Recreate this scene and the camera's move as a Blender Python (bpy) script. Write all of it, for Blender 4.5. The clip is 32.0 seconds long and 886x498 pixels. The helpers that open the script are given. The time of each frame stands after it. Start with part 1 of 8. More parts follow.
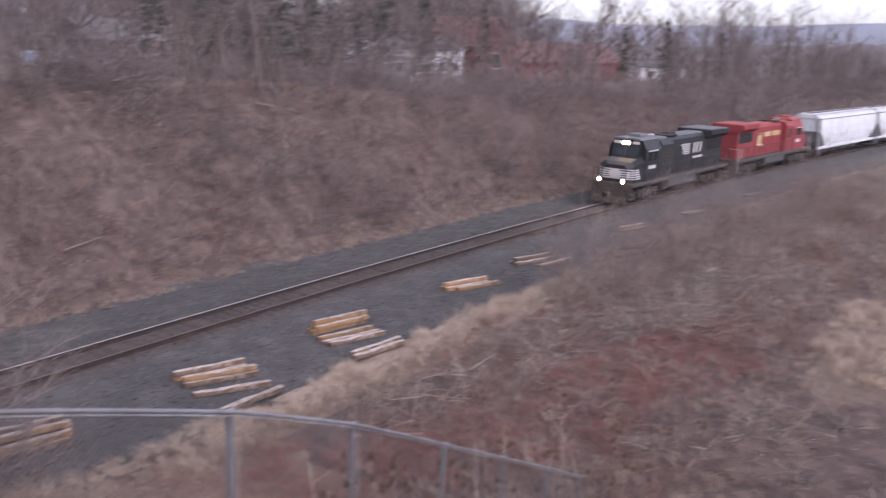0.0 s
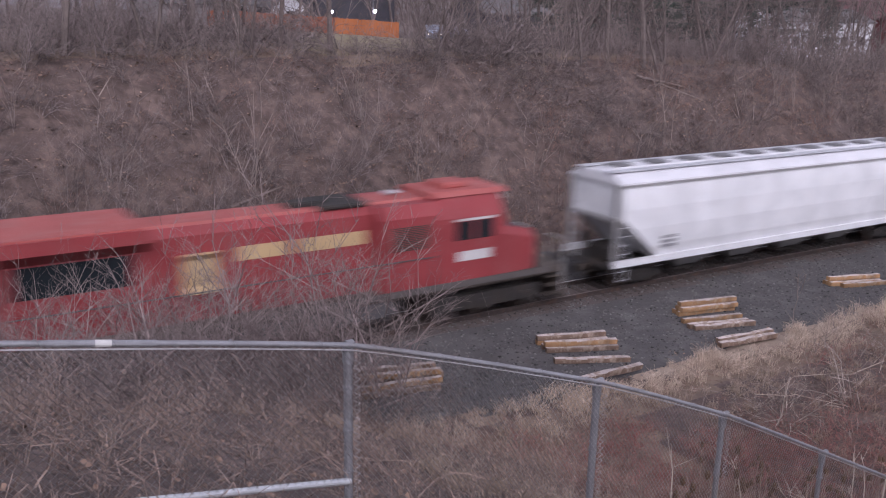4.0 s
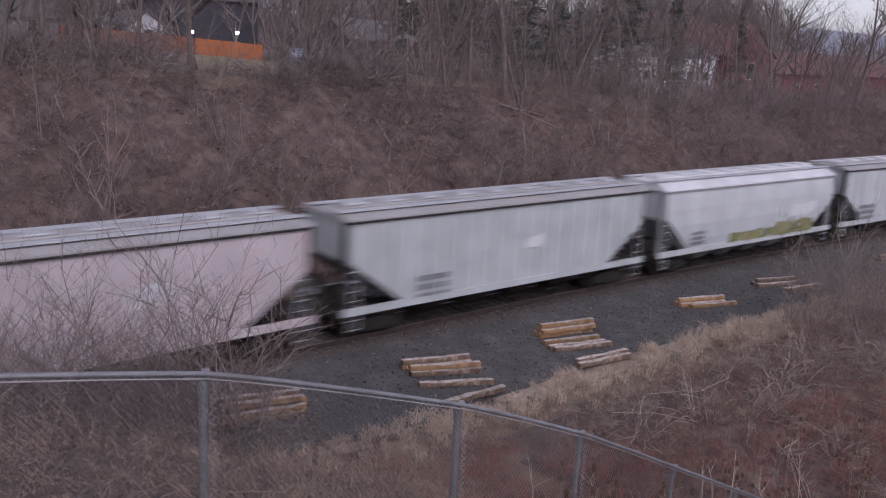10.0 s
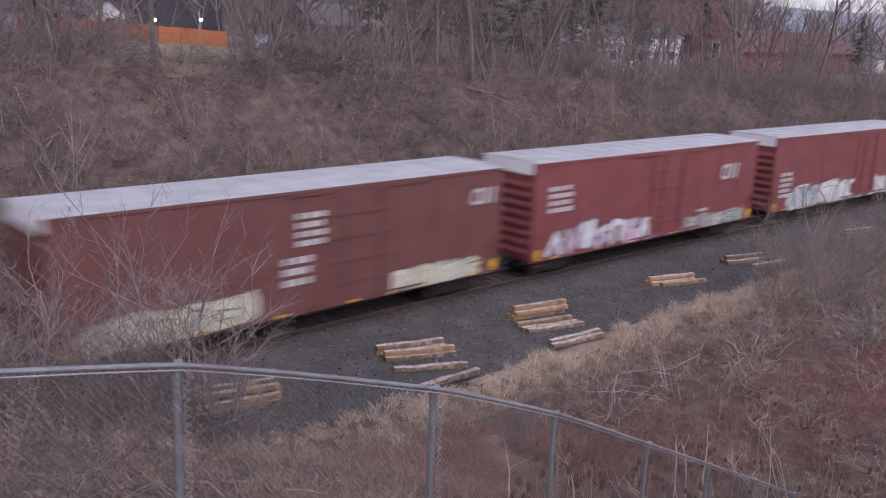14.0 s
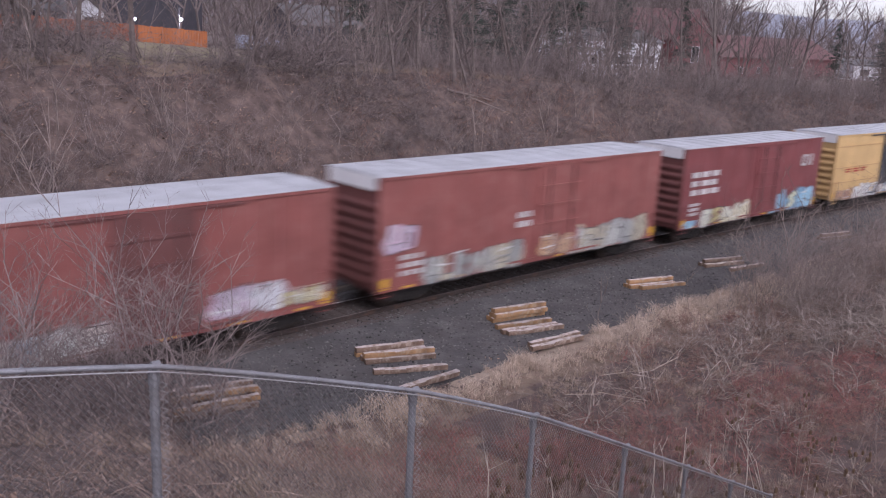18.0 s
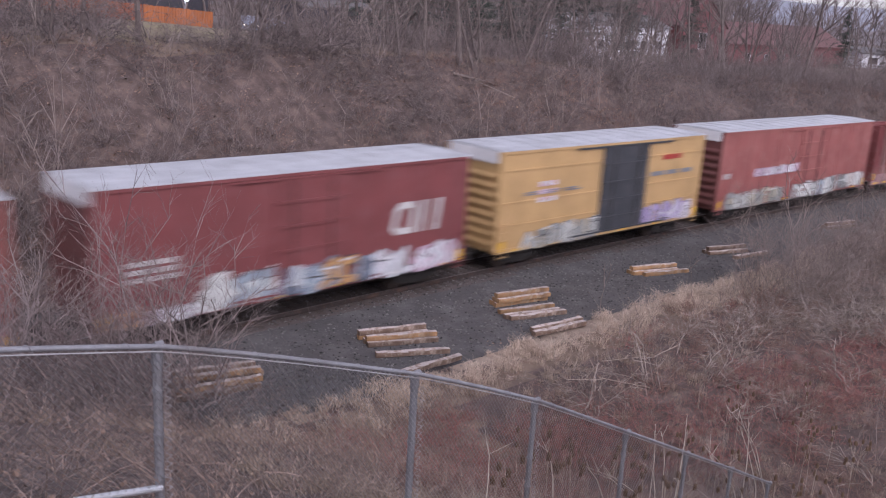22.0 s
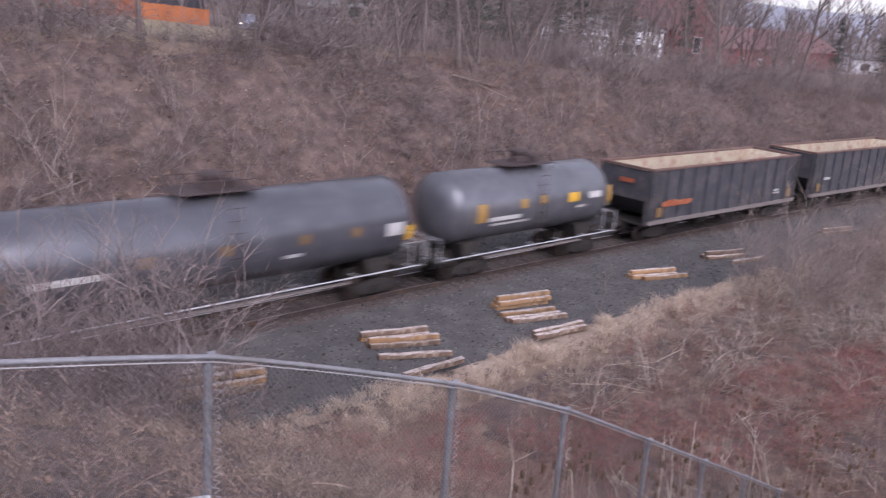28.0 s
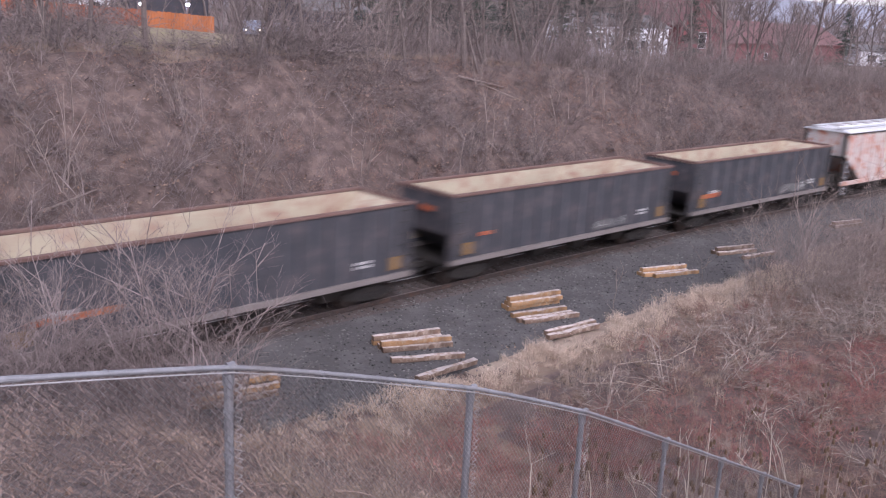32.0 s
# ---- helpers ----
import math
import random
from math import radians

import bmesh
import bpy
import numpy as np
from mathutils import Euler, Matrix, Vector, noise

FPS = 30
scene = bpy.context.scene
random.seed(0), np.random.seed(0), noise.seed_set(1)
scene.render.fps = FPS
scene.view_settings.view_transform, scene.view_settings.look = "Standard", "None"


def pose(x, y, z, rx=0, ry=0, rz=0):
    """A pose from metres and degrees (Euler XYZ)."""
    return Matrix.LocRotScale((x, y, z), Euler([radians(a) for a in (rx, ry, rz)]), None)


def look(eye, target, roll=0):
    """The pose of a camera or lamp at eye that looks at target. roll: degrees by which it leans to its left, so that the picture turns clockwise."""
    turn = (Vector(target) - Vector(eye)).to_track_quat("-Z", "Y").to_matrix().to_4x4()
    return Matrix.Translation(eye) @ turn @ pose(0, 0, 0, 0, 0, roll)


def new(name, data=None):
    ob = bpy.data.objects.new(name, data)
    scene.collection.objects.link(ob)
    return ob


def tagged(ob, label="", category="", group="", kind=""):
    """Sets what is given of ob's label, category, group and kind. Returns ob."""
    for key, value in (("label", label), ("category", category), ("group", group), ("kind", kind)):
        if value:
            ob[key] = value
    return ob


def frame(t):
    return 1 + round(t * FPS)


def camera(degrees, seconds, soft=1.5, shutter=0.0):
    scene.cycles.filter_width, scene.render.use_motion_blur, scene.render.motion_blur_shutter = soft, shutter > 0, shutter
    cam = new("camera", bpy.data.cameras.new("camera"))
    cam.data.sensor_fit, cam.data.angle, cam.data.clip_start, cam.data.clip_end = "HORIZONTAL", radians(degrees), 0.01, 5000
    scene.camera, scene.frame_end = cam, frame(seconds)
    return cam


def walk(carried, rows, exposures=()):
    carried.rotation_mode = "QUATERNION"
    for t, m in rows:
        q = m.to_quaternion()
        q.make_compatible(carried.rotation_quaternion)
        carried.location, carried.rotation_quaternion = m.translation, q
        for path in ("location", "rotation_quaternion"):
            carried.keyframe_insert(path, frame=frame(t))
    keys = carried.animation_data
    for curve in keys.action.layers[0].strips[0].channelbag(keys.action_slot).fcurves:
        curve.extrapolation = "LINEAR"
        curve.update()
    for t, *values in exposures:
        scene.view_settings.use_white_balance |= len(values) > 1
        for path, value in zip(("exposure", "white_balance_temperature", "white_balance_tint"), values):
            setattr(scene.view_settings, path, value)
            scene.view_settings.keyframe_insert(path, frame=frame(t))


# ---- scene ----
# ---------------------------------------------------------------- camera and its way
cam = camera(52.0, 32.0, soft=1.15, shutter=0.9)


def eye_pose(x, y, z, yaw, pitch, roll):
    return pose(x, y, z, 90 + pitch, 0, yaw) @ pose(0, 0, 0, 0, 0, roll)


PATH = [
    (0.0, -0.163, -0.288, 11.023, -55.43, -12.74, 1.90),
    (0.5, -0.047, -0.049, 10.877, -50.57, -13.23, 1.63),
    (1.0, -0.043, -0.039, 10.878, -46.43, -12.83, 1.44),
    (1.5, 0.012, -0.025, 10.873, -43.03, -15.03, 1.76),
    (2.0, -0.017, 0.017, 10.878, -38.39, -14.68, 1.47),
    (2.5, -0.041, 0.026, 10.872, -32.95, -15.21, 0.45),
    (4.5, -0.057, 0.034, 10.879, -32.09, -14.87, 1.38),
    (5.0, -0.051, 0.016, 10.886, -33.47, -15.12, 1.87),
    (5.5, -0.066, 0.012, 10.878, -36.09, -14.84, 1.93),
    (6.0, -0.066, 0.012, 10.877, -37.98, -14.78, 2.37),
    (6.5, -0.041, 0.067, 10.878, -35.13, -14.21, 1.88),
    (7.0, -0.056, 0.037, 10.878, -32.25, -14.51, 1.00),
    (7.5, -0.081, -0.022, 10.903, -36.19, -15.52, 1.95),
    (8.0, -0.047, -0.004, 10.892, -41.10, -14.72, 3.29),
    (8.5, -0.020, 0.010, 10.878, -41.15, -13.53, 3.33),
    (9.0, -0.020, 0.008, 10.878, -40.93, -13.11, 3.34),
    (9.5, -0.020, 0.008, 10.878, -40.70, -13.02, 2.91),
    (10.0, -0.021, 0.008, 10.878, -40.68, -13.01, 3.18),
    (10.5, -0.020, 0.008, 10.878, -41.73, -12.88, 3.16),
    (11.0, -0.020, 0.008, 10.878, -42.71, -12.91, 2.84),
    (11.5, -0.020, 0.009, 10.878, -42.68, -13.04, 2.42),
    (12.0, -0.020, 0.009, 10.878, -42.78, -13.07, 2.47),
    (12.5, -0.020, 0.009, 10.878, -42.80, -13.25, 2.17),
    (13.0, -0.020, 0.009, 10.878, -42.69, -13.59, 2.30),
    (13.5, -0.020, 0.009, 10.878, -42.53, -13.86, 2.11),
    (15.5, -0.020, 0.008, 10.878, -43.08, -13.69, 3.32),
    (16.0, -0.021, 0.008, 10.878, -43.44, -13.43, 3.29),
    (16.5, -0.020, 0.008, 10.878, -43.66, -13.43, 3.02),
    (17.0, -0.021, 0.008, 10.878, -43.60, -13.47, 3.02),
    (17.5, -0.021, 0.008, 10.878, -43.70, -13.61, 2.80),
    (18.0, -0.021, 0.008, 10.878, -43.84, -13.72, 2.85),
    (18.5, -0.021, 0.007, 10.878, -43.88, -13.90, 2.75),
    (19.0, -0.021, 0.008, 10.878, -43.88, -14.03, 2.81),
    (19.5, -0.021, 0.008, 10.878, -43.82, -14.17, 2.90),
    (20.0, -0.021, 0.008, 10.878, -43.76, -14.36, 2.99),
    (20.5, -0.019, 0.008, 10.877, -43.66, -14.54, 3.19),
    (21.0, -0.022, 0.007, 10.879, -43.67, -14.64, 3.42),
    (21.5, -0.020, 0.008, 10.878, -43.68, -14.70, 3.49),
    (22.0, -0.021, 0.007, 10.878, -43.66, -14.74, 3.53),
    (22.5, -0.020, 0.008, 10.878, -43.61, -14.84, 3.51),
    (23.0, -0.019, 0.009, 10.878, -43.38, -15.03, 3.63),
    (23.5, -0.017, 0.010, 10.876, -43.15, -15.21, 3.69),
    (24.0, -0.019, 0.009, 10.877, -43.06, -15.30, 3.78),
    (24.5, -0.017, 0.009, 10.876, -42.82, -15.35, 3.77),
    (26.5, -0.093, -0.030, 10.887, -41.47, -15.35, 3.96),
    (27.0, -0.270, 0.141, 10.894, -41.52, -14.87, 3.04),
    (27.5, -0.287, 0.351, 10.896, -46.04, -14.60, 4.48),
    (28.0, -0.330, 0.346, 10.927, -44.30, -14.68, 4.30),
    (28.5, -0.387, 0.379, 10.966, -42.97, -15.34, 3.42),
    (29.0, -0.377, 0.396, 10.965, -42.57, -15.03, 3.67),
    (29.5, -0.378, 0.397, 10.965, -42.08, -14.78, 3.49),
    (30.0, -0.383, 0.388, 10.968, -42.28, -14.37, 3.28),
    (30.5, -0.377, 0.389, 10.964, -42.65, -14.50, 3.23),
    (31.0, -0.377, 0.387, 10.966, -43.18, -14.60, 3.05),
    (31.5, -0.378, 0.387, 10.963, -43.37, -14.64, 2.99),
    (32.0, -0.373, 0.387, 10.963, -43.73, -14.66, 2.93),
]
EXPOSURES = [
    (0.0, 1.06, 6000, 24),
    (2.5, 1.02, 6000, 24),
    (4.5, 0.55, 6000, 24),
    (5.0, 0.33, 6000, 24),
    (5.6, 0.1, 6000, 24),
    (7.5, 0.1, 6000, 24),
    (9.0, 0.16, 6000, 24),
    (11.0, 0.4, 6000, 24),
    (13.0, 0.6, 6000, 24),
    (19.0, 0.8, 6000, 24),
    (24.5, 0.85, 6000, 24),
    (27.0, 0.95, 6000, 24),
    (28.0, 1.18, 6000, 24),
    (32.0, 1.3, 6000, 24),
]
walk(cam, [(t, eye_pose(*p)) for t, *p in PATH], EXPOSURES)

# ---------------------------------------------------------------- world and sun (overcast late afternoon)
world = bpy.data.worlds.new("overcast_sky")
scene.world = world
world.use_nodes = True
wn = world.node_tree.nodes
sky = wn.new("ShaderNodeTexSky")
sky.sky_type = "NISHITA"
sky.sun_disc = False
sky.sun_elevation = radians(38)
sky.sun_rotation = radians(200)
sky.air_density, sky.dust_density, sky.ozone_density = 1.0, 1.5, 1.0
hsv = wn.new("ShaderNodeHueSaturation")
hsv.inputs["Saturation"].default_value = 0.25
world.node_tree.links.new(sky.outputs[0], hsv.inputs["Color"])
world.node_tree.links.new(hsv.outputs[0], wn["Background"].inputs[0])
wn["Background"].inputs[1].default_value = 0.12
sun = new("sun", bpy.data.lights.new("sun", "SUN"))
sun.data.energy, sun.data.angle, sun.data.color = 0.7, radians(25), (1.0, 0.96, 0.92)
sun.matrix_world = look((-30, -60, 60), (0, 0, 0))


# ---------------------------------------------------------------- mesh helpers
class B:
    """Collects vertices and faces of one mesh; spin turns it half round about z."""

    def __init__(self, spin=False):
        self.v, self.f, self.k = [], [], (-1 if spin else 1)

    def add(self, verts, faces):
        n = len(self.v)
        self.v += [(self.k * x, self.k * y, z) for x, y, z in verts]
        self.f += [tuple(i + n for i in f) for f in faces]
        return self

    def box(self, x0, x1, y0, y1, z0, z1, c=0.0):
        """A box; c chamfers the four edges along x."""
        if c <= 0:
            v = [(x, y, z) for x in (x0, x1) for y in (y0, y1) for z in (z0, z1)]
            return self.add(v, [(0, 1, 3, 2), (4, 6, 7, 5), (0, 4, 5, 1), (2, 3, 7, 6), (0, 2, 6, 4), (1, 5, 7, 3)])
        prof = [(y0 + c, z0), (y1 - c, z0), (y1, z0 + c), (y1, z1 - c), (y1 - c, z1), (y0 + c, z1), (y0, z1 - c), (y0, z0 + c)]
        return self.prism(prof, x0, x1)

    def prism(self, prof, x0, x1):
        """A profile in (y, z), counter-clockwise seen from +x, drawn out along x."""
        n = len(prof)
        v = [(x0, y, z) for y, z in prof] + [(x1, y, z) for y, z in prof]
        f = [(i, (i + 1) % n, n + (i + 1) % n, n + i) for i in range(n)]
        return self.add(v, f + [tuple(range(n))[::-1], tuple(range(n, 2 * n))])

    def slab(self, prof, y0, y1):
        """A profile in (x, z) drawn out along y."""
        n = len(prof)
        v = [(x, y0, z) for x, z in prof] + [(x, y1, z) for x, z in prof]
        f = [(i, (i + 1) % n, n + (i + 1) % n, n + i) for i in range(n)]
        return self.add(v, f + [tuple(range(n))[::-1], tuple(range(n, 2 * n))])

    def loft(self, rings, close=True):
        n = len(rings[0])
        v = [p for r in rings for p in r]
        f = []
        for k in range(len(rings) - 1):
            for i in range(n if close else n - 1):
                j = (i + 1) % n
                f.append((k * n + i, k * n + j, (k + 1) * n + j, (k + 1) * n + i))
        if close:
            f += [tuple(range(n))[::-1], tuple(range((len(rings) - 1) * n, len(rings) * n))]
        return self.add(v, f)

    def rod(self, a, b, r, r2=None, n=6):
        a, b = Vector(a), Vector(b)
        d = (b - a).normalized()
        u = d.orthogonal().normalized()
        w = d.cross(u)
        r2 = r if r2 is None else r2
        ring = lambda c, q: [tuple(c + (u * math.cos(t) + w * math.sin(t)) * q) for t in [2 * math.pi * i / n for i in range(n)]]
        return self.loft([ring(a, r), ring(b, r2)])

    def lathe(self, prof, axis="x", c=(0, 0, 0), n=20):
        """Rings of (place along the axis, radius)."""
        rings = []
        for p, r in prof:
            ring = []
            for i in range(n):
                t = 2 * math.pi * i / n
                a, b = r * math.cos(t), r * math.sin(t)
                ring.append({"x": (c[0] + p, c[1] + a, c[2] + b), "y": (c[0] + b, c[1] + p, c[2] + a), "z": (c[0] + a, c[1] + b, c[2] + p)}[axis])
            rings.append(ring)
        return self.loft(rings)

    def mesh(self, name):
        me = bpy.data.meshes.new(name)
        me.from_pydata(self.v, [], self.f)
        me.update()
        return me


def part(name, b, material, parent=None, label="", smooth=False):
    """Links a collected mesh as ONE object under a thing or a part."""
    me = b.mesh(name) if isinstance(b, B) else b
    if material is not None and not me.materials:
        me.materials.append(material)
    if smooth:
        for p in me.polygons:
            p.use_smooth = True
    ob = new(name, me)
    ob.parent = parent
    if label:
        tagged(ob, label)
    return ob


def thing(name, label, category, group="", kind="", m=None):
    ob = new(name)
    ob.empty_display_size = 0.2
    if m is not None:
        ob.matrix_world = m
    return tagged(ob, label, category, group, kind)


def arrays_mesh(name, verts, faces):
    """A mesh from numpy arrays, all faces with the same number of corners."""
    me = bpy.data.meshes.new(name)
    n, k = faces.shape
    me.vertices.add(len(verts))
    me.vertices.foreach_set("co", np.ascontiguousarray(verts, np.float32).ravel())
    me.loops.add(n * k)
    me.loops.foreach_set("vertex_index", np.ascontiguousarray(faces, np.int32).ravel())
    me.polygons.add(n)
    me.polygons.foreach_set("loop_start", np.arange(0, n * k, k, dtype=np.int32))
    me.update(calc_edges=True)
    return me


# ---------------------------------------------------------------- materials
def tree_of(name):
    m = bpy.data.materials.new(name)
    m.use_nodes = True
    return m, m.node_tree.nodes, m.node_tree.links


def mixed(nodes, links, fac, a, b, mode="MIX"):
    n = nodes.new("ShaderNodeMix")
    n.data_type, n.blend_type = "RGBA", mode
    for sock, val in ((n.inputs[0], fac), (n.inputs[6], a), (n.inputs[7], b)):
        if isinstance(val, (int, float)):
            sock.default_value = val
        elif isinstance(val, tuple):
            sock.default_value = (*val[:3], 1)
        else:
            links.new(val, sock)
    return n.outputs[2]


def noisy(nodes, links, co, scale, lo, hi, detail=5, stretch=None, rough=0.6):
    if stretch:
        mp = nodes.new("ShaderNodeMapping")
        mp.inputs["Scale"].default_value = stretch
        links.new(co, mp.inputs[0])
        co = mp.outputs[0]
    n = nodes.new("ShaderNodeTexNoise")
    n.inputs["Scale"].default_value, n.inputs["Detail"].default_value, n.inputs["Roughness"].default_value = scale, detail, rough
    links.new(co, n.inputs["Vector"])
    r = nodes.new("ShaderNodeMapRange")
    r.inputs["From Min"].default_value, r.inputs["From Max"].default_value = lo, hi
    links.new(n.outputs[0], r.inputs["Value"])
    return r.outputs[0]


def mat(name, col, rough=0.7, metal=0.0, dirt=(0.09, 0.075, 0.065), grime=0.35, streak=0.3, scale=0.8, fine=30.0, bump=0.15, glow=None, each=0.0, isl=0.0, second=None, sec_at=(0.5, 0.62)):
    """Paint, wood, stone or metal: a base colour broken by broad patches, fine grain, streaks and grime."""
    m, nodes, links = tree_of(name)
    bs = nodes["Principled BSDF"]
    co = nodes.new("ShaderNodeTexCoord").outputs["Object"]
    c = tuple(col)
    if second:
        c = mixed(nodes, links, noisy(nodes, links, co, scale * 1.7, *sec_at), c, second)
    c = mixed(nodes, links, noisy(nodes, links, co, scale, 0.3, 0.7), mixed(nodes, links, 1.0, c, (0.82, 0.82, 0.82), "MULTIPLY"), mixed(nodes, links, 1.0, c, (1.12, 1.12, 1.12), "MULTIPLY"))
    grain = noisy(nodes, links, co, fine, 0.25, 0.75, 3)
    c = mixed(nodes, links, 0.35, c, mixed(nodes, links, grain, mixed(nodes, links, 1.0, c, (0.6, 0.6, 0.6), "MULTIPLY"), c))
    if streak:
        s = noisy(nodes, links, co, 2.2, 0.52, 0.8, 4, (2.2, 2.2, 0.16))
        mul = nodes.new("ShaderNodeMath")
        mul.operation, mul.inputs[1].default_value = "MULTIPLY", streak
        links.new(s, mul.inputs[0])
        c = mixed(nodes, links, mul.outputs[0], c, dirt)
    if grime:
        g = noisy(nodes, links, co, 1.6, 0.5, 0.78, 8)
        mul = nodes.new("ShaderNodeMath")
        mul.operation, mul.inputs[1].default_value = "MULTIPLY", grime
        links.new(g, mul.inputs[0])
        c = mixed(nodes, links, mul.outputs[0], c, dirt)
    if each or isl:
        src = nodes.new("ShaderNodeObjectInfo").outputs["Random"] if each else nodes.new("ShaderNodeNewGeometry").outputs["Random Per Island"]
        k = each or isl
        r = nodes.new("ShaderNodeMapRange")
        r.inputs["To Min"].default_value, r.inputs["To Max"].default_value = 1 - k, 1 + k
        links.new(src, r.inputs["Value"])
        c = mixed(nodes, links, 1.0, c, r.outputs[0], "MULTIPLY")
    links.new(c, bs.inputs["Base Color"])
    bs.inputs["Roughness"].default_value, bs.inputs["Metallic"].default_value = rough, metal
    if bump:
        bp = nodes.new("ShaderNodeBump")
        bp.inputs["Strength"].default_value, bp.inputs["Distance"].default_value = bump, 0.02
        links.new(grain, bp.inputs["Height"])
        links.new(bp.outputs[0], bs.inputs["Normal"])
    if glow:
        bs.inputs["Emission Color"].default_value, bs.inputs["Emission Strength"].default_value = (*glow[:3], 1), glow[3]
    return m


PAINTS = {}
TINTS = {}


def paint_of(col):
    """One spray colour, a little worn; alike colours share a material."""
    key = tuple(round(q, 2) for q in col)
    if key not in TINTS:
        TINTS[key] = mat("spray_paint", col, 0.6, 0, (0.24, 0.2, 0.19), 0.45, 0.35, 1.2)
    return TINTS[key]


def spray(name, cols):
    """Spray paint of several colours: scrawl() takes them one by one, the first serves as a ground."""
    m = mat(name, cols[0], 0.6, 0, (0.24, 0.2, 0.19), 0.4, 0.3, 1.2, second=cols[-1], sec_at=(0.48, 0.55))
    PAINTS[name] = [paint_of(c) for c in cols]
    return m


M = {}
M["steel_dark"] = mat("dark_running_gear", (0.035, 0.03, 0.028), 0.75, 0.2, (0.10, 0.07, 0.05), 0.6, 0.0, 2.0)
M["wheel"] = mat("wheel_steel", (0.06, 0.045, 0.04), 0.5, 0.6, (0.12, 0.07, 0.05), 0.5, 0.0, 3.0)
M["rail"] = mat("rusty_rail", (0.06, 0.044, 0.04), 0.7, 0.3, (0.2, 0.1, 0.06), 0.5, 0.0, 3.0)
# two tones of one rail steel: sky gleam painted into the far head only
M["railhead_unlit"] = mat("unlit_rail_head", (0.2, 0.165, 0.155), 0.6, 0.4, (0.2, 0.13, 0.1), 0.4, 0.0, 3.0)
M["railhead"] = mat("polished_rail_head", (0.8, 0.79, 0.8), 0.42, 0.55, (0.3, 0.25, 0.22), 0.15, 0.0, 3.0)
M["sleeper"] = mat("weathered_sleeper", (0.085, 0.064, 0.056), 0.9, 0, (0.05, 0.04, 0.035), 0.5, 0.0, 4.0, 25, 0.5, each=0.25)
# tie tops: bleaching and light from above, both put into the colour
M["tie_top"] = mat("bleached_skylit_tie_wood", (0.56, 0.48, 0.45), 0.9, 0, (0.16, 0.11, 0.08), 0.8, 0.0, 2.6, 22, 0.8, each=0.25, second=(0.36, 0.27, 0.22))
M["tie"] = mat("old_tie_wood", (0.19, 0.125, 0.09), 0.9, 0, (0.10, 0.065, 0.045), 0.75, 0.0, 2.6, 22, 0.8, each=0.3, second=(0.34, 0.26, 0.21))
M["tie_orange"] = mat("fresh_broken_tie_wood", (0.34, 0.195, 0.095), 0.9, 0, (0.09, 0.05, 0.03), 0.7, 0.0, 2.6, 22, 0.8, each=0.25, second=(0.36, 0.25, 0.16))
M["galv"] = mat("galvanised_roof", (0.54, 0.54, 0.57), 0.6, 0.1, (0.25, 0.23, 0.23), 0.4, 0.0, 1.0)
M["galv_grey"] = mat("galvanised_fence", (0.30, 0.295, 0.315), 0.5, 0.4, (0.16, 0.13, 0.12), 0.65, 0.2, 6.0, 60)
M["white_letter"] = mat("white_lettering", (0.60, 0.58, 0.57), 0.6, 0, (0.2, 0.13, 0.12), grime=0.6, streak=0.2)
M["grey_pale"] = mat("worn_pale_stencil", (0.42, 0.36, 0.35), 0.7, 0, (0.2, 0.1, 0.1), grime=0.7, streak=0.3)
M["grey_letter"] = mat("grey_lettering", (0.22, 0.22, 0.24), 0.6, 0, grime=0.3, streak=0.2)
M["yellow"] = mat("yellow_marker", (0.75, 0.42, 0.03), 0.5, 0, grime=0.2, streak=0.1)
M["yellow_dusty"] = mat("dusty_yellow_marker", (0.27, 0.15, 0.05), 0.8, 0, (0.12, 0.1, 0.09), 0.7, 0.4)
M["cap_white"] = mat("white_roof_end", (0.74, 0.72, 0.73), 0.6, 0, (0.36, 0.32, 0.31), 0.4, 0.3)
M["outline"] = mat("dark_spray_outline", (0.07, 0.065, 0.07), 0.6, grime=0.3, streak=0.2)
M["spray_white"] = mat("white_spray_paint", (0.68, 0.67, 0.66), 0.6, 0, (0.3, 0.26, 0.25), grime=0.5, streak=0.3)
M["glass"] = mat("dark_cab_glass", (0.02, 0.025, 0.03), 0.08, 0.0, grime=0.1, streak=0.0, bump=0.0)
M["lamp"] = mat("headlight_glow", (1, 0.9, 0.75), 0.3, glow=(1.0, 0.72, 0.45, 80.0), grime=0, streak=0, bump=0)
M["twig"] = mat("grey_brown_twigs", (0.19, 0.15, 0.145), 0.9, 0, grime=0.2, streak=0, isl=0.5)
M["bark"] = mat("grey_bark", (0.165, 0.13, 0.12), 0.95, 0, (0.05, 0.04, 0.04), 0.5, 0.0, 3.0, 18, 0.8)
M["cane"] = mat("red_brown_canes", (0.25, 0.152, 0.125), 0.9, 0, grime=0.2, streak=0, isl=0.45)
M["straw"] = mat("dry_straw_grass", (0.58, 0.46, 0.37), 0.9, 0, (0.25, 0.16, 0.10), 0.3, 0, isl=0.35)
M["stalk"] = mat("pale_dead_stalk", (0.42, 0.34, 0.275), 0.9, 0, (0.2, 0.14, 0.1), 0.4, 0, isl=0.3)
M["teasel"] = mat("brown_seed_head", (0.13, 0.08, 0.05), 0.95, 0, grime=0.3, streak=0)
M["conifer"] = mat("dull_conifer_needles", (0.06, 0.072, 0.058), 0.9, 0, (0.06, 0.05, 0.04), 0.4, 0, isl=0.4)
M["stone"] = mat("ballast_stone", (0.12, 0.112, 0.11), 0.9, 0, (0.08, 0.07, 0.06), 0.4, 0, isl=0.8)


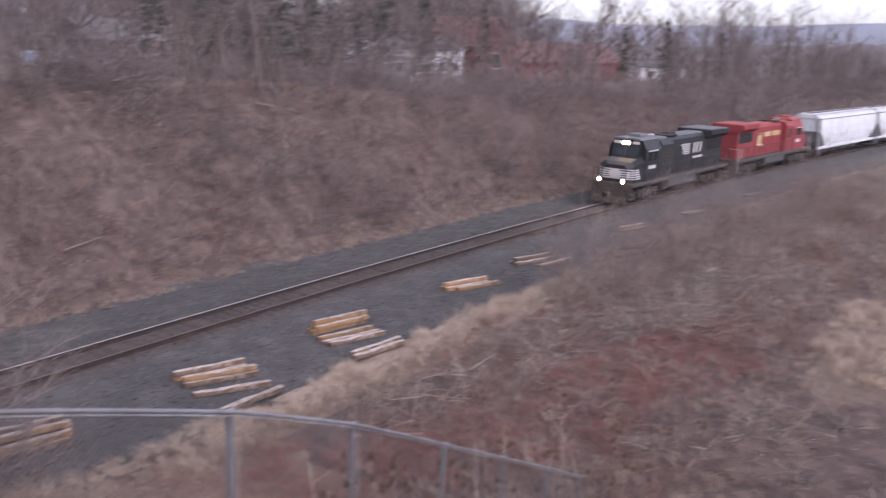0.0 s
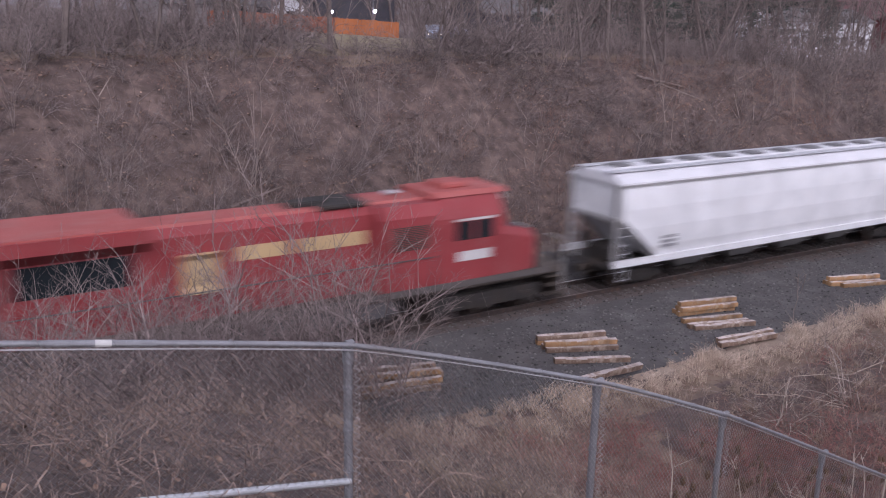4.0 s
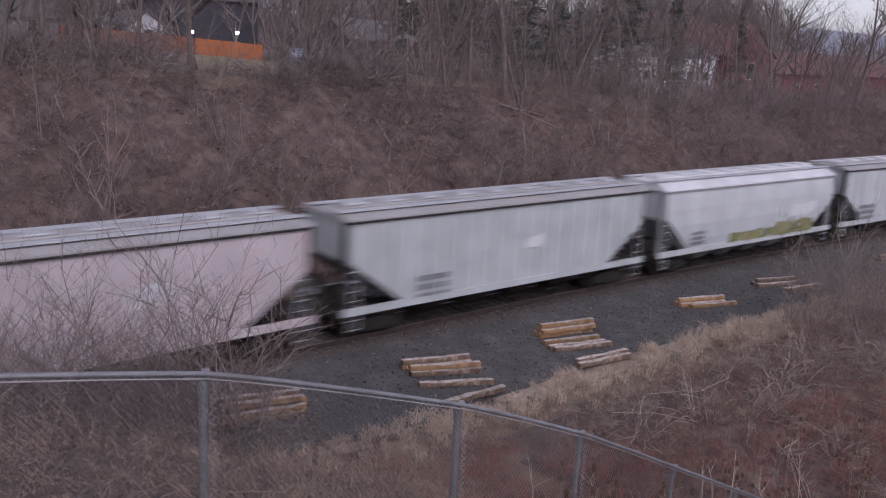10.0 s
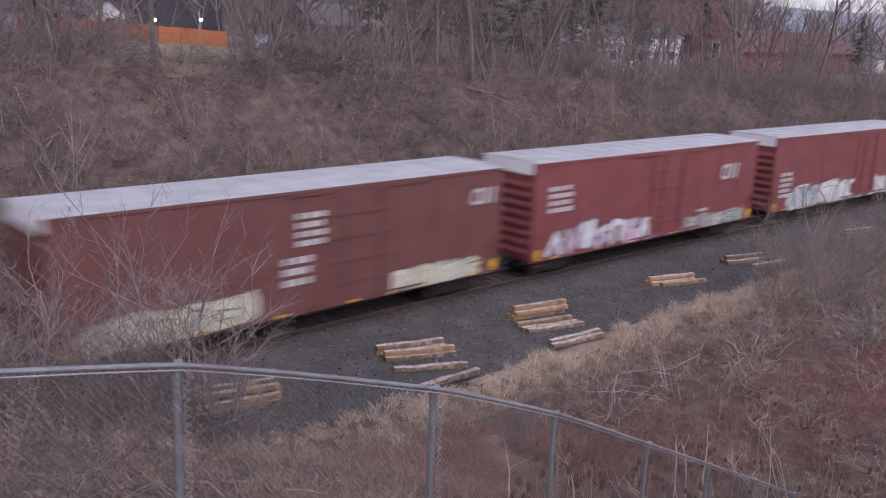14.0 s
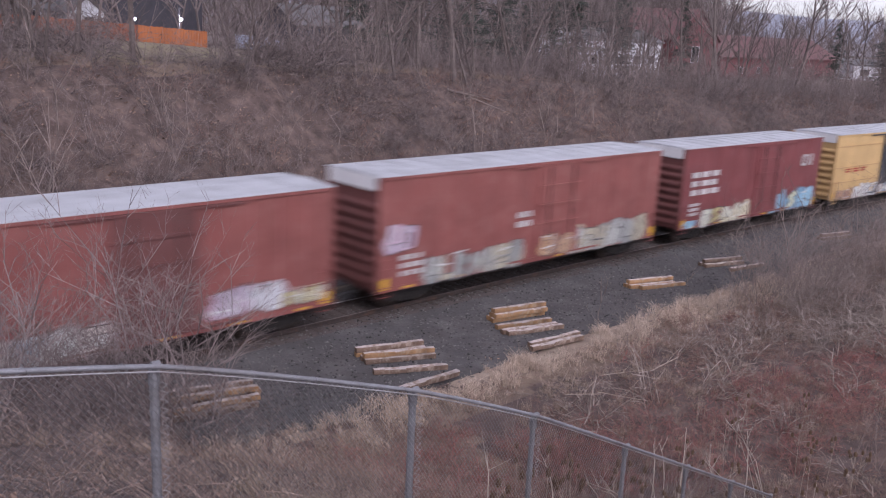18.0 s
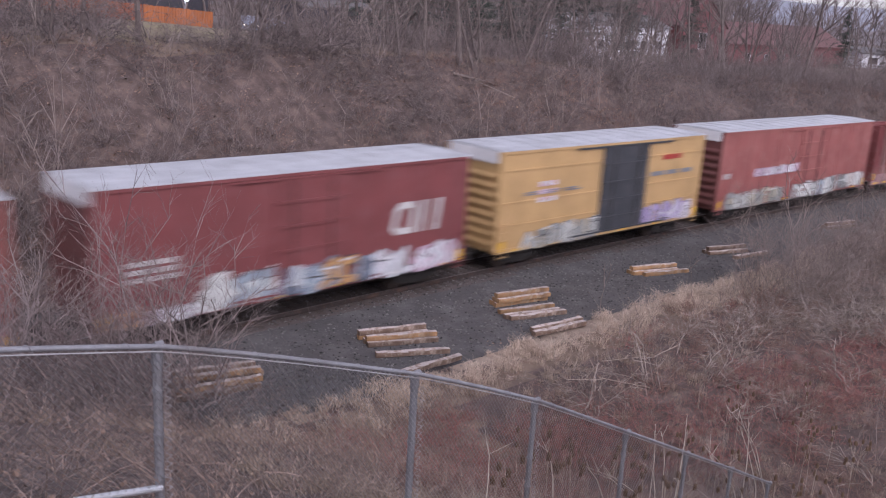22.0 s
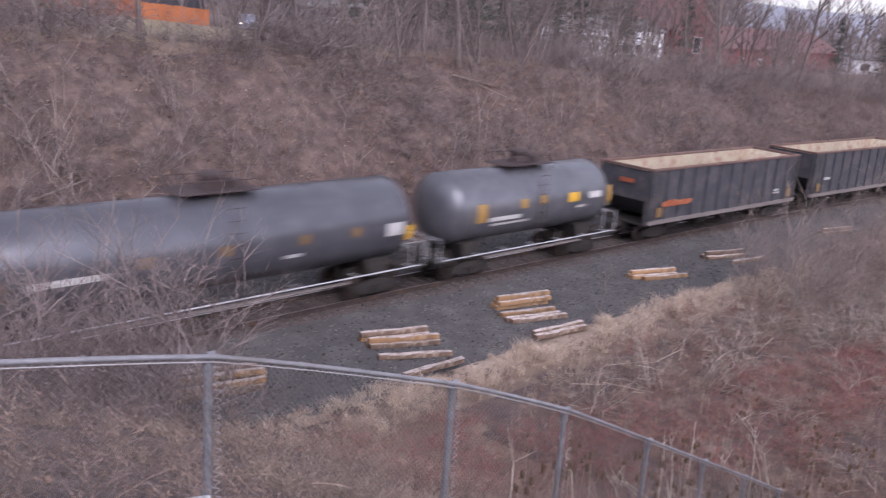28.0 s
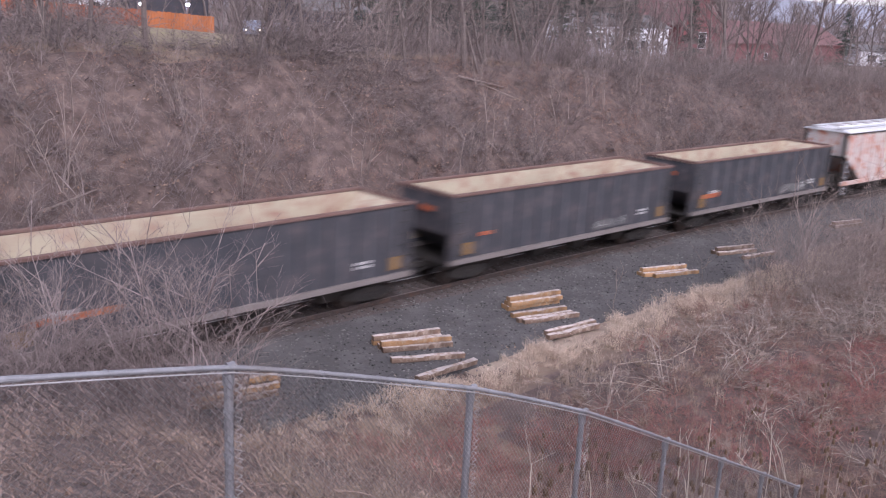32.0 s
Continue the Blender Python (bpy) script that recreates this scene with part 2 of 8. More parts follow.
# ---------------------------------------------------------------- the line of the track
RAD, CX, CY, LEAN = 800.0, 35.0, 27.22, 0.2


def on_line(s, w=0.0, z=0.0):
    """A place s metres along the curve, w metres outward from its centre line."""
    a = s / RAD
    return Vector((CX + (RAD + w) * math.sin(a), CY - RAD + (RAD + w) * math.cos(a), z))


def line_pose(s, w=0.0, z=0.0, lean=LEAN):
    p = on_line(s, w, z)
    return pose(p.x, p.y, p.z, 0, 0, -math.degrees(s / RAD)) @ pose(0, 0, 0, lean)


def gone(t):
    """Metres that the train has travelled at t seconds."""
    return 21.3 * t + float(np.interp(t, [0, 0.5, 1.0, 1.5, 2.0, 2.6], [4.5, 3.5, 2.0, 1.05, 0.25, 0.0]))


# ---------------------------------------------------------------- running gear shared by all cars
def wheel_mesh(r=0.46):
    return B().lathe([(-0.07, r * 0.9), (-0.065, r), (0.045, r), (0.05, r + 0.03), (0.075, r + 0.03), (0.08, r * 0.85), (0.03, r * 0.6), (0.06, 0.11), (-0.06, 0.11), (-0.04, r * 0.6)], "y", n=18).mesh("wheel")


def frame_mesh():
    b = B()
    b.slab([(-1.15, 0.36), (-0.75, 0.34), (-0.35, 0.20), (0.35, 0.20), (0.75, 0.34), (1.15, 0.36), (1.15, 0.60), (0.8, 0.66), (0.3, 0.74), (-0.3, 0.74), (-0.8, 0.66), (-1.15, 0.60)], -0.07, 0.07)
    for x in (-0.87, 0.87):
        b.lathe([(-0.12, 0.10), (-0.12, 0.14), (0.1, 0.14)], "y", (x, 0, 0.46), 10)
    for x in (-0.18, 0.0, 0.18):
        b.lathe([(0.28, 0.07), (0.55, 0.07)], "z", (x, -0.09, 0), 8)
    return b.mesh("sideframe")


WHEEL, SIDEFRAME = wheel_mesh(), frame_mesh()
BIG_WHEEL = wheel_mesh(0.52)
WHEEL.materials.append(M["wheel"]), BIG_WHEEL.materials.append(M["wheel"]), SIDEFRAME.materials.append(M["steel_dark"])
for me_ in (WHEEL, BIG_WHEEL):
    for p_ in me_.polygons:
        p_.use_smooth = len(p_.vertices) == 4


def truck(parent, x):
    b = B().box(x - 0.2, x + 0.2, -1.1, 1.1, 0.45, 0.78, 0.05)
    for dx in (-0.87, 0.87):
        b.rod((x + dx, -1.0, 0.46), (x + dx, 1.0, 0.46), 0.08, n=8)
    t = part("truck", b, M["steel_dark"], parent)
    for y in (-1.0, 1.0):
        f = part("sideframe", SIDEFRAME, None, t)
        f.location = (x, y, 0)
        if y > 0:
            f.rotation_euler = (0, 0, math.pi)
        for dx in (-0.87, 0.87):
            w = part("wheel", WHEEL, None, t)
            w.location = (x + dx, 0.76 * (1 if y > 0 else -1), 0.46)
            if y > 0:
                w.rotation_euler = (0, 0, math.pi)


def couplers(parent, x0, x1, reach):
    for x, d in ((x0, -1), (x1, 1)):
        b = B().box(min(x, x + d * reach), max(x, x + d * reach), -0.11, 0.11, 0.72, 0.96, 0.03)
        e = x + d * reach
        b.box(min(e - d * 0.28, e), max(e - d * 0.28, e), -0.2, 0.2, 0.68, 1.0, 0.06)
        b.rod((x + d * 0.1, -0.35, 0.75), (e, -0.3, 0.5), 0.03)
        part("coupler", b, M["steel_dark"], parent)


def ladder(parent, material, x, y, z0, z1, w=0.4, n=7, along="x"):
    b = B()
    for k in range(n):
        z = z0 + (z1 - z0) * k / (n - 1)
        if along == "x":
            b.rod((x - w / 2, y, z), (x + w / 2, y, z), 0.018)
        else:
            b.rod((x, y - w / 2, z), (x, y + w / 2, z), 0.018)
    for d in (-w / 2, w / 2):
        a = (x + d, y) if along == "x" else (x, y + d)
        b.rod((*a, z0 - 0.05), (*a, z1 + 0.05), 0.018)
    return part("ladder", b, material, parent)


def letter_bars(parent, m, label, x, z, w, h, rows=1, y=-1.55, gap=0.6, seed=1, broken=3):
    """Lettering too small to read, as rows of plain bars, each a part."""
    rng = random.Random(seed)
    for k in range(rows):
        zz = z - k * h * (1 + gap)
        at = x
        for _ in range(broken):
            ww = w / broken * rng.uniform(0.55, 0.9)
            part("lettering", B().box(at, at + ww, y - 0.008, y, zz - h, zz), m, parent, label)
            at += w / broken


def stroke(b, pts, half, y):
    """A thick painted line with blunt round joints, facing -y; returns its number of faces."""
    n0 = len(b.f)
    for (xa, za), (xb, zb) in zip(pts, pts[1:]):
        d = math.hypot(xb - xa, zb - za) or 1e-6
        ux, uz = -(zb - za) / d * half, (xb - xa) / d * half
        b.add([(xa - ux, y, za - uz), (xb - ux, y, zb - uz), (xb + ux, y, zb + uz), (xa + ux, y, za + uz)], [(0, 1, 2, 3)])
    for i, (x, z) in enumerate(pts):
        yy = y - 0.0004 * (i + 1)
        b.add([(x + half * math.cos(t), yy, z + half * math.sin(t)) for t in [k * math.pi / 4 for k in range(8)]], [tuple(range(8))])
    return len(b.f) - n0


def scrawl(name, parent, material, x0, x1, z0, z1, y, seed, rough=0.3, label="spray-painted graffiti patch"):
    """Graffiti: cloudy ground colour, then a row of bent thick strokes with dark outlines and light edges."""
    rng = random.Random(seed)
    paints = PAINTS.get(material.name)
    hh = z1 - z0
    b, slots = B(), []
    mats = [material] + (paints or []) + [M["outline"], M["spray_white"]]
    dark, light = len(mats) - 2, len(mats) - 1

    def put(pts, half, lift, slot):
        slots.extend([slot] * stroke(b, pts, half, y - lift))

    n = max(1, round((x1 - x0) / (hh * rng.uniform(0.62, 0.8))))
    if paints is None or n < 2 or hh < 0.5:
        x = x0 + hh * 0.3
        while x < x1 - hh * 0.25:
            put([(x, z0 + hh * rng.uniform(0.3, 0.4)), (x + hh * 0.4, z0 + hh * rng.uniform(0.55, 0.7))], hh * rng.uniform(0.3, 0.38), 0.002, 0)
            x += hh * 0.45
    else:
        w = (x1 - x0) / n
        for i in range(n):
            xa = x0 + i * w
            tall = 1 - rough * rng.random()
            q = lambda u, v: (xa + w * (0.12 + 0.76 * u) + 0.12 * w * (v - 0.5), z0 + hh * (0.12 + 0.76 * v * tall))
            # ground cloud
            if rng.random() < 0.75:
                put([q(0.2, 0.3), q(0.8, 0.35), q(0.7, 0.75)], hh * rng.uniform(0.26, 0.34), 0.001 + 0.0002 * (i % 3), rng.choice((0, 1, len(paints))))
            shape = rng.choice((((0.1, 0), (0.05, 1), (0.9, 0.9), (0.85, 0.1)), ((0.9, 0.95), (0.1, 0.9), (0.15, 0.1), (0.9, 0.05)), ((0.05, 0.05), (0.4, 1.0), (0.95, 0.0)), ((0.9, 0.95), (0.15, 0.75), (0.85, 0.35), (0.1, 0.05)), ((0.1, 0.95), (0.45, 0.05), (0.9, 1.0)), ((0.1, 0.0), (0.1, 1.0), (0.9, 0.0), (0.9, 1.0)), ((0.1, 1.0), (0.12, 0.0), (0.95, 0.08)), ((0.1, 0.0), (0.15, 0.95), (0.9, 0.7), (0.2, 0.45), (0.9, 0.0))))
            pts = [q(u + rng.uniform(-0.08, 0.08), v + rng.uniform(-0.06, 0.06)) for u, v in shape]
            half = hh * rng.uniform(0.085, 0.125)
            fill = 1 + rng.randrange(len(paints))
            put(pts, half + hh * 0.035, 0.004 + 0.0005 * (i % 2), dark)
            put(pts, half, 0.008, fill)
            if rng.random() < 0.5:
                put([(u - half * 0.3, v + half * 0.4) for u, v in pts[:2]], half * 0.25, 0.011, light)
        # loose lines and drips across the row
        for _ in range(n):
            u = rng.uniform(x0, x1 - 0.1)
            v = z0 + hh * rng.uniform(0.05, 0.9)
            put([(u, v), (min(x1, u + rng.uniform(0.2, 0.8)), min(z1, v + rng.uniform(-0.1, 0.1) * hh))], hh * 0.025, 0.012, rng.choice((dark, light, 1)))
    me = b.mesh(name)
    for m in mats:
        me.materials.append(m)
    me.polygons.foreach_set("material_index", slots)
    return tagged(part(name, me, None, parent), label, kind="stuff")


# ---------------------------------------------------------------- box cars
def boxcar(label, length, side, roof=None, end=None, door=None, door_at=(0.5, 3.0), top=5.1, ribs=0, seams=8, tags=(), letters=(), logo=None, markers=True, roof_band=None, seed=1, second_door=None, eave=None, panels=(), rails=(), bar=None):
    roof, end, door = roof or M["galv"], end or side, door or side
    car = thing("box_car", label, "freight car", "cars of the train")
    h, x0, x1, zb = 1.61, -length / 2, length / 2, 0.98
    top += 0.18
    for y in (-1, 1):
        part("side_wall", B().box(x0, x1, min(y * h, y * (h - 0.07)), max(y * h, y * (h - 0.07)), zb, top), side, car)
        for k in range(1, seams):
            x = x0 + length * k / seams
            part("side_seam", B().box(x - 0.035, x + 0.035, min(y * h, y * (h + 0.018)), max(y * h, y * (h + 0.018)), zb + 0.15, top - 0.12), side, car)
        for k in range(ribs):
            x = x0 + length * (k + 0.5) / ribs
            part("side_post", B().box(x - 0.06, x + 0.06, min(y * h, y * (h + 0.05)), max(y * h, y * (h + 0.05)), zb + 0.1, top - 0.15), side, car)
        part("side_sill", B().box(x0, x1, min(y * h, y * (h + 0.04)), max(y * h, y * (h + 0.04)), zb - 0.06, zb + 0.12), side, car)
        part("eave", B().box(x0, x1, min(y * h, y * (h + 0.05)), max(y * h, y * (h + 0.05)), top - 0.11, top + 0.0), eave or side, car)
    part("floor", B().box(x0 + 0.07, x1 - 0.07, -h + 0.07, h - 0.07, 1.0, 1.12), M["steel_dark"], car)
    # roof: shallow gable with pressed cross ribs
    b = B()
    b.prism([(-h - 0.06, top), (h + 0.06, top), (h + 0.06, top + 0.03), (0, top + 0.09), (-h - 0.06, top + 0.03)], x0 - 0.03, x1 + 0.03)
    part("roof", b, roof, car)
    n = max(8, int(length / 1.25))
    for k in range(n + 1):
        x = x0 + length * k / n
        part("roof_rib", B().prism([(-h, top + 0.02), (h, top + 0.02), (h, top + 0.05), (0, top + 0.115), (-h, top + 0.05)], x - 0.04, x + 0.04), roof, car)
    if roof_band:
        for k in range(0, n, 2):
            xa, xb = x0 + length * (k + 0.1) / n, x0 + length * (k + 0.9) / n
            q = B().prism([(-h + 0.05, top + 0.02), (h - 0.05, top + 0.02), (h - 0.05, top + 0.04), (0, top + 0.102), (-h + 0.05, top + 0.04)], xa, xb)
            part("roof_panel", q, roof_band, car)
    # ends with pressed horizontal corrugations and a pale cap under the roof
    for x, d in ((x0, -1), (x1, 1)):
        wall = part("end_wall", B().box(min(x, x - d * 0.06), max(x, x - d * 0.06), -h + 0.08, h - 0.08, zb, top - 0.5), end, car)
        for k in range(8):
            z = zb + 0.3 + k * 0.42
            prof = [(x, z - 0.16), (x + d * 0.09, z - 0.05), (x + d * 0.09, z + 0.05), (x, z + 0.16)]
            part("corrugation", B().slab(prof if d < 0 else prof[::-1], -h + 0.16, h - 0.16), end, wall)
        for y in (-1, 1):
            part("corner_post", B().box(min(x, x + d * 0.05), max(x, x + d * 0.05), min(y * h, y * (h - 0.14)), max(y * h, y * (h - 0.14)), zb, top), end, wall)
        part("end_cap", B().box(min(x + d * 0.07, x - d * 0.05), max(x + d * 0.07, x - d * 0.05), -h + 0.14, h - 0.14, top - 0.52, top - 0.004, 0.04), M["cap_white"], car)
        ladder(car, side, x - d * 0.32, -h - 0.07, 0.75, 2.2, 0.42, 5)
        ladder(car, side, x + d * 0.13, h - 0.5, 0.9, top - 0.6, 0.42, 9, "y")
    # sliding doors on both sides with tracks and bars
    doors = [(door_at, door)] + ([second_door] if second_door else [])
    for (frac, wide), dm in doors:
        xc = x0 + length * frac
        for y in (-1, 1):
            yo = lambda q: tuple(sorted((y * (h + 0.02), y * (h + q))))
            b = B().box(xc - wide / 2, xc + wide / 2, *yo(0.075), zb + 0.16, top - 0.2)
            dr = part("door", b, dm, car)
            for z in (1.75, 2.6, 3.45, 4.3):
                part("door_bar", B().box(xc - wide / 2 + 0.06, xc + wide / 2 - 0.06, *yo(0.125), z - 0.05, z + 0.05), bar or dm, dr)
            for dx in (-wide * 0.27, wide * 0.27):
                part("lock_rod", B().rod((xc + dx, y * (h + 0.14), zb + 0.2), (xc + dx, y * (h + 0.14), top - 0.25), 0.025), M["steel_dark"], dr)
            for za, zc in ((top - 0.2, top - 0.12), (zb + 0.08, zb + 0.15)):
                part("door_track", B().box(xc - wide * 1.05, xc + wide * 1.05, *yo(0.1), za, zc), dm, car)
    # underframe
    b = B().box(x0 + 0.1, x1 - 0.1, -0.22, 0.22, 0.62, 1.0)
    for k in range(9):
        x = x0 + 1.2 + (length - 2.4) * k / 8
        b.box(x - 0.06, x + 0.06, -h + 0.1, h - 0.1, 0.8, 1.0)
    b.rod((-1.6, 0.7, 0.72), (-0.5, 0.7, 0.72), 0.2, n=10)
    part("underframe", b, M["steel_dark"], car)
    for x in (x0 + 2.1, x1 - 2.1):
        truck(car, x)
    couplers(car, x0, x1, 1.1)
    if markers:
        for x in (x0 + 0.3, x1 - 0.3):
            part("end_marker", B().box(x - 0.17, x + 0.17, -h - 0.058, -h - 0.05, 1.02, 1.5), M["yellow"], car, "yellow reflective marker plate")
        for k in range(6):
            x = x0 + length * (k + 0.5) / 6
            part("reflector", B().box(x - 0.22, x + 0.22, -h - 0.05, -h - 0.044, zb - 0.02, zb + 0.06), M["yellow"], car)
    for i, (x, z, w, hh, rows, m) in enumerate(letters):
        letter_bars(car, m, "small lettering too worn to read", x0 + length * x, z, w, hh, rows, -h - 0.045, seed=seed * 31 + i)
    if logo:
        logo(car, x0, length, -h - 0.05)
    for xa, xb, za, zc, m in panels:
        part("repainted_panel", B().box(x0 + length * xa, x0 + length * xb, -h - 0.03, -h - 0.021, za, zc), m, car, "faded yellowish paint panel")
    for z in rails:
        part("rub_rail", B().box(x0 + 0.1, x1 - 0.1, -h - 0.036, -h, z - 0.035, z + 0.035), end, car)
    for i, (xa, xb, za, zc, m) in enumerate(tags):
        scrawl("graffiti", car, m, x0 + length * xa, x0 + length * xb, za, zc, -h - 0.152 if abs((xa + xb) / 2 - door_at[0]) * length < door_at[1] / 2 else -h - 0.056, seed * 17 + i)
    return car


def emblem_wide(frac, z, size, m):
    """A plain white emblem: a hollow frame and two slanted bars beside it."""

    def put(car, x0, length, y):
        x, q, w, k = x0 + length * frac, size * 0.2, size * 1.0, size * 0.12

        def bar(p):
            part("emblem_bar", B().slab([(x + u, z + v) for u, v in p], y - 0.008, y), m, car)

        # frame with cut corners
        o = [(k + q, 0), (w, 0), (w + k, size - q), (w + k - q * 0.6, size), (k * 2 + q, size), (k * 2, size - q), (k, q)]
        i = [(k + q * 1.5, q), (w - q * 0.9, q), (w - q * 0.9 + k * 0.8, size - q), (k * 2 + q * 1.5, size - q), (k * 2 + q, size - q * 1.5), (k * 1.6 + q, size * 0.5), (k + q, q * 1.5)]
        n = len(o)
        v = [(x + u, y - 0.008, z + r) for u, r in o] + [(x + u, y - 0.008, z + r) for u, r in i] + [(x + u, y, z + r) for u, r in o]
        f = [(j, (j + 1) % n, n + (j + 1) % n, n + j) for j in range(n)] + [(j, 2 * n + j, 2 * n + (j + 1) % n, (j + 1) % n) for j in range(n)]
        part("emblem", B().add(v, f), m, car, "plain white painted emblem")
        bar([(w + 0.22 * size, 0), (w + 0.42 * size, 0), (w + 0.58 * size, size), (w + 0.36 * size, size)])
        bar([(w + 0.82 * size, 0), (w + 1.04 * size, 0), (w + 1.2 * size, size), (w + 0.98 * size, size)])

    return put


# ---------------------------------------------------------------- covered hopper cars
def hopper(label, length, side, roof, smooth_side=True, top=4.62, hatch=None, tags=(), letters=(), ribs=20, under=None, seed=3, stripe=None, pans=4):
    car = thing("covered_hopper_car", label, "freight car", "cars of the train")
    x0, x1 = -length / 2, length / 2
    under = under or side
    if smooth_side:
        prof = [(1.48, 1.22), (1.60, 1.8), (1.66, 2.6), (1.64, 3.4), (1.57, 4.0), (1.51, top - 0.3)]
    else:
        prof = [(1.53, 1.22), (1.53, 2.0), (1.53, 3.0), (1.53, 3.8), (1.53, top - 0.35), (1.53, top - 0.12)]

    def y_at(z):
        for (ya, za), (yb, zc) in zip(prof, prof[1:]):
            if z <= zc:
                return ya + (yb - ya) * (z - za) / (zc - za)
        return prof[-1][0]

    ztop = prof[-1][1]
    cut = 3.0

    def end_x(z):
        return 0.35 if z > cut else 0.35 + (cut - z) / (cut - 1.22) * (2.2 if smooth_side else 2.6)

    levels = sorted(set([1.22, 1.5, 1.9, 2.3, 2.7, cut] + [q[1] for q in prof if q[1] > 1.22]))
    b = B()
    rings = []
    for z in levels:
        y, e = y_at(z), end_x(z)
        rings.append([(x0 + e, -y, z), (x1 - e, -y, z), (x1 - e, y, z), (x0 + e, y, z)])
    b.loft(rings)
    part("body", b, side, car, smooth=False)
    # roof with raised trough and running boards
    e = 0.2
    b = B()
    yt = prof[-1][0] + 0.05
    b.prism([(-yt, ztop - 0.02), (yt, ztop - 0.02), (yt, ztop + 0.05), (0.95, top + 0.05), (-0.95, top + 0.05), (-yt, ztop + 0.05)], x0 + e, x1 - e)
    part("roof", b, roof, car)
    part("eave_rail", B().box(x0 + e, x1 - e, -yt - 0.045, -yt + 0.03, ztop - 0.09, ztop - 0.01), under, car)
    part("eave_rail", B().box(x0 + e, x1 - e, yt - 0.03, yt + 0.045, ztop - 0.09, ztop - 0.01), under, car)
    for y in (-0.86, 0.86):
        part("running_board", B().box(x0 + 0.1, x1 - 0.1, y - 0.2, y + 0.2, top + 0.1, top + 0.14, 0.01), M["galv"], car)
    part("hatch_trough", B().box(x0 + 0.9, x1 - 0.9, -0.42, 0.42, top + 0.05, top + 0.16, 0.04), roof, car)
    n = max(8, int(length / 1.9))
    for k in range(n):
        x = x0 + 1.4 + (length - 2.8) * k / (n - 1)
        hb = B().box(x - 0.42, x + 0.42, -0.36, 0.36, top + 0.16, top + 0.25, 0.05)
        part("hatch_cover", hb, hatch or roof, car)
    # side sill, ribs
    b = B()
    for y in (-1, 1):
        b.box(x0 + 0.1, x1 - 0.1, min(y * 1.46, y * 1.62), max(y * 1.46, y * 1.62), 1.1, 1.36)
    part("side_sill", b, stripe or side, car)
    if not smooth_side:
        for y in (-1, 1):
            for k in range(ribs):
                x = x0 + 0.5 + (length - 1.0) * k / (ribs - 1)
                lo = 1.24
                while end_x(lo) > min(x - x0, x1 - x) - 0.02 and lo < cut:
                    lo += 0.1
                part("side_rib", B().box(x - 0.045, x + 0.045, min(y * 1.53, y * 1.605), max(y * 1.53, y * 1.605), lo, ztop - 0.04), side, car)
    # ends: corner posts, slope bracing, ladders, platform
    for x, d in ((x0, 1), (x1, -1)):
        b = B()
        for y in (-1.38, 1.38):
            b.box(min(x + d * 0.12, x + d * 0.26), max(x + d * 0.12, x + d * 0.26), y - 0.06, y + 0.06, 1.2, ztop)
            b.rod((x + d * 0.3, y, cut), (x + d * (2.3 if smooth_side else 2.7), y, 1.25), 0.05)
        b.box(min(x + d * 0.1, x + d * 0.28), max(x + d * 0.1, x + d * 0.28), -1.4, 1.4, 2.9, 3.02)
        part("end_frame", b, under, car)
        part("end_platform", B().box(min(x, x + d * 2.2), max(x, x + d * 2.2), -1.42, 1.42, 0.98, 1.05), M["steel_dark"], car)
        ladder(car, M["galv"], x + d * 0.55, -1.56, 0.55, 2.7, 0.45, 7)
        ladder(car, M["galv"], x + d * 0.08, 0.9, 1.1, top, 0.4, 9, "y")
        part("brake_rigging", B().box(min(x + d * 0.5, x + d * 1.5), max(x + d * 0.5, x + d * 1.5), -0.5, 0.5, 1.05, 1.7, 0.1).rod((x + d * 0.4, 0.6, 1.9), (x + d * 0.45, 0.6, 1.9), 0.28, n=12), M["steel_dark"], car)
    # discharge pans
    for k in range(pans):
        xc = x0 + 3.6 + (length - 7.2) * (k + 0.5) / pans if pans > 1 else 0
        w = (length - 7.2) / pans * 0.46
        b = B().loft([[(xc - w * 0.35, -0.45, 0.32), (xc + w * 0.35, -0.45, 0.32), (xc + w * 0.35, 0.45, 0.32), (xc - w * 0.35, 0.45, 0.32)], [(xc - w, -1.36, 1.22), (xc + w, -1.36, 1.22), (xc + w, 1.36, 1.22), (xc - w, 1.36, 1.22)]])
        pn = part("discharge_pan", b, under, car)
        part("outlet_gate", B().box(xc - w * 0.45, xc + w * 0.45, -0.62, 0.62, 0.24, 0.34).rod((xc, -1.2, 0.42), (xc, -0.5, 0.36), 0.05), M["steel_dark"], pn)
    part("centre_sill", B().box(x0 + 0.2, x1 - 0.2, -0.2, 0.2, 0.62, 1.0), M["steel_dark"], car)
    for x in (x0 + 1.9, x1 - 1.9):
        truck(car, x)
    couplers(car, x0, x1, 0.6)
    for i, (x, z, w, hh, rows, m) in enumerate(letters):
        letter_bars(car, m, "small lettering too worn to read", x0 + length * x, z, w, hh, rows, -max(y_at(z - hh * rows), y_at(z)) - (0.075 if not smooth_side else 0.02), seed=seed * 13 + i)
    for i, (xa, xb, za, zc, m) in enumerate(tags):
        scrawl("graffiti", car, m, x0 + length * xa, x0 + length * xb, za, zc, -max(y_at(za), y_at(zc)) - (0.08 if not smooth_side else 0.02), seed * 7 + i)
    return car


